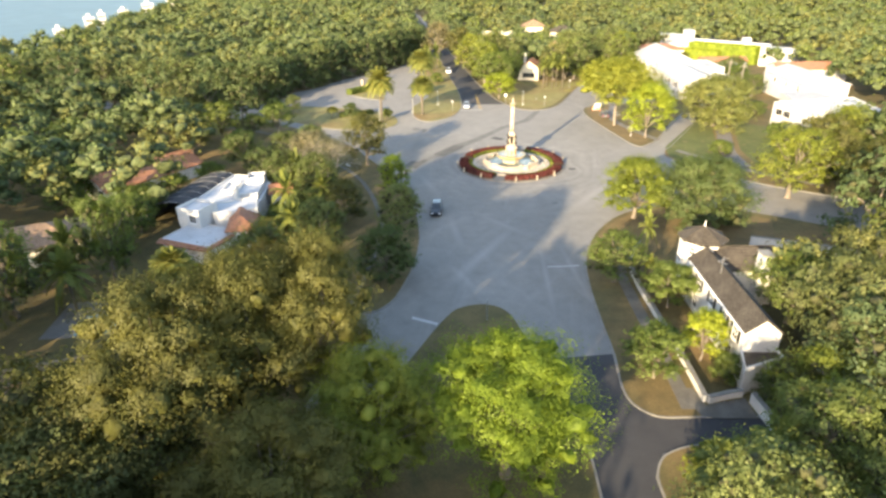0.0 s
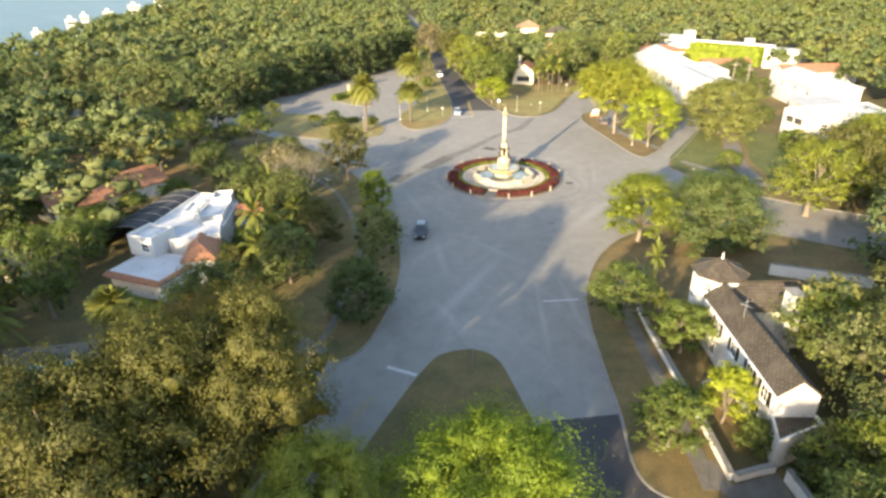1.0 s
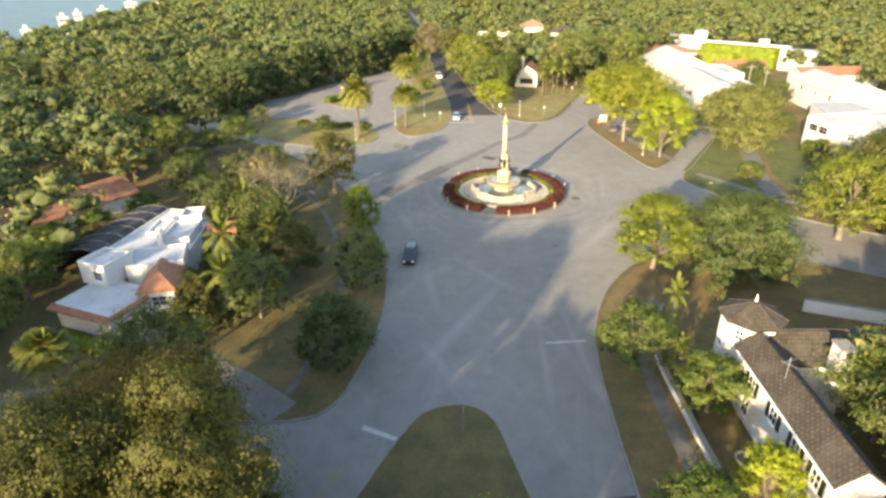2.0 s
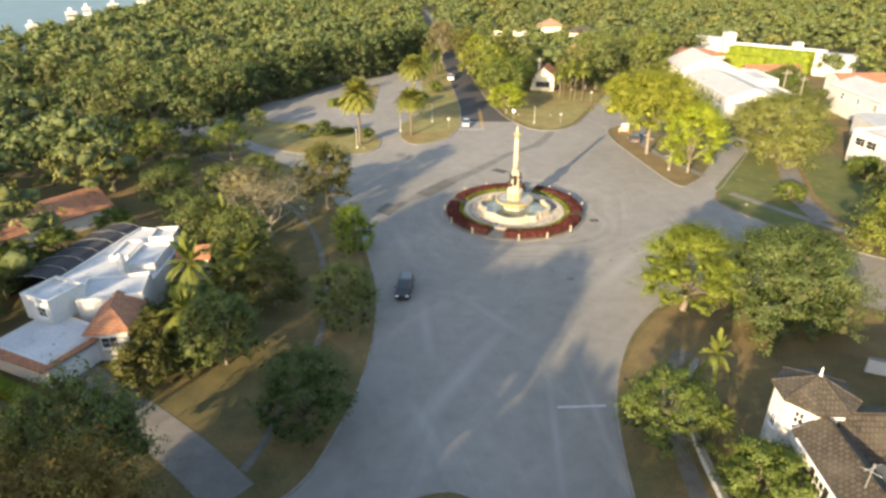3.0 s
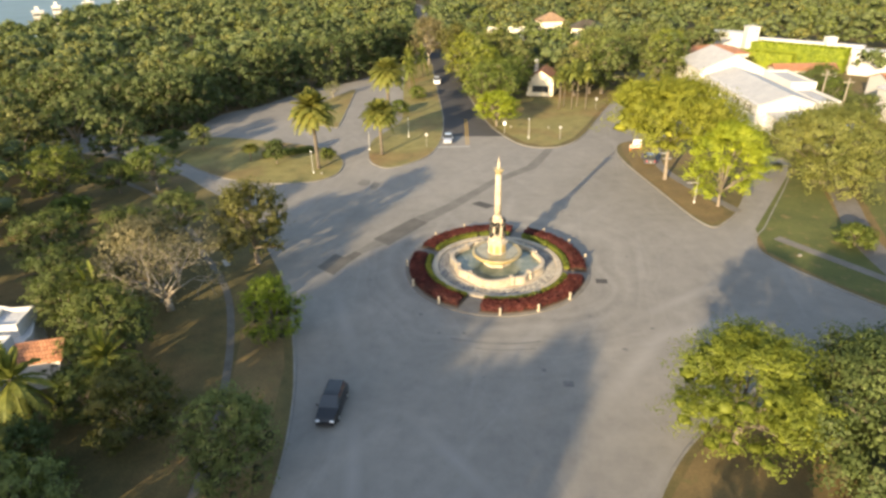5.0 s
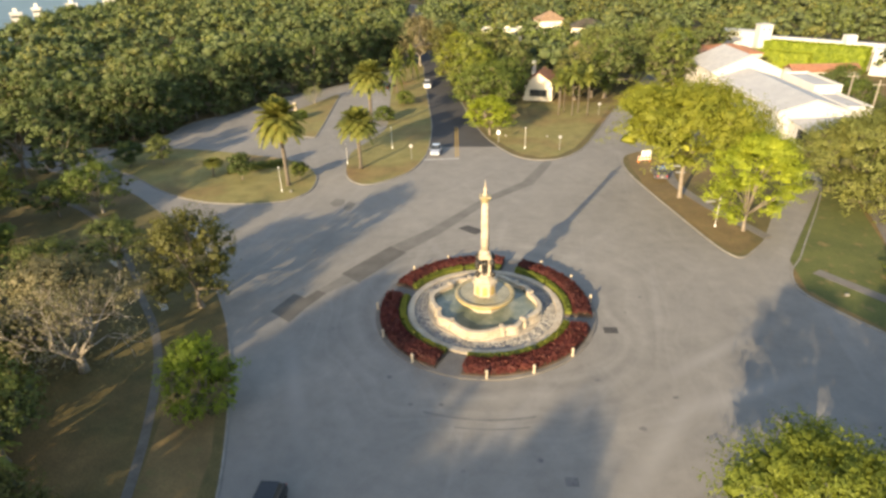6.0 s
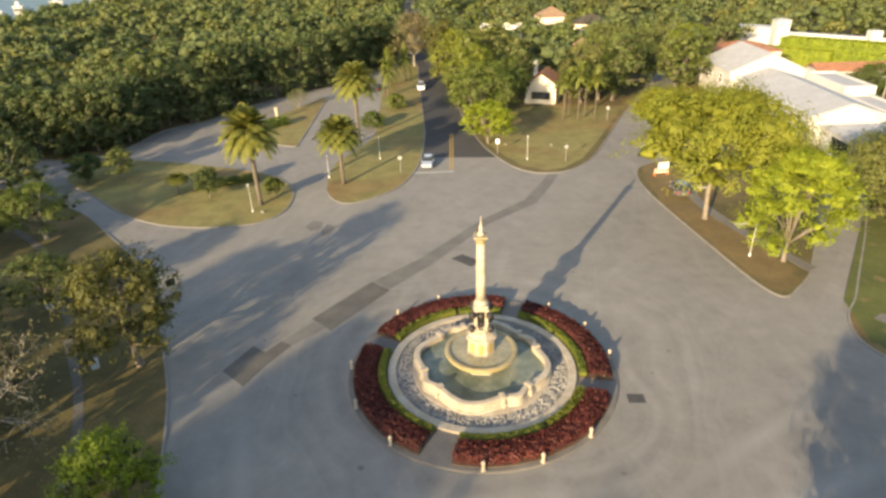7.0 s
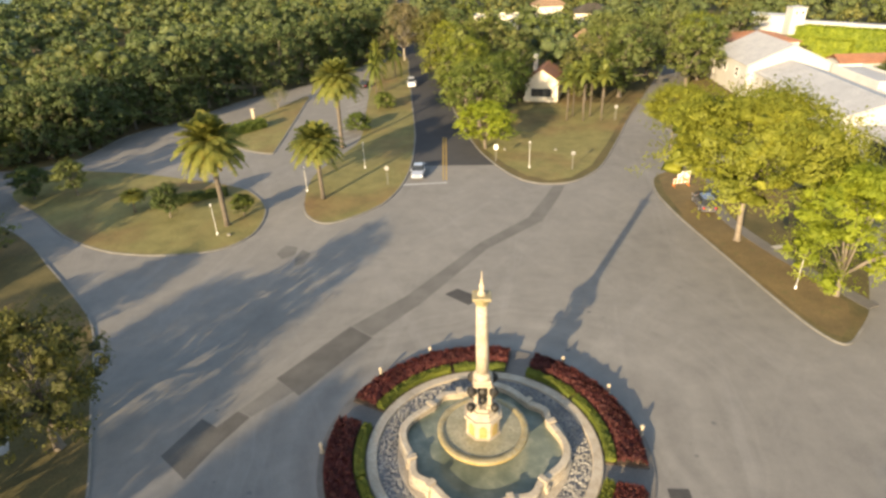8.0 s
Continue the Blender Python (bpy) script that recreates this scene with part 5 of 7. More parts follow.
rng = np.random.default_rng(77)
stones = Shape()
for _ in range(2000):
    a, r, s = rng.uniform(0, 2 * math.pi), rng.uniform(5.75, 7.0), rng.uniform(0.06, 0.15)
    x, y = r * math.cos(a), r * math.sin(a)
    q = rng.uniform(0.7, 1.2, 6)
    stones.add([(x + s * q[0], y, 0.16), (x, y + s * q[1], 0.16), (x - s * q[2], y, 0.16), (x, y - s * q[3], 0.16), (x + s * 0.2, y, 0.16 + s * q[4]), (x, y, 0.1)],
               [(0, 1, 4), (1, 2, 4), (2, 3, 4), (3, 0, 4)])
tagged(part("gravel", stones, M["pebble"], fountain, "grey and white river stones"), kind="stuff")


def sector(r0, r1, a0, a1, n=20):
    out = [(r0 * math.cos(radians(a0 + (a1 - a0) * i / n)), r0 * math.sin(radians(a0 + (a1 - a0) * i / n))) for i in range(n + 1)]
    return out + [(r1 * math.cos(radians(a1 + (a0 - a1) * i / n)), r1 * math.sin(radians(a1 + (a0 - a1) * i / n))) for i in range(n + 1)]


def planting(r0, r1, a0, a1, h, count, size, seed):
    g = np.random.default_rng(seed)
    ang, rad = np.radians(g.uniform(a0, a1, count)), np.sqrt(g.uniform(r0 * r0, r1 * r1, count))
    edge = np.minimum(1, np.minimum(rad - r0, r1 - rad) / 0.25 + 0.35)
    lump = 0.88 + 0.07 * np.sin(ang * 61 + 3 * np.sin(rad * 7)) + 0.05 * np.sin(rad * 9 + ang * 37)
    z = 0.15 + h * edge * lump * (1 - 0.45 * g.uniform(0, 1, count) ** 2)
    p = np.stack([rad * np.cos(ang), rad * np.sin(ang), z], 1)
    nn = g.normal(size=(count, 3)) * 0.6 + (0, 0, 0.8)
    nn[:, 0] += np.cos(ang) * (rad - (r0 + r1) / 2) / (r1 - r0) * 1.6
    nn[:, 1] += np.sin(ang) * (rad - (r0 + r1) / 2) / (r1 - r0) * 1.6
    return leaves(p, nn, size, g)


for i, (a0, a1) in enumerate(((166.5, 246), (259, 341), (-8, 66), (77, 155))):
    bed = thing("flower_bed", "curved flower bed of dark red plants behind a clipped green hedge", "flower bed", at_f(), "beds round the fountain")
    part("soil", Shape().prism(sector(7.85, 10.55, a0, a1), 0.1, 0.22), M["soil"], bed)
    red = planting(8.6, 10.45, a0 + 0.5, a1 - 0.5, 0.75, 9000, 0.13, 100 + i)
    red.materials.append(M["red_leaf"])
    tagged(part("red_planting", red, None, bed, "dark red bushy planting"), kind="stuff")
    cut = a0 + (a1 - a0) * (0.42, 0.55, 0.6, 0.38)[i]
    for j, (b0, b1) in enumerate(((a0 + 0.5, cut - 1.0), (cut + 1.0, a1 - 0.5))):
        hd = part("hedge", Shape().prism(sector(7.92, 8.5, b0 + 0.5, b1 - 0.5), 0.2, 0.62), M["box_leaf"], bed, "low clipped green hedge")
        lv = planting(7.85, 8.58, b0, b1, 0.62 + 0.06 * j, 1900, 0.09, 120 + 2 * i + j)
        lv.materials.append(M["box_leaf"])
        tagged(part("hedge_leaves", lv, None, hd, "small bright hedge leaves"), kind="stuff")

post = Shape().lathe([(0.17, 0.0), (0.17, 0.1), (0.12, 0.14), (0.11, 0.62), (0.15, 0.66), (0.15, 0.72), (0.1, 0.84), (0.02, 0.88)], 12).mesh("post", M["stone"])
for a in (182, 208, 234, 271, 293, 316, 8, 31, 54, 90, 113, 137):
    b = thing("bollard", "short round cream stone bollard at the island's edge", "bollard", at_f() @ Matrix.Rotation(radians(a), 4, "Z") @ Matrix.Translation((10.78, 0, 0.12)), "bollards round the fountain")
    part("post", post, None, b)


# ---- buildings ----
def gable(x0, x1, y0, y1, z, ridge, over=0.35, axis="y", th=0.18):
    """A two-sided roof with thickness; the ridge runs along the axis."""
    s = Shape()
    if axis == "y":
        c = (x0 + x1) / 2
        prof = [(x0 - over, z - 0.12), (c, ridge), (x1 + over, z - 0.12), (x1 + over, z - 0.12 - th), (c, ridge - th), (x0 - over, z - 0.12 - th)]
        v = [(x, y0 - over, q) for x, q in prof] + [(x, y1 + over, q) for x, q in prof]
    else:
        c = (y0 + y1) / 2
        prof = [(y0 - over, z - 0.12), (c, ridge), (y1 + over, z - 0.12), (y1 + over, z - 0.12 - th), (c, ridge - th), (y0 - over, z - 0.12 - th)]
        v = [(x0 - over, y, q) for y, q in prof] + [(x1 + over, y, q) for y, q in prof]
    return s.add(v, [(0, 1, 7, 6), (1, 2, 8, 7), (2, 3, 9, 8), (3, 4, 10, 9), (4, 5, 11, 10), (5, 0, 6, 11), (0, 5, 4, 1), (1, 4, 3, 2), (6, 7, 10, 11), (7, 8, 9, 10)])


def gable_wall(x0, x1, y0, y1, z, ridge, axis="y"):
    s = Shape()
    if axis == "y":
        c = (x0 + x1) / 2
        p = [(x0, 0), (x1, 0), (x1, z), (c, ridge), (x0, z)]
        v = [(x, y0, q) for x, q in p] + [(x, y1, q) for x, q in p]
    else:
        c = (y0 + y1) / 2
        p = [(y0, 0), (y1, 0), (y1, z), (c, ridge), (y0, z)]
        v = [(x0, y, q) for y, q in p] + [(x1, y, q) for y, q in p]
    return s.add(v, [(0, 1, 2, 3, 4), (9, 8, 7, 6, 5)] + [(i, (i + 1) % 5, 5 + (i + 1) % 5, 5 + i) for i in range(5)])


def hip(x0, x1, y0, y1, z, ridge, over=0.4):
    x0, x1, y0, y1 = x0 - over, x1 + over, y0 - over, y1 + over
    w, h = x1 - x0, y1 - y0
    if w < h:
        a, b = ((x0 + x1) / 2, y0 + w / 2, ridge), ((x0 + x1) / 2, y1 - w / 2, ridge)
        f = [(0, 1, 4), (1, 2, 5, 4), (2, 3, 5), (3, 0, 4, 5)]
    else:
        a, b = (x0 + h / 2, (y0 + y1) / 2, ridge), (x1 - h / 2, (y0 + y1) / 2, ridge)
        f = [(0, 1, 5, 4), (1, 2, 5), (2, 3, 4, 5), (3, 0, 4)]
    v = [(x0, y0, z), (x1, y0, z), (x1, y1, z), (x0, y1, z), a, b, (x0, y0, z - 0.15), (x1, y0, z - 0.15), (x1, y1, z - 0.15), (x0, y1, z - 0.15)]
    return Shape().add(v, f + [(0, 6, 7, 1), (1, 7, 8, 2), (2, 8, 9, 3), (3, 9, 6, 0), (9, 8, 7, 6)])


def parapet(parent, x0, x1, y0, y1, z0, z1, mat="white_wall", roof="white_roof", lip=0.45, w=0.25):
    """A flat-roofed block with a raised rim."""
    b = part("wall", Shape().box(x0, x1, y0, y1, z0, z1 - lip), M[mat], parent)
    s = Shape()
    s.box(x0, x1, y0, y0 + w, z1 - lip, z1).box(x0, x1, y1 - w, y1, z1 - lip, z1).box(x0, x0 + w, y0 + w, y1 - w, z1 - lip, z1).box(x1 - w, x1, y0 + w, y1 - w, z1 - lip, z1)
    part("parapet", s, M[mat], parent)
    part("roof", Shape().box(x0 + w, x1 - w, y0 + w, y1 - w, z1 - lip, z1 - lip + 0.05), M[roof], parent)
    return b


def window(parent, x, y, z, w, h, turn=0.0, frame_mat="white_metal", cols=2, rows=2):
    """A framed window whose outer face looks along its own -y."""
    ob = part("window", Shape().box(-w / 2, w / 2, -0.02, 0.06, 0, h), M["glass"], parent, at=pose(x, y, z, 0, 0, turn))
    fr = Shape()
    t = 0.07
    fr.box(-w / 2 - t, w / 2 + t, -0.07, 0.05, -t, 0).box(-w / 2 - t, w / 2 + t, -0.07, 0.05, h, h + t)
    fr.box(-w / 2 - t, -w / 2, -0.07, 0.05, 0, h).box(w / 2, w / 2 + t, -0.07, 0.05, 0, h)
    for i in range(1, cols):
        fr.box(-w / 2 + w * i / cols - 0.02, -w / 2 + w * i / cols + 0.02, -0.05, 0.0, 0, h)
    for i in range(1, rows):
        fr.box(-w / 2, w / 2, -0.045, 0.0, h * i / rows - 0.02, h * i / rows + 0.02)
    part("frame", fr, M[frame_mat], ob)
    part("sill", Shape().box(-w / 2 - 0.12, w / 2 + 0.12, -0.14, 0.0, -t - 0.06, -t), M[frame_mat], ob)
    return ob


# white house with a turret
h = thing("house", "white two-storey house with brown tile roof and an octagonal turret", "house", pose(0, 0, 0.1))
part("wall", gable_wall(28.45, 31.95, 46.9, 62.7, 5.3, 6.6), M["white_wall"], h)
part("roof", gable(28.45, 31.95, 46.9, 62.5, 5.3, 6.72, 0.15), M["brown_tile"], h, "weathered brown tile roof")
TX, TY = 30.6, 64.9  # axis of the turret


def turret_corner(r, i):
    return TX + r * math.cos(radians(22.5 + 45 * i)), TY + r * math.sin(radians(22.5 + 45 * i))


part("turret", Shape().prism([turret_corner(2.55, i) for i in range(8)], 0, 7.0), M["white_wall"], h)
tr = Shape()
tv = [turret_corner(2.9, i) + (6.95,) for i in range(8)]
tr.add(tv + [(TX, TY, 8.35)] + [(x, y, 6.79) for x, y, z in tv], [(i, (i + 1) % 8, 8) for i in range(8)] + [(i, (i + 1) % 8, 9 + (i + 1) % 8, 9 + i) for i in range(8)] + [tuple(range(16, 8, -1))])
trf = part("turret_roof", tr, M["brown_tile"], h, "faceted brown tile turret roof")
part("finial", Shape().lathe([(0.1, 8.27), (0.13, 8.39), (0.05, 8.51), (0.07, 8.63), (0.015, 9.1)], 8, TX, TY), M["white_metal"], trf)
part("wing_wall", gable_wall(31.5, 38.0, 60.5, 65.5, 4.9, 6.4, "x"), M["white_wall"], h)
part("wing_roof", gable(31.5, 38.0, 60.5, 65.5, 4.9, 6.55, 0.35, "x"), M["brown_tile"], h, "weathered brown tile roof")
part("ridge_tiles", Shape().tube([(30.2, 46.8, 6.72), (30.2, 62.6, 6.72)], [0.09, 0.09], 6), M["brown_tile"], h, "row of rounded ridge tiles")
part("ridge_tiles", Shape().tube([(31.4, 63.0, 6.55), (38.3, 63.0, 6.55)], [0.12, 0.12], 6), M["brown_tile"], h, "row of rounded ridge tiles")
for i in range(8):
    part("hip_tiles", Shape().tube([turret_corner(2.9, i) + (6.97,), (TX, TY, 8.35)], [0.07, 0.05], 5), M["brown_tile"], trf)
part("gutter", Shape().tube([(28.26, 46.8, 5.14), (28.26, 61.8, 5.14)], [0.07, 0.07], 6), M["white_metal"], h, "white roof gutter")
for yy in (47.2, 61.4):
    part("downpipe", Shape().tube([(28.37, yy, 5.1), (28.37, yy, 0.1)], [0.045, 0.045], 6), M["white_metal"], h)
ch = part("chimney", Shape().box(35.2, 36.3, 58.9, 60.4, 0, 7.2, 0.06), M["white_wall"], h)
part("chimney_cap", Shape().box(35.1, 36.4, 58.8, 60.5, 7.2, 7.35), M["kerb"], ch)
annex = [(28.5, 46.85), (27.7, 44.0), (32.0, 45.9), (32.0, 46.85)]
part("annex_wall", Shape().prism(annex, 0, 2.9), M["white_wall"], h)
part("annex_roof", Shape().prism([(28.6, 46.85), (27.95, 44.3), (31.9, 46.05), (31.9, 46.85)], 2.9, 2.95), M["brown_tile"], h, "dark flat annex roof")
part("annex_parapet", ribbon(annex, -0.1, 0.1, 2.88, 3.2, False), M["white_wall"], h)
for yy in (48.6, 51.4, 54.8, 58.6):
    window(h, 28.45, yy, 3.4, 1.0, 1.3, -90)
    for dy in (-0.85, 0.85):
        part("shutter", Shape().box(28.37, 28.45, yy + dy - 0.24, yy + dy + 0.24, 3.35, 4.75, 0.02), M["bronze"], h, "dark louvred shutter")
for yy in (49.2, 58.8):
    window(h, 28.45, yy, 0.8, 1.1, 1.5, -90)
window(h, 28.1, 45.45, 0.9, 1.0, 1.2, -74)
window(h, 28.93, 63.23, 5.3, 0.6, 1.0, -45)
window(h, 28.24, 64.9, 3.6, 0.6, 1.1, -90)
part("antenna", Shape().tube([(29.6, 56.5, 6.4), (29.6, 56.5, 8.4)], [0.03, 0.03], 5).tube([(28.9, 56.2, 8.1), (30.3, 56.8, 8.1)], [0.02, 0.02], 4).tube([(29.2, 56.9, 7.7), (30.0, 56.1, 7.7)], [0.02, 0.02], 4), M["grey_metal"], h, "thin metal roof aerial")
gw = thing("garden_wall", "low white stucco garden wall with a flat coping", "garden wall")
wl = curve([(26.9, 76.7), (25.7, 74.8), (24.4, 71.6), (23.7, 68.0), (23.6, 64.0)], False, 4)[:-1] + [(23.6, 64.0), (24.1, 50.5), (24.1, 43.0)]
part("wall", ribbon(wl, -0.16, 0.16, 0.05, 0.85, False), M["white_wall"], gw)
part("coping", ribbon(wl, -0.22, 0.22, 0.85, 0.93, False), M["kerb"], gw)
gw = thing("garden_wall", "low white stucco garden wall at the gate", "garden wall")
wl = [(24.4, 42.9), (26.6, 43.6), (27.9, 43.9)]
part("wall", ribbon(wl, -0.16, 0.16, 0.05, 0.85, False), M["white_wall"], gw)
part("coping", ribbon(wl, -0.22, 0.22, 0.85, 0.93, False), M["kerb"], gw)
gw = thing("garden_wall", "low white stucco wall beside the house drive", "garden wall")
wl = [(28.4, 43.0), (28.8, 39.0), (29.2, 37.8)]
part("wall", ribbon(wl, -0.16, 0.16, 0.05, 1.3, False), M["white_wall"], gw)
part("coping", ribbon(wl, -0.22, 0.22, 1.3, 1.38, False), M["kerb"], gw)
gw = thing("garden_wall", "long low white wall beyond the house garden", "garden wall")
wl = [(42.5, 76.5), (49.5, 74.0), (58, 71)]
part("wall", ribbon(wl, -0.15, 0.15, 0.05, 1.6, False), M["white_wall"], gw)
part("coping", ribbon(wl, -0.2, 0.2, 1.6, 1.68, False), M["kerb"], gw)
pl = thing("planter", "round stone planter filled with dark soil", "planter", pose(26.6, 53.6, 0.1))
part("bowl", Shape().lathe([(0.5, 0), (0.55, 0.1), (0.85, 0.55), (0.9, 0.7), (0.72, 0.7), (0.7, 0.55)], 16), M["stone"], pl)
part("earth", Shape().lathe([(0.7, 0.5), (0.7, 0.6)], 16), M["soil"], pl)
cp = thing("carport", "low carport with a brown shingled roof", "carport", pose(43.5, 66, 0.1, 0, 0, -10))
part("roof", gable(-3.2, 3.2, -2.5, 2.5, 2.9, 3.7, 0.2, "x"), M["brown_tile"], cp)
for sx in (-2.9, 2.9):
    for sy in (-2.2, 2.2):
        part("post", Shape().box(sx - 0.1, sx + 0.1, sy - 0.1, sy + 0.1, 0, 2.75), M["white_wall"], cp)

# white flat-roofed house: three wings at slightly different angles
def block(parent, poly, z0, z1, lip=0.4, w=0.25, mat="white_wall", roof="white_roof"):
    """A flat-roofed block on a plan polygon, with a raised rim round the roof."""
    part("wall", Shape().prism(poly, z0, z1 - lip), M[mat], parent)
    part("parapet", ribbon(poly, 0.0, w, z1 - lip, z1), M[mat], parent)
    part("roof", Shape().prism(offset(poly, w * 1.35), z1 - lip, z1 - lip + 0.04), M[roof], parent, "pale roof coating")


def rect(x, y, turn, w, d):
    """Plan corners of a box that starts at a corner, turned about it."""
    c, s = math.cos(radians(turn)), math.sin(radians(turn))
    return [(x + c * a - s * b, y + s * a + c * b) for a, b in ((0, 0), (w, 0), (w, d), (0, d))]


h = thing("house", "white flat-roofed house with clay-tiled bays and parapets", "house", Matrix.LocRotScale((-1.2, 1.4, 0.1), None, (1, 1, 0.9)))
block(h, rect(-40.0, 71.6, -20, 8.2, 6.4), 0, 3.3, 0.15)
block(h, rect(-39.6, 76.6, -20, 4.1, 4.0), 3.1, 6.3, 0.45)
window(h, -36.9, 75.62, 4.0, 1.2, 1.2, -20)
block(h, rect(-34.6, 77.4, 18, 6.4, 4.9), 0, 4.9, 0.35)
block(h, [(-41.6, 80.5), (-36.6, 80.0), (-35.6, 82.2), (-29.9, 84.1), (-30.8, 93.2), (-33.0, 97.0), (-39.0, 98.0)], 0, 3.7, 0.2)
block(h, rect(-34.2, 85.6, 6, 3.6, 5.6), 3.5, 4.8, 0.4)
block(h, rect(-34.6, 92.4, 10, 2.9, 3.2), 3.5, 5.0, 0.45)
block(h, rect(-37.6, 88.4, 4, 2.2, 4.4), 3.5, 4.3, 0.3)
ch = part("chimney", Shape().box(-34.0, -33.2, 84.3, 85.0, 3.5, 6.2, 0.05), M["white_wall"], h)
part("chimney_cap", Shape().lathe([(0.5, 6.2), (0.5, 6.32), (0.36, 6.6), (0.3, 6.72), (0.05, 6.95)], 12, -33.6, 84.65), M["white_wall"], ch)
bay = rect(-31.0, 73.2, 12, 3.6, 5.4)
part("bay_wall", Shape().prism(bay, 0, 3.75), M["white_wall"], h)
ev = offset(bay, -0.5)
ap = [(-30.3, 76.4, 5.3), (-31.0, 79.2, 5.3)]
part("bay_roof", Shape().add([(*p, 3.75) for p in ev] + ap + [(*p, 3.6) for p in ev], [(0, 1, 4), (1, 2, 5, 4), (2, 3, 5), (3, 0, 4, 5), (0, 6, 7, 1), (1, 7, 8, 2), (2, 8, 9, 3), (3, 9, 6, 0), (9, 8, 7, 6)]), M["orange_tile"], h, "weathered brown-red clay tile roof")
window(h, -29.2, 73.57, 1.7, 1.5, 1.3, 12)
window(h, -27.9, 76.4, 1.5, 1.4, 1.3, 102)
# the garage's tiled eave on two sides, its front turned to the drive
gl = [(-40.3, 71.6), (-32.4, 68.72), (-30.2, 74.9)]
part("eave_tiles", Shape().add([(*p, 3.32) for p in offset(gl, 0.15, False)] + [(*p, 2.95) for p in offset(gl, -0.75, False)] + [(*p, 2.8) for p in offset(gl, -0.75, False)] + [(*p, 2.8) for p in offset(gl, 0.1, False)],
     [(k * 3 + i, k * 3 + i + 1, ((k + 1) % 4) * 3 + i + 1, ((k + 1) % 4) * 3 + i) for k in range(4) for i in range(2)]), M["orange_tile"], h, "sloping clay tile eave")
part("garage_door", Shape().box(-2.1, 2.1, -0.08, 0.02, 0, 2.2), M["white_metal"], h, "white panelled garage door", at=pose(-31.1, 72.0, 0.05, 0, 0, 70))
for i in range(3):
    part("door_panel", Shape().box(-2.0, 2.0, -0.12, -0.06, 0.1 + 0.72 * i, 0.72 + 0.72 * i, 0.02), M["white_metal"], h, at=pose(-31.1, 72.0, 0.05, 0, 0, 70))
part("porch_wall", Shape().prism(rect(-29.6, 89.2, 16, 3.4, 3.2), 0, 3.3), M["white_wall"], h)
part("porch_roof", gable(0, 3.6, 0, 3.2, 3.4, 4.5, 0.25, "x"), M["orange_tile"], h, "clay tile roof", at=pose(-29.7, 89.2, 0, 0, 0, 16))
sc = thing("pool_enclosure", "dark screened pool enclosure with curved pale ribs", "pool enclosure", pose(-42.6, 84.4, 0.1, 0, 0, -10))
arc = [(-7.6, 0.0), (-7.2, 2.2), (-5.4, 3.2), (-2.6, 3.75), (-0.9, 3.7), (-0.1, 3.3)]
vv = [(x, y, z) for y in (0.0, 15.0) for x, z in arc]
part("screen", Shape().add(vv + [(x, y, z - 0.03) for x, y, z in vv], [(i, i + 1, i + 7, i + 6) for i in range(5)] + [(i + 12, i + 18, i + 19, i + 13) for i in range(5)]), M["screen"], sc)
for k in range(7):
    y = 15.0 * k / 6
    part("rib", Shape().tube([(x - 0.03, y, z + 0.06) for x, z in arc], [0.03] * 6, 5), M["grey_metal"], sc)

# houses among the trees
def cottage(x, y, turn, w, d, z, ridge, wall, roof, label, kind="hip", holes=2):
    ob = thing("house", label, "house", pose(x, y, 0.1, 0, 0, turn))
    if kind == "hip":
        part("wall", Shape().box(-w / 2, w / 2, -d / 2, d / 2, 0, z), M[wall], ob)
        part("roof", hip(-w / 2, w / 2, -d / 2, d / 2, z, ridge), M[roof], ob)
    else:
        part("wall", gable_wall(-w / 2, w / 2, -d / 2, d / 2, z, ridge - 0.15, kind), M[wall], ob)
        part("roof", gable(-w / 2, w / 2, -d / 2, d / 2, z, ridge, 0.4, kind), M[roof], ob)
    for i in range(holes):
        window(ob, -w / 2 + w * (i + 0.5) / holes, -d / 2, 0.9, min(1.6, w / holes * 0.5), 1.4, 0)
    return ob


cottage(-58.5, 103.0, -32, 7.5, 19.0, 2.6, 4.8, "white_wall", "orange_tile", "long low house with an orange clay tile roof", "y")
cottage(-60.0, 74.0, 25, 12.0, 9.0, 3.0, 4.8, "cream_wall", "tan_tile", "low house with a hipped tan tile roof")
cottage(-38.0, 41.0, 20, 8.0, 7.0, 3.0, 4.8, "cream_wall", "tan_tile", "low house with a hipped reddish tan roof among trees")
sh = cottage(24.4, 208.5, -15, 6.4, 8.0, 4.2, 6.4, "cream_wall", "orange_tile", "small cream house with a clay tile gable roof", "y", 0)
part("doorway", Shape().box(-2.0, 2.0, -4.08, -3.95, 0.9, 2.5), M["glass"], sh, "dark wide glazed front opening")
part("chimney", Shape().box(-2.6, -1.8, 1.0, 1.9, 3.5, 8.0, 0.05), M["white_wall"], sh)
part("lean_wall", Shape().box(-3.4, 2.8, -4.3, -4.05, 0, 0.9), M["cream_wall"], sh)
cottage(47.0, 289, -12, 12, 9, 6.5, 9.0, "cream_wall", "brown_tile", "cream house with a tile roof among distant trees")
cottage(35.0, 303, 10, 10, 9, 7.5, 10.5, "cream_wall", "tan_tile", "house with a dark tile roof among distant trees")
cottage(37.5, 243, -20, 6.5, 8, 5.5, 8.2, "cream_wall", "tan_tile", "house with a tan tile roof among distant trees")
ob = thing("house", "long low white building among distant trees", "house", pose(17, 290, 0.1, 0, 0, -4))
parapet(ob, -7, 7, -4, 4, 0, 6.4, "cream_wall")
for i in range(4):
    window(ob, -5 + 3.3 * i, -4, 4, 1.4, 1.4)

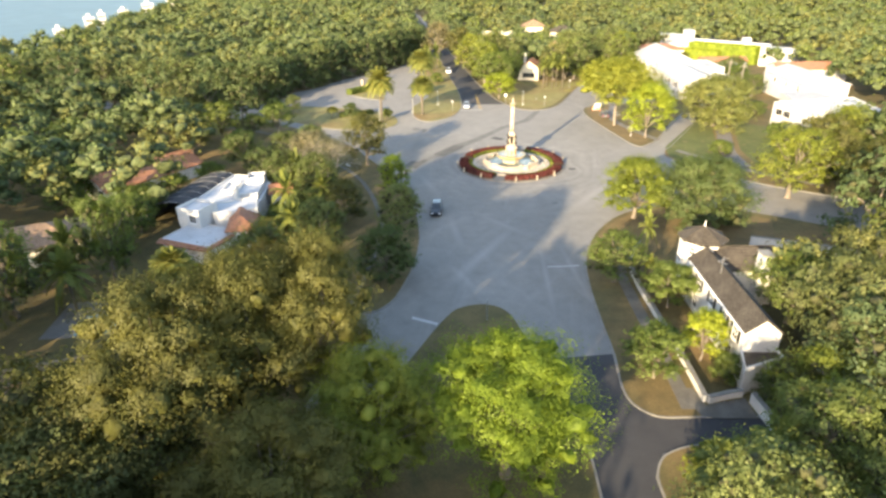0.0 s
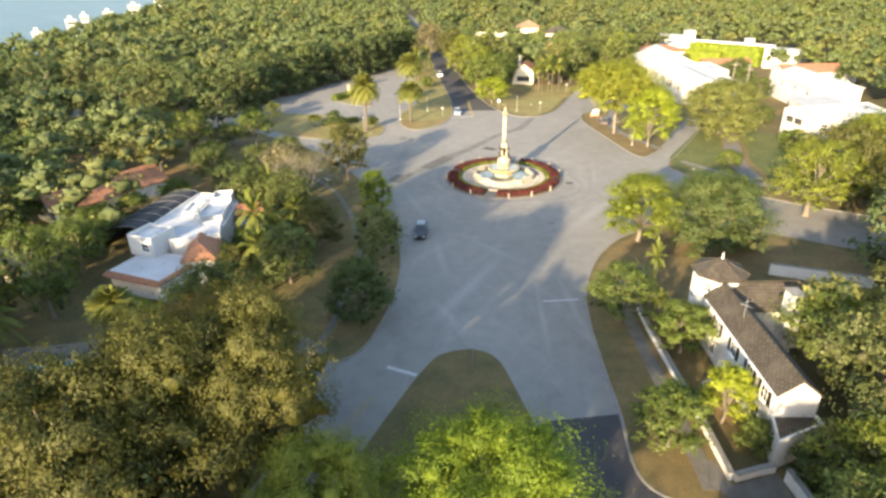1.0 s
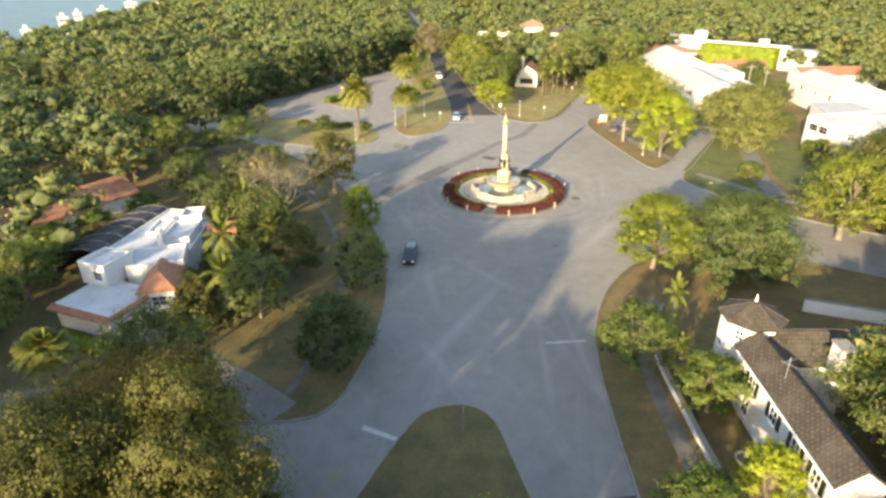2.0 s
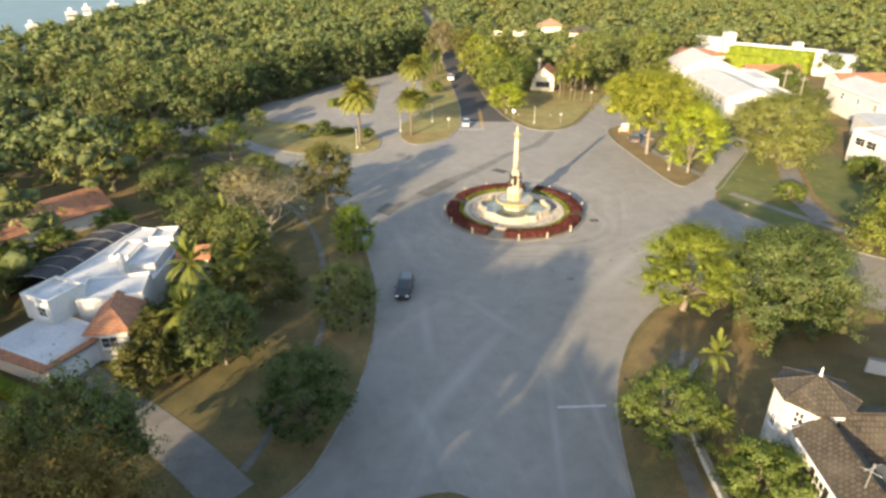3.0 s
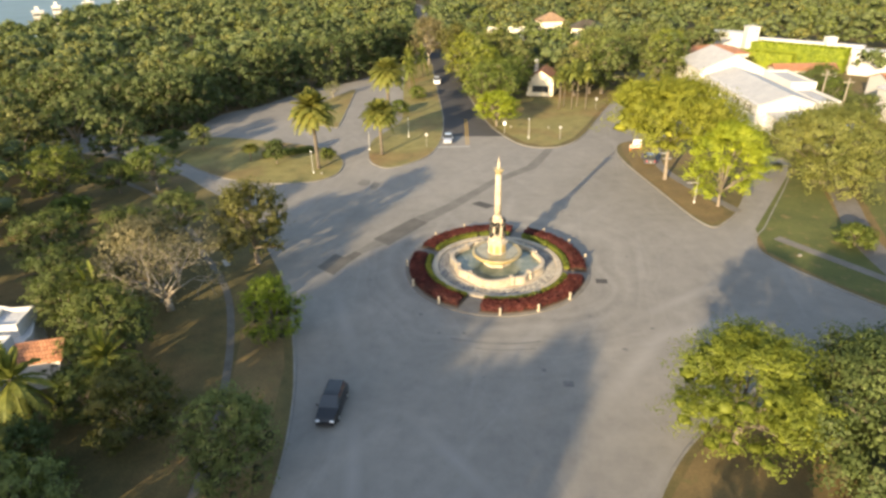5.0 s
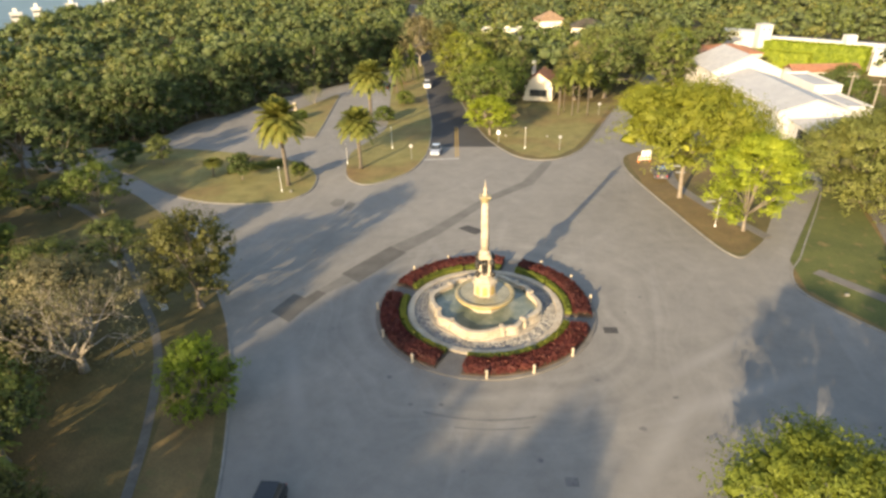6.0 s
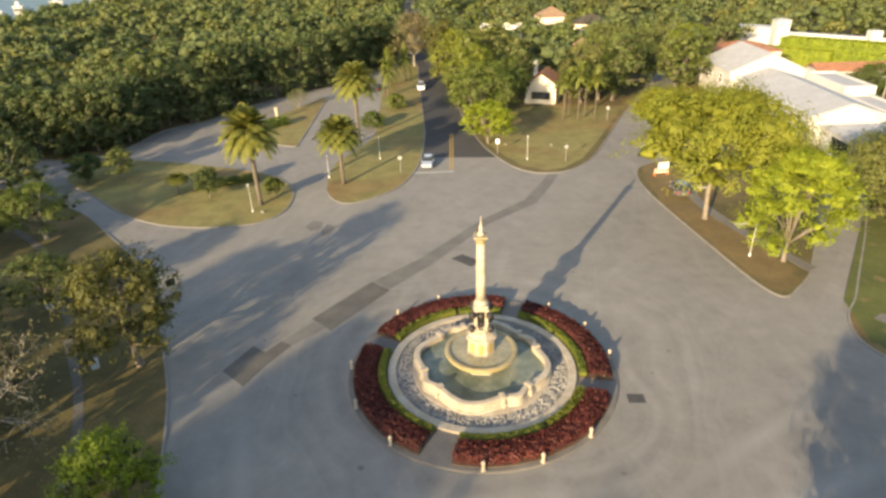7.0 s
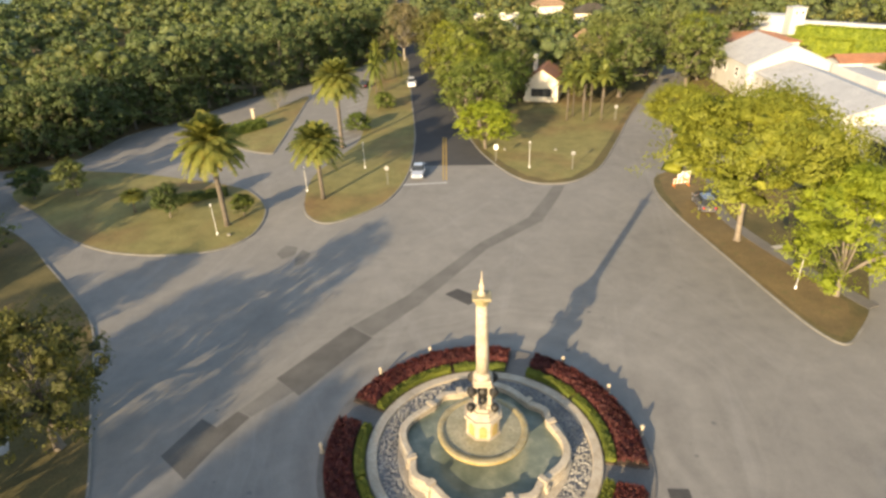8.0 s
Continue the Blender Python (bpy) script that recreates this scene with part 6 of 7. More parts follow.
# mansion
h = thing("mansion", "large white mansion with gabled wings, white roofs and a tower", "mansion", pose(0, 0, 0.1))
part("gable_wall", gable_wall(61.5, 76.5, 203.0, 219.0, 6.4, 9.6), M["mansion_wall"], h)
part("gable_roof", gable(61.5, 76.5, 203.0, 219.0, 6.4, 9.8, 0.4), M["mansion_roof"], h, "white tile roof")
part("long_wall", gable_wall(63.0, 75.0, 172.2, 203.0, 5.2, 6.9), M["mansion_wall"], h)
part("long_roof", gable(63.0, 75.0, 172.2, 202.5, 5.2, 7.1), M["mansion_roof"], h, "white tile roof")
part("near_wall", Shape().box(65.2, 77.0, 160.0, 172.0, 0, 3.6), M["mansion_wall"], h)
part("near_roof", hip(65.2, 77.0, 160.0, 172.0, 3.65, 5.6), M["mansion_roof"], h, "white tile roof")
part("garage_opening", Shape().box(65.1, 65.25, 163.4, 168.6, 0.4, 2.9), M["glass"], h, "wide dark opening")
window(h, 70.5, 160.0, 1.0, 1.8, 1.5)
for i in range(4):
    yy = 176.5 + 6.4 * i
    window(h, 63.0, yy, 2.9, 1.8, 1.5, -90, "white_metal", 3, 2)
    for dy in (-1.35, 1.35):
        part("shutter", Shape().box(62.9, 63.0, yy + dy - 0.3, yy + dy + 0.3, 2.8, 4.5, 0.02), M["bronze"], h, "dark louvred shutter")
    window(h, 63.0, yy, 0.5, 1.6, 1.7, -90, "white_metal", 3, 2)
for yy in (207.5, 213.5):
    window(h, 61.5, yy, 3.4, 1.5, 1.6, -90)
parapet(h, 75.2, 80.5, 186.0, 200.0, 0, 6.6, "mansion_wall", "mansion_roof")
parapet(h, 75.2, 79.5, 173.5, 185.8, 0, 5.4, "mansion_wall", "mansion_roof")
part("left_wing", Shape().box(61.5, 66.0, 220.0, 225.0, 0, 6.6), M["mansion_wall"], h)
part("left_wall", Shape().box(67, 82, 227, 239, 0, 6.2), M["mansion_wall"], h)
part("left_roof", hip(67, 82, 227, 239, 6.2, 7.8), M["orange_tile"], h, "clay tile roof")
part("middle_wall", Shape().box(84, 99, 213, 218, 0, 4.2), M["mansion_wall"], h)
part("middle_roof", gable(84, 99, 213, 218, 4.2, 5.4, 0.4, "x"), M["orange_tile"], h, "clay tile roof")
part("rear_wall", Shape().prism([(80, 262), (97, 247), (114, 231), (116, 233), (99, 249), (82, 264)], 0, 7.0), M["mansion_wall"], h)
part("rear_block", Shape().prism([(78, 260), (89, 250.5), (93, 255), (82, 264.5)], 0, 8.2), M["mansion_wall"], h)
tw = part("tower", Shape().box(88.8, 92.2, 247, 250.6, 0, 10.6, 0.1), M["mansion_wall"], h)
part("tower_roof", hip(88.8, 92.2, 247, 250.6, 10.6, 11.0, 0.15), M["mansion_roof"], tw)
window(h, 89.8, 247, 9.0, 0.5, 0.8, 0, "white_metal", 1, 1)
window(h, 91.3, 247, 9.0, 0.5, 0.8, 0, "white_metal", 1, 1)
part("rear_tower", Shape().box(107, 109.6, 236, 238.6, 0, 8.8, 0.1), M["mansion_wall"], h)
part("end_block", Shape().prism([(110, 228), (118, 221), (122, 226), (114, 233)], 0, 6.4), M["mansion_wall"], h)
h2 = thing("mansion", "white two-storey wing with stepped roofs beside the mansion", "mansion", pose(3.5, -1.0, 0.1))
part("wall", gable_wall(88, 100, 162, 184, 6.2, 7.8), M["mansion_wall"], h2)
part("roof", gable(88, 100, 162, 184, 6.2, 8.0), M["mansion_roof"], h2, "white tile roof")
part("clay_wall", gable_wall(97, 118, 194, 203, 4.6, 6.0, "x"), M["mansion_wall"], h2)
part("clay_roof", gable(97, 118, 194, 203, 4.6, 6.2, 0.4, "x"), M["orange_tile"], h2, "clay tile roof")
fb = [(71.0, 142.0), (73.0, 133.2), (90.0, 131.5), (91.5, 146.0)]
block(h2, fb, 0, 6.2, 0.35, 0.25, "mansion_wall", "mansion_roof")
part("front_roof", Shape().add([(73.0, 140.5, 5.95), (74.6, 134.8, 5.95), (88.6, 133.4, 5.95), (89.6, 144.4, 5.95), (78.5, 138.6, 7.0), (85.0, 138.4, 7.0)], [(0, 1, 4), (1, 2, 5, 4), (2, 3, 5), (3, 0, 4, 5), (3, 2, 1, 0)]), M["mansion_roof"], h2, "low white tile roof")
part("annex_wall", Shape().prism([(80.0, 150.0), (80.4, 146.6), (92.0, 146.6), (91.0, 161.0), (82.0, 161.0)], 0, 4.4), M["mansion_wall"], h2)
part("annex_roof", Shape().prism([(79.7, 150.0), (80.2, 146.4), (92.3, 146.4), (91.2, 161.0), (81.8, 161.0)], 4.4, 4.6, 0.96), M["mansion_roof"], h2, "flat white roof")
for i, k in enumerate((0.16, 0.27, 0.44, 0.55)):
    window(h2, 71 + 2 * k - 0.02, 142 - 8.8 * k, 3.6, 0.7, 1.3, -77, "white_metal", 1, 2)
    part("shutter", Shape().box(-0.22, 0.22, -0.1, 0, 0, 1.45, 0.02), M["bronze"], h2, "dark louvred shutter", at=pose(71 + 2 * (k + 0.05) - 0.02, 142 - 8.8 * (k + 0.065), 3.5, 0, 0, -77))
for i in range(5):
    window(h2, 75.0 + 3.2 * i, 133.0 - 0.32 * i, 3.4, 1.2, 1.4, -5.7)
for i in range(3):
    window(h2, 88, 164.5 + 6.5 * i, 3.8, 1.4, 1.5, -90)


def hedge(x, y, turn, L, W, H, label, seed, leaf="hedge_leaf", count=5000, size=0.2):
    g = np.random.default_rng(seed)
    ob = thing("hedge", label, "hedge", pose(x, y, 0.1, 0, 0, turn))
    part("core", Shape().box(-L / 2 + 0.1, L / 2 - 0.1, -W / 2 + 0.1, W / 2 - 0.1, 0, H - 0.1), M[leaf], ob)
    side = g.integers(0, 5, count)
    p = np.stack([g.uniform(-L / 2, L / 2, count), g.uniform(-W / 2, W / 2, count), g.uniform(0, H, count)], 1)
    n = g.normal(size=(count, 3)) * 0.5
    for k, (ax, val, d) in enumerate(((0, -L / 2, -1), (0, L / 2, 1), (1, -W / 2, -1), (1, W / 2, 1), (2, H, 1))):
        q = side == k
        p[q, ax] = val + g.normal(size=q.sum()) * 0.06
        n[q, ax] += d
    me = leaves(p, n, size, g)
    me.materials.append(M[leaf])
    tagged(part("leaves", me, None, ob), kind="stuff")


hedge(100.5, 240.0, -43, 27, 3.6, 6.4, "tall bright green ivy hedge along the mansion wall", 201, "hedge_leaf", 9000, 0.4)
hedge(90, 240.5, -40, 20, 3, 4.6, "bright green hedge before the mansion wall", 202, "hedge_leaf", 5000, 0.4)
hedge(-31.5, 188.0, 52, 9, 2.2, 1.5, "low green hedge on the traffic island", 203, "green_leaf", 3000, 0.2)
hedge(-35.8, 68.7, -24, 8, 1.3, 1.1, "clipped yellow-green hedge beside the driveway", 205, "hedge_leaf", 2500, 0.14)
hedge(-27.5, 157.5, 25, 9, 1.4, 1.0, "low dark hedge on the traffic island", 204, "dark_leaf", 2500, 0.16)

# swimming pool and terrace
path("pavement", [(-47, 56.5), (-40, 57.5), (-33, 59)], 8, "tan paved terrace round the swimming pool")
pool = thing("swimming_pool", "blue swimming pool set in a tan terrace", "swimming pool", pose(-38.6, 56.2, 0.1, 0, 0, 10), kind="structure")
part("coping", Shape().box(-5, 5, -2.4, 2.4, 0, 0.06, 0.02), M["kerb"], pool)
part("water", Shape().box(-4.7, 4.7, -2.1, 2.1, 0.02, 0.075), M["pool"], pool)


# ---- cars ----
def car(x, y, turn, paint, label, suv=False, z=0.0):
    """A car whose nose points along its own +y."""
    ob = thing("car", label, "car", pose(x, y, z, 0, 0, turn))
    L, W, Hh = (4.6, 1.86, 1.68) if suv else (4.75, 1.82, 1.45)
    hood, deck = (1.02, 1.05) if suv else (0.92, 0.95)

    def loft(stations):
        v, f = [], []
        for yy, w0, w1, z0, z1 in stations:
            v += [(-w0, yy, z0), (-w0 * 1.0, yy, z0 + (z1 - z0) * 0.55), (-w1, yy, z1), (w1, yy, z1), (w0, yy, z0 + (z1 - z0) * 0.55), (w0, yy, z0)]
        n = len(stations)
        for i in range(n - 1):
            for k in range(6):
                a, b = i * 6 + k, i * 6 + (k + 1) % 6
                f.append((a, b, b + 6, a + 6))
        f += [tuple(range(5, -1, -1)), tuple(range((n - 1) * 6, n * 6))]
        return Shape().add(v, f)
    w = W / 2
    part("body", loft([(-L / 2, w * 0.82, w * 0.7, 0.42, deck * 0.8), (-L / 2 + 0.12, w * 0.94, w * 0.85, 0.3, deck * 0.95), (-L * 0.28, w, w * 0.93, 0.26, deck), (0.2, w, w * 0.93, 0.26, hood + 0.02),
                       (L * 0.24, w, w * 0.9, 0.26, hood), (L / 2 - 0.22, w * 0.93, w * 0.78, 0.3, hood * 0.82), (L / 2, w * 0.78, w * 0.62, 0.4, hood * 0.66)]), M[paint], ob)
    rear = -L / 2 + (0.25 if suv else 0.75)
    part("cabin", loft([(rear, w * 0.9, w * 0.85, deck - 0.05, deck), (rear + (0.35 if suv else 0.7), w * 0.88, w * 0.68, deck - 0.05, Hh - 0.04), (0.15, w * 0.88, w * 0.68, hood - 0.05, Hh - 0.04), (L * 0.22, w * 0.9, w * 0.84, hood - 0.05, hood + 0.02)]), M["glass"], ob, "dark car glass")
    part("roof", loft([(rear + (0.33 if suv else 0.72), w * 0.66, w * 0.6, Hh - 0.06, Hh - 0.01), (-0.3, w * 0.7, w * 0.64, Hh - 0.06, Hh + 0.01), (0.16, w * 0.68, w * 0.62, Hh - 0.06, Hh - 0.01)]), M[paint], ob)
    for sx in (-1, 1):
        for sy in (-L * 0.29, L * 0.3):
            wh = part("wheel", Shape().tube([(sx * (w - 0.2), sy, 0.33), (sx * (w + 0.01), sy, 0.33)], [0.33, 0.33], 16), M["rubber"], ob, "black tyre")
            part("rim", Shape().tube([(sx * (w - 0.02), sy, 0.33), (sx * (w + 0.025), sy, 0.33)], [0.2, 0.18], 12), M["grey_metal"], wh, "silver wheel rim")
        part("headlight", Shape().box(sx * w * 0.62 - 0.17, sx * w * 0.62 + 0.17, L / 2 - 0.16, L / 2 + 0.0, hood * 0.6, hood * 0.74, 0.03), M["lamp"], ob, "clear headlight")
        part("tail_light", Shape().box(sx * w * 0.72 - 0.13, sx * w * 0.72 + 0.13, -L / 2 - 0.03, -L / 2 + 0.12, deck * 0.66, deck * 0.82, 0.03), M["tail"], ob, "red tail light")
        part("door_mirror", Shape().box(sx * (w + 0.06) - 0.09, sx * (w + 0.06) + 0.09, L * 0.17, L * 0.17 + 0.12, hood, hood + 0.15, 0.03), M[paint], ob)
        for sy in (-0.55, 0.55):
            part("door", Shape().box(sx * (w + 0.004) - 0.012, sx * (w + 0.004) + 0.012, sy - 0.5, sy + 0.5, 0.42, 0.6 * hood, 0.004), M[paint], ob)
    part("bumper", Shape().box(-w * 0.8, w * 0.8, L / 2 - 0.1, L / 2 + 0.06, 0.3, 0.46, 0.04), M[paint], ob)
    part("rear_bumper", Shape().box(-w * 0.8, w * 0.8, -L / 2 - 0.06, -L / 2 + 0.1, 0.34, 0.52, 0.04), M[paint], ob)
    part("plate", Shape().box(-0.18, 0.18, -L / 2 - 0.075, -L / 2 - 0.06, 0.55, 0.68), M["white_paint"], ob, "plain pale plate")
    return ob


car(2.3, 166.0, 180, "silver_paint", "silver car waiting near the white stop line", False)
car(-4.2, 222.0, 188, "white_car", "white car on the dark road", True)
car(38.0, 153.3, -3, "grey_paint", "grey-silver car parked on the bare verge", True, 0.1)
car(-3.0, 89.6, 178, "black_paint", "black car driving past the kerb", True)
car(-27.4, 67.2, 52, "black_paint", "black car parked in the paved driveway", False, 0.12)
car(-15.0, 222.0, 0, "black_paint", "black car parked on the side lane", False)


# ---- street furniture ----
def lamp_post(x, y, H, label="white painted concrete lamp post with a small head"):
    ob = thing("lamp_post", label, "lamp post", pose(x, y, 0.1), "white lamp posts")
    part("base", Shape().lathe([(0.1, 0), (0.1, 0.2), (0.06, 0.3)], 10), M["white_metal"], ob)
    part("pole", Shape().lathe([(0.045, 0.28), (0.038, H * 0.6), (0.034, H)], 10), M["pale_metal"], ob)
    part("head", Shape().lathe([(0.05, H), (0.09, H + 0.05), (0.09, H + 0.18), (0.03, H + 0.24)], 10), M["white_metal"], ob)


for x, y in ((-19.9, 147.2), (-5.9, 168.6), (18.2, 167.6), (40.2, 134.6)):
    lamp_post(x, y, 3.7)
lamp_post(-12.4, 160.0, 3.4)


def road_sign(x, y, turn, shape, label, H=2.3):
    ob = thing("road_sign", label, "road sign", pose(x, y, 0.1, 0, 0, turn), "road signs")
    part("post", Shape().tube([(0, 0, -0.1), (0, 0, H)], [0.035, 0.035], 6), M["grey_metal"], ob)
    if shape == "octagon":
        o = [(0.33 * math.cos(radians(22.5 + 45 * i)), H + 0.1 + 0.33 * math.sin(radians(22.5 + 45 * i))) for i in range(8)]
        part("plate", Shape().add([(px, -0.05, pz) for px, pz in o] + [(px, -0.035, pz) for px, pz in o], [tuple(range(8)), tuple(range(15, 7, -1))] + [(i, (i + 1) % 8, 8 + (i + 1) % 8, 8 + i) for i in range(8)]), M["grey_metal"], ob, "bare grey metal sign back")
    else:
        part("plate", Shape().box(-0.3, 0.3, -0.055, -0.04, H - 0.5, H + 0.25, 0.005), M["white_metal"], ob, "white rectangular plate")


road_sign(24.2, 166.6, 5, "octagon", "sign plate on a grey post at the lawn corner")
road_sign(13.5, 170.6, 0, "plate", "white sign plate on a post")
road_sign(-1.6, 162.0, 0, "octagon", "sign plate on a post beside the dark road")
road_sign(35.0, 190.5, 0, "octagon", "sign plate on a post beside the side street")
pp = thing("post", "slim grey post on the tip of the wedge-shaped lawn", "post", pose(4.2, 57.0, 0.1))
part("shaft", Shape().tube([(0, 0, -0.1), (0, 0, 2.6)], [0.05, 0.04], 6), M["grey_metal"], pp)
part("cap", Shape().lathe([(0.07, 2.6), (0.07, 2.68), (0.02, 2.74)], 8), M["grey_metal"], pp)

sg = thing("lawn_sign", "small red and white sign board lying on the verge", "sign", pose(20.4, 74.0, 0.12, 0, 0, -15))
part("board", Shape().box(-0.3, 0.3, -0.12, 0.12, 0.02, 0.07, 0.01), M["tail"], sg, "red board")
part("band", Shape().box(-0.2, 0.2, -0.05, 0.05, 0.07, 0.078), M["white_metal"], sg, "white band across the board")
part("stake", Shape().tube([(-0.1, -0.16, 0.04), (-0.12, -0.6, 0.03)], [0.015, 0.015], 5), M["grey_metal"], sg)
hc = thing("utility_cover", "dark round utility cover set in the verge", "cover", pose(19.7, 74.2, 0.1))
part("lid", Shape().lathe([(0.22, 0.0), (0.22, 0.03), (0.19, 0.05)], 14), M["bronze"], hc)
# The three western pieces are sunlit stretches of path, their light put into colour.
for x, y, turn, w in ((-36.9, 126.6, -38, 1.5), (-33.0, 123.9, -40, 2.2), (-22.3, 114.6, -52, 1.8), (41.8, 157.8, 4, 1.5), (41.7, 154.8, 4, 1.5), (42.3, 142.8, 20, 1.4)):
    sl = thing("slab_and_sunlit_path", "pale footpath piece: concrete slab in the east, painted sunlight in the west", "slab", pose(x, y, 0.13, 0, 0, turn))
    part("slab", Shape().box(-w / 2, w / 2, -0.32, 0.32, -0.03, 0.03, 0.015), M["slab_and_sun"], sl)

bd = thing("barricade", "white message panel with orange striped barricade boards on the verge", "barricade", pose(37.4, 160.0, 0.1, 0, 0, 12))
part("panel", Shape().box(-0.6, 1.1, 0.1, 0.18, 1.0, 1.9, 0.02), M["white_metal"], bd)
for zz in (0.35, 0.75):
    board = part("board", Shape().box(-1.2, 1.0, -0.06, 0.0, zz, zz + 0.24, 0.01), M["white_metal"], bd)
    for i in range(4):
        part("stripe", Shape().add([(-1.15 + i * 0.55, -0.065, zz), (-0.9 + i * 0.55, -0.065, zz), (-0.75 + i * 0.55, -0.065, zz + 0.24), (-1.0 + i * 0.55, -0.065, zz + 0.24)], [(0, 1, 2, 3)]), M["orange_paint"], board, "orange stripe")
for sx in (-1.1, 0.9):
    part("leg", Shape().box(sx - 0.04, sx + 0.04, -0.05, 0.03, 0, 1.1), M["orange_paint"], bd, "orange leg")
    part("foot", Shape().box(sx - 0.05, sx + 0.05, -0.4, 0.4, 0, 0.06), M["orange_paint"], bd, "orange foot")

for x, y in ((-18.4, 146.9), (15.0, 175.6), (22.8, 175.0), (-28.5, 193.5), (47.6, 118.0), (-32.0, 112.0)):
    b = thing("utility_box", "small pale grey utility box on the lawn", "utility box", pose(x, y, 0.1))
    part("body", Shape().box(-0.2, 0.2, -0.13, 0.13, 0, 0.24, 0.03), M["kerb"], b)
pp = thing("stone_pillar", "short stone pillar on the traffic island", "pillar", pose(-31.8, 195.5, 0.1))
part("shaft", Shape().box(-0.3, 0.3, -0.3, 0.3, 0, 2.2, 0.04), M["stone"], pp)
part("top", Shape().box(-0.4, 0.4, -0.4, 0.4, 2.2, 2.4, 0.04), M["stone"], pp)
for x, y, H in ((82, 186, 9.0), (83.5, 180, 8.6)):
    u = thing("utility_pole", "tall grey wooden utility pole", "utility pole", pose(x, y, 0.1))
    part("pole", Shape().tube([(0, 0, -0.2), (0, 0, H)], [0.16, 0.1], 8), M["pale_bark"], u)
    part("crossarm", Shape().box(-1.1, 1.1, -0.06, 0.06, H - 0.9, H - 0.76), M["pale_bark"], u)


# ---- woods ----
def inside(x, y, poly):
    hit = False
    for i in range(len(poly)):
        (x0, y0), (x1, y1) = poly[i - 1], poly[i]
        if (y0 > y) != (y1 > y) and x < (x1 - x0) * (y - y0) / (y1 - y0) + x0:
            hit = not hit
    return hit


# Made-up pale sheet on the ground, added in place of sky past the woods.
SKY_SHEET = [(-192, 276), (-215, 376), (-238, 500), (-286, 690), (-370, 960), (-800, 2500), (-4400, 4400), (-4400, 210), (-600, 210)]
sheet("water", [SKY_SHEET], 0.16, M["bay"], "pale blue sheet in place of the sky beyond the woods", "water")


def apartment_building(x, y, turn, w, d, z, floors):
    """A far white block of flats at the woods' edge: banded storeys, flat roof and a lift house."""
    ob = thing("apartment_building", "far white apartment block at the far edge of the woods", "building", pose(x, y, 0.1, 0, 0, turn), "apartment blocks by the bay")
    part("wall", Shape().box(-w / 2, w / 2, -d / 2, d / 2, 0, z), M["mansion_wall"], ob)
    part("roof", Shape().box(-w / 2 - 0.3, w / 2 + 0.3, -d / 2 - 0.3, d / 2 + 0.3, z, z + 0.4), M["white_wall"], ob)
    part("lift_house", Shape().box(-w * 0.2, w * 0.15, -d * 0.2, d * 0.3, z + 0.4, z + 2.2), M["white_wall"], ob)
    for i in range(floors):
        part("window_band", Shape().box(-w * 0.45, w * 0.45, -d / 2 - 0.06, -d / 2 + 0.1, z * (i + 0.3) / floors, z * (i + 0.62) / floors), M["glass"], ob, "dark strip of windows")


for x, y, turn, w, d, z, floors in ((-200, 304, 40, 4, 4, 9, 3), (-212, 352, 36, 5, 5, 10.5, 4), (-217, 374, 25, 4, 4, 11, 4), (-225, 414, 30, 6, 5, 10, 4),
                                   (-236, 470, 28, 8, 5, 10.5, 4), (-254, 548, 20, 7, 5, 11.5, 4)):
    apartment_building(x, y, turn, w, d, z, floors)
ring_pts = np.array(road_line)
CLEAR = [  # open lawns, gardens and plots: x from, to, y from, to
    (-33, -4, 56, 122), (-48, -26, 62, 97), (-48, -33, 52, 62), (-62, -20, 118, 150), (-52, -33, 97, 120), (-10, 14, 40, 62), (17, 36, 36, 76), (35, 48, 60, 80), (40, 62, 90, 135),
    (33, 50, 120, 175), (22, 56, 62, 97), (6, 38, 160, 204), (18, 31, 196, 214), (60, 112, 150, 232), (78, 138, 228, 262), (-68, -49, 92, 114), (-68, -53, 68, 82), (-50, -22, 36, 66), (-66, -44, 60, 90), (-6, 12, 0, 45),
    (46, 61, 150, 212), (40, 54, 276, 294), (29, 41, 289, 308), (33, 42, 231, 247), (9, 25, 276, 294), (48, 66, 76, 112), (-14, 30, 50, 130), (50, 62, 135, 152), (60, 104, 114, 152)]
g = np.random.default_rng(9)
spots = []
grid = {}
for _ in range(60000):
    y = 720 * g.uniform(0, 1) ** 0.75 - 30
    x = g.uniform(-1, 1) * (75 + 0.95 * max(y, 0) if y < 400 else 455)
    gap = g.choice((5.6, 7.6, 9.4)) + max(0, y - 140) * 0.013
    if any(a < x < b and c < y < d for a, b, c, d in CLEAR) or inside(x, y, SKY_SHEET) or inside(x, y, road_line):
        continue
    if np.min((ring_pts[:, 0] - x) ** 2 + (ring_pts[:, 1] - y) ** 2) < 7:
        continue
    cell = (int(x // 8), int(y // 8))
    if any((x - px) ** 2 + (y - py) ** 2 < gap * gap for i in (-1, 0, 1) for j in (-1, 0, 1) for px, py in grid.get((cell[0] + i, cell[1] + j), ())):
        continue
    grid.setdefault(cell, []).append((x, y))
    spots.append((x, y))
spots.sort(key=lambda p: float(np.min((ring_pts[:, 0] - p[0]) ** 2 + (ring_pts[:, 1] - p[1]) ** 2)) + (0 if p[1] < 260 else 4e4))
NEAR = 190
tones = ["wood_leaf"] * 5 + ["wood_dark"] * 5 + ["wood_olive"] * 3 + ["wood_bright"] * 2 + ["grey_leaf"]
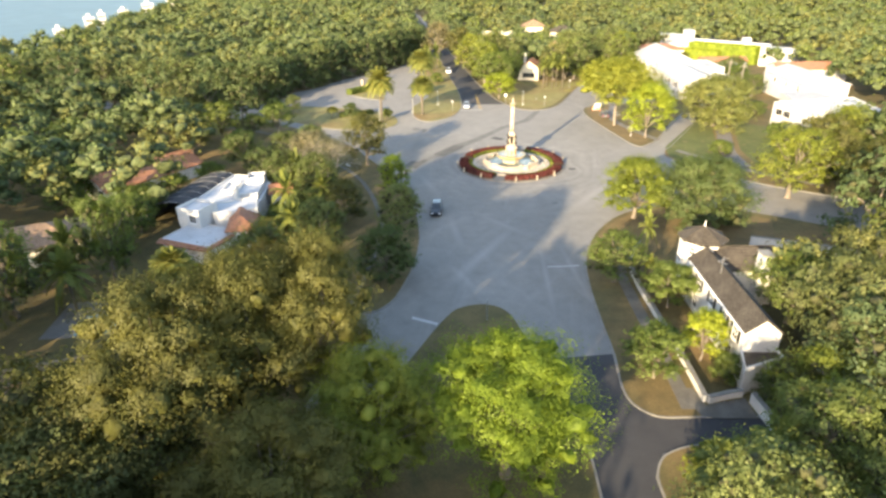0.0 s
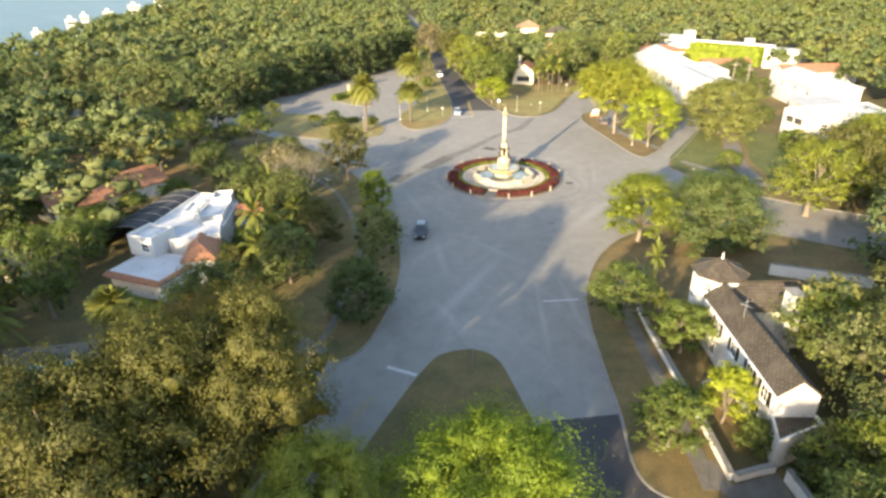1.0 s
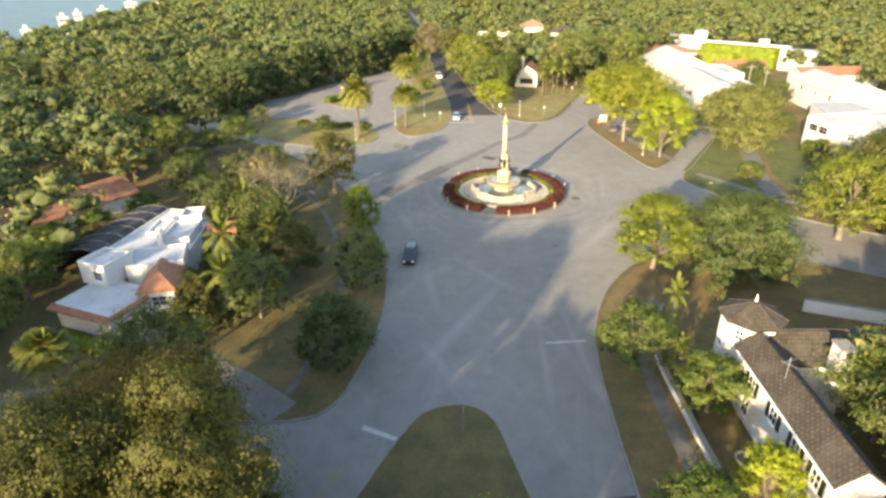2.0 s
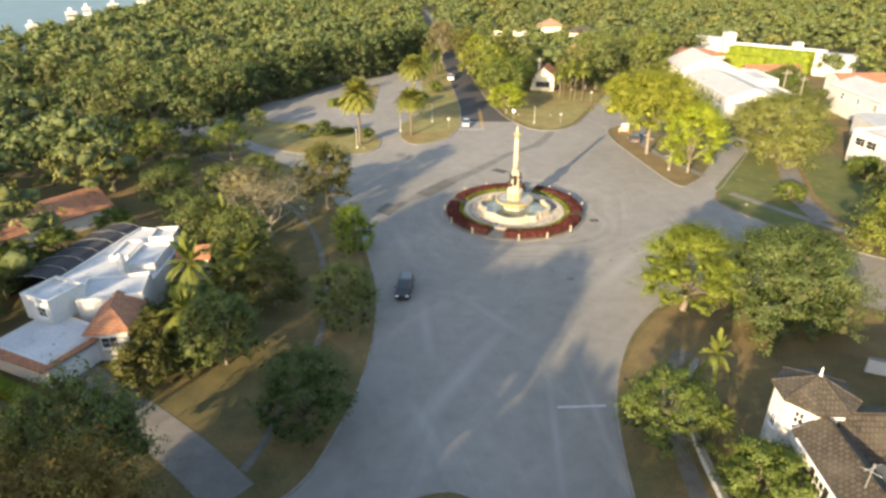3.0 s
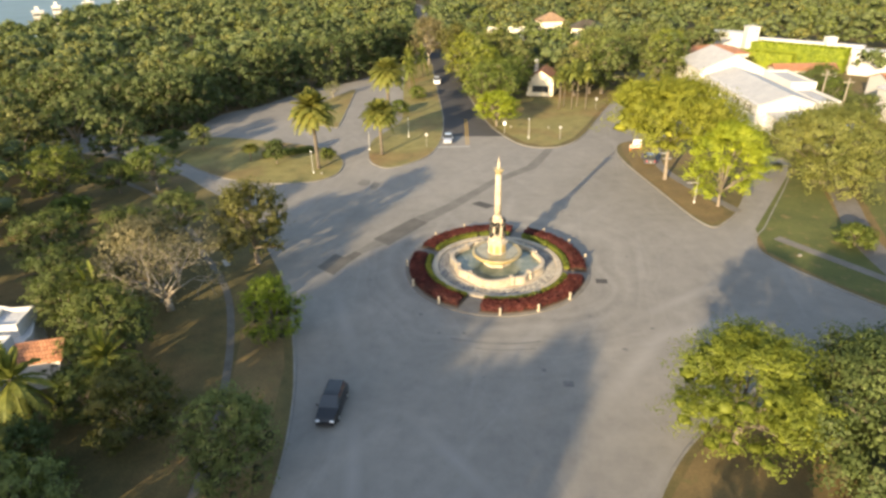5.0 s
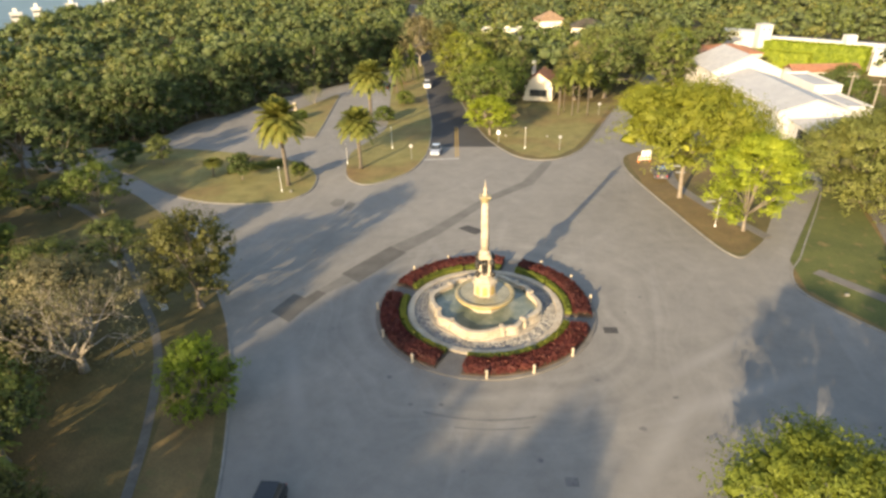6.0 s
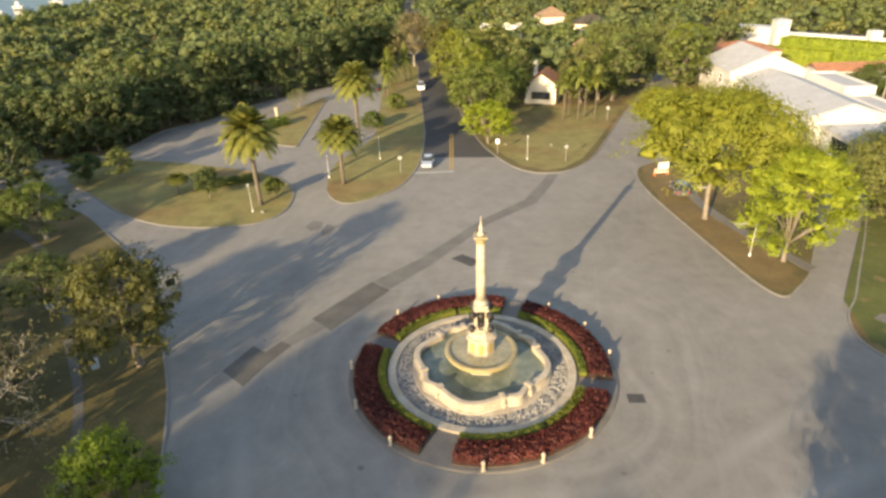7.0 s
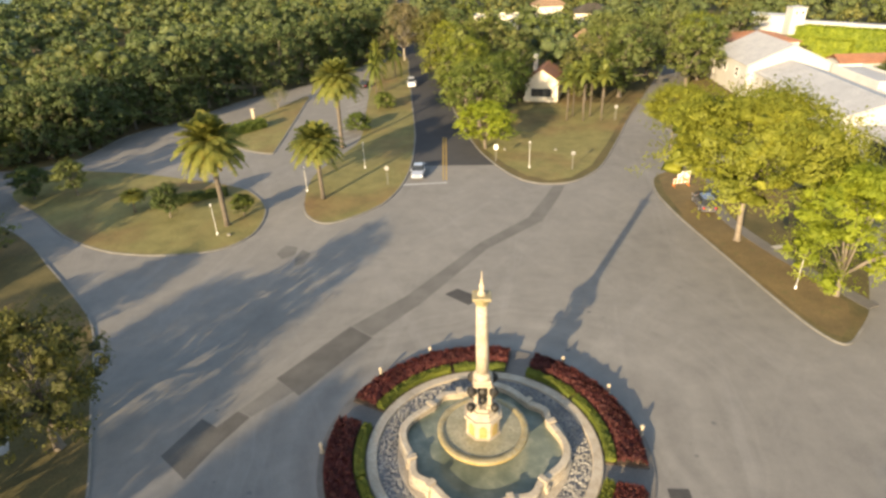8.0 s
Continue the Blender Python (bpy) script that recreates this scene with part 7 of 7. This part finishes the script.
words = {"olive_leaf": "olive-brown tree in the wood", "wood_leaf": "leafy green tree in the wood", "wood_dark": "dense dark green tree in the wood", "wood_olive": "olive-green tree in the wood", "wood_bright": "yellow-green tree in the wood", "grey_leaf": "grey-green tree in the wood"}
for x, y in spots[:NEAR]:
    tone = tones[int(g.integers(0, len(tones) - (1 if y < 70 else 0)))]
    if x > 5 and y > 100 and tone == "wood_dark":
        tone = "wood_bright"
    if x < 0 and y < 60:
        tone = ("wood_olive", "olive_leaf", "wood_dark", "olive_leaf")[int(g.integers(0, 4))]
    # Out-of-view trees in the south-west are enlarged to cast shade on nearer crowns.
    s = g.uniform(0.8, 1.2) * (1.25 if x < -18 and y < 60 else 0.95 if y < 40 else 1.12) * (1.55 if y < 4 and x < -14 else 1.25 if y < 12 and x < -14 else 1.0)
    near = 12 < y < 62 and -48 < x < 62
    plant("tree", "oak" if near else "wood", x, y, 5.6 * s, 10.5 * s * g.uniform(0.85, 1.15), tone, words[tone], "wood trees")

for i, (x, y) in enumerate(curve([(-96, 180), (-80, 177), (-67, 174), (-58, 178), (-56, 189), (-49.5, 199), (-44, 212), (-32, 228), (-24.5, 245), (-19, 262)], False, 3)):
    tone = tones[i * 7 % 10]
    plant("tree", "edge", x + 1.2 + g.uniform(-0.6, 0.6), y - 0.8 + g.uniform(-0.6, 0.6), g.uniform(5.0, 6.2), g.uniform(11.5, 14.5), tone, words[tone].replace("in the wood", "at the wood's edge"), "wood trees")
far = {k: [[], []] for k in ("wood_leaf", "wood_dark", "wood_olive", "wood_bright")}
names = list(far)
sizes = {k: [] for k in far}
ways = {k: [] for k in far}
cores = {k: [] for k in far}
for x, y in spots[NEAR:]:
    k = names[int(g.choice(4, p=(0.4, 0.3, 0.2, 0.1) if x < 0 else (0.28, 0.12, 0.32, 0.28)))]
    d = math.hypot(x, y)
    big = g.uniform(0, 1) ** 1.3
    R, H = 3.8 + 4.4 * big + max(0, y - 140) * 0.004, 8 + 4.5 * big + g.uniform(-1.2, 1.6)
    n = int(min(330, 36 + 42000 / max(d, 110)))
    size = 0.28 + d * 0.0012
    nl = 12
    for j in range(nl):
        a, q = j * 2.4 + g.uniform(-0.5, 0.5), R * 0.68 * math.sqrt((j + g.uniform(0, 0.6)) / nl)
        hh = 0.84 - 0.42 * (q / R) ** 2 / 0.46 + g.uniform(-0.08, 0.08)
        r = R * g.uniform(0.24, 0.38)
        m = n // nl
        dirs = g.normal(size=(m, 3))
        dirs /= np.linalg.norm(dirs, axis=1)[:, None]
        dirs[:, 2] = np.abs(dirs[:, 2]) * np.where(g.uniform(size=m) < 0.8, 1, -1)
        mid = (x + q * math.cos(a), y + q * math.sin(a), H * hh)
        far[k][0].append(dirs * (r * g.uniform(0.62, 1.22, m))[:, None] * (1, 1, 0.8) + mid)
        far[k][1].append(dirs * 0.8 + g.normal(size=(m, 3)) * 0.3 + (0, 0, 0.15))
        ways[k].append(dirs)
        sizes[k].append(np.full(m, size))
        # A darkened core in each clump paints the canopy's inner shade.
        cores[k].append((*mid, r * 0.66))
for k in names:
    if not far[k][0]:
        continue
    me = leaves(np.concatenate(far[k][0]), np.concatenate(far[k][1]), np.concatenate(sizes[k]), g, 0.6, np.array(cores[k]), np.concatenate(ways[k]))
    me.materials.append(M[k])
    me.materials.append(M["inner_shade"])
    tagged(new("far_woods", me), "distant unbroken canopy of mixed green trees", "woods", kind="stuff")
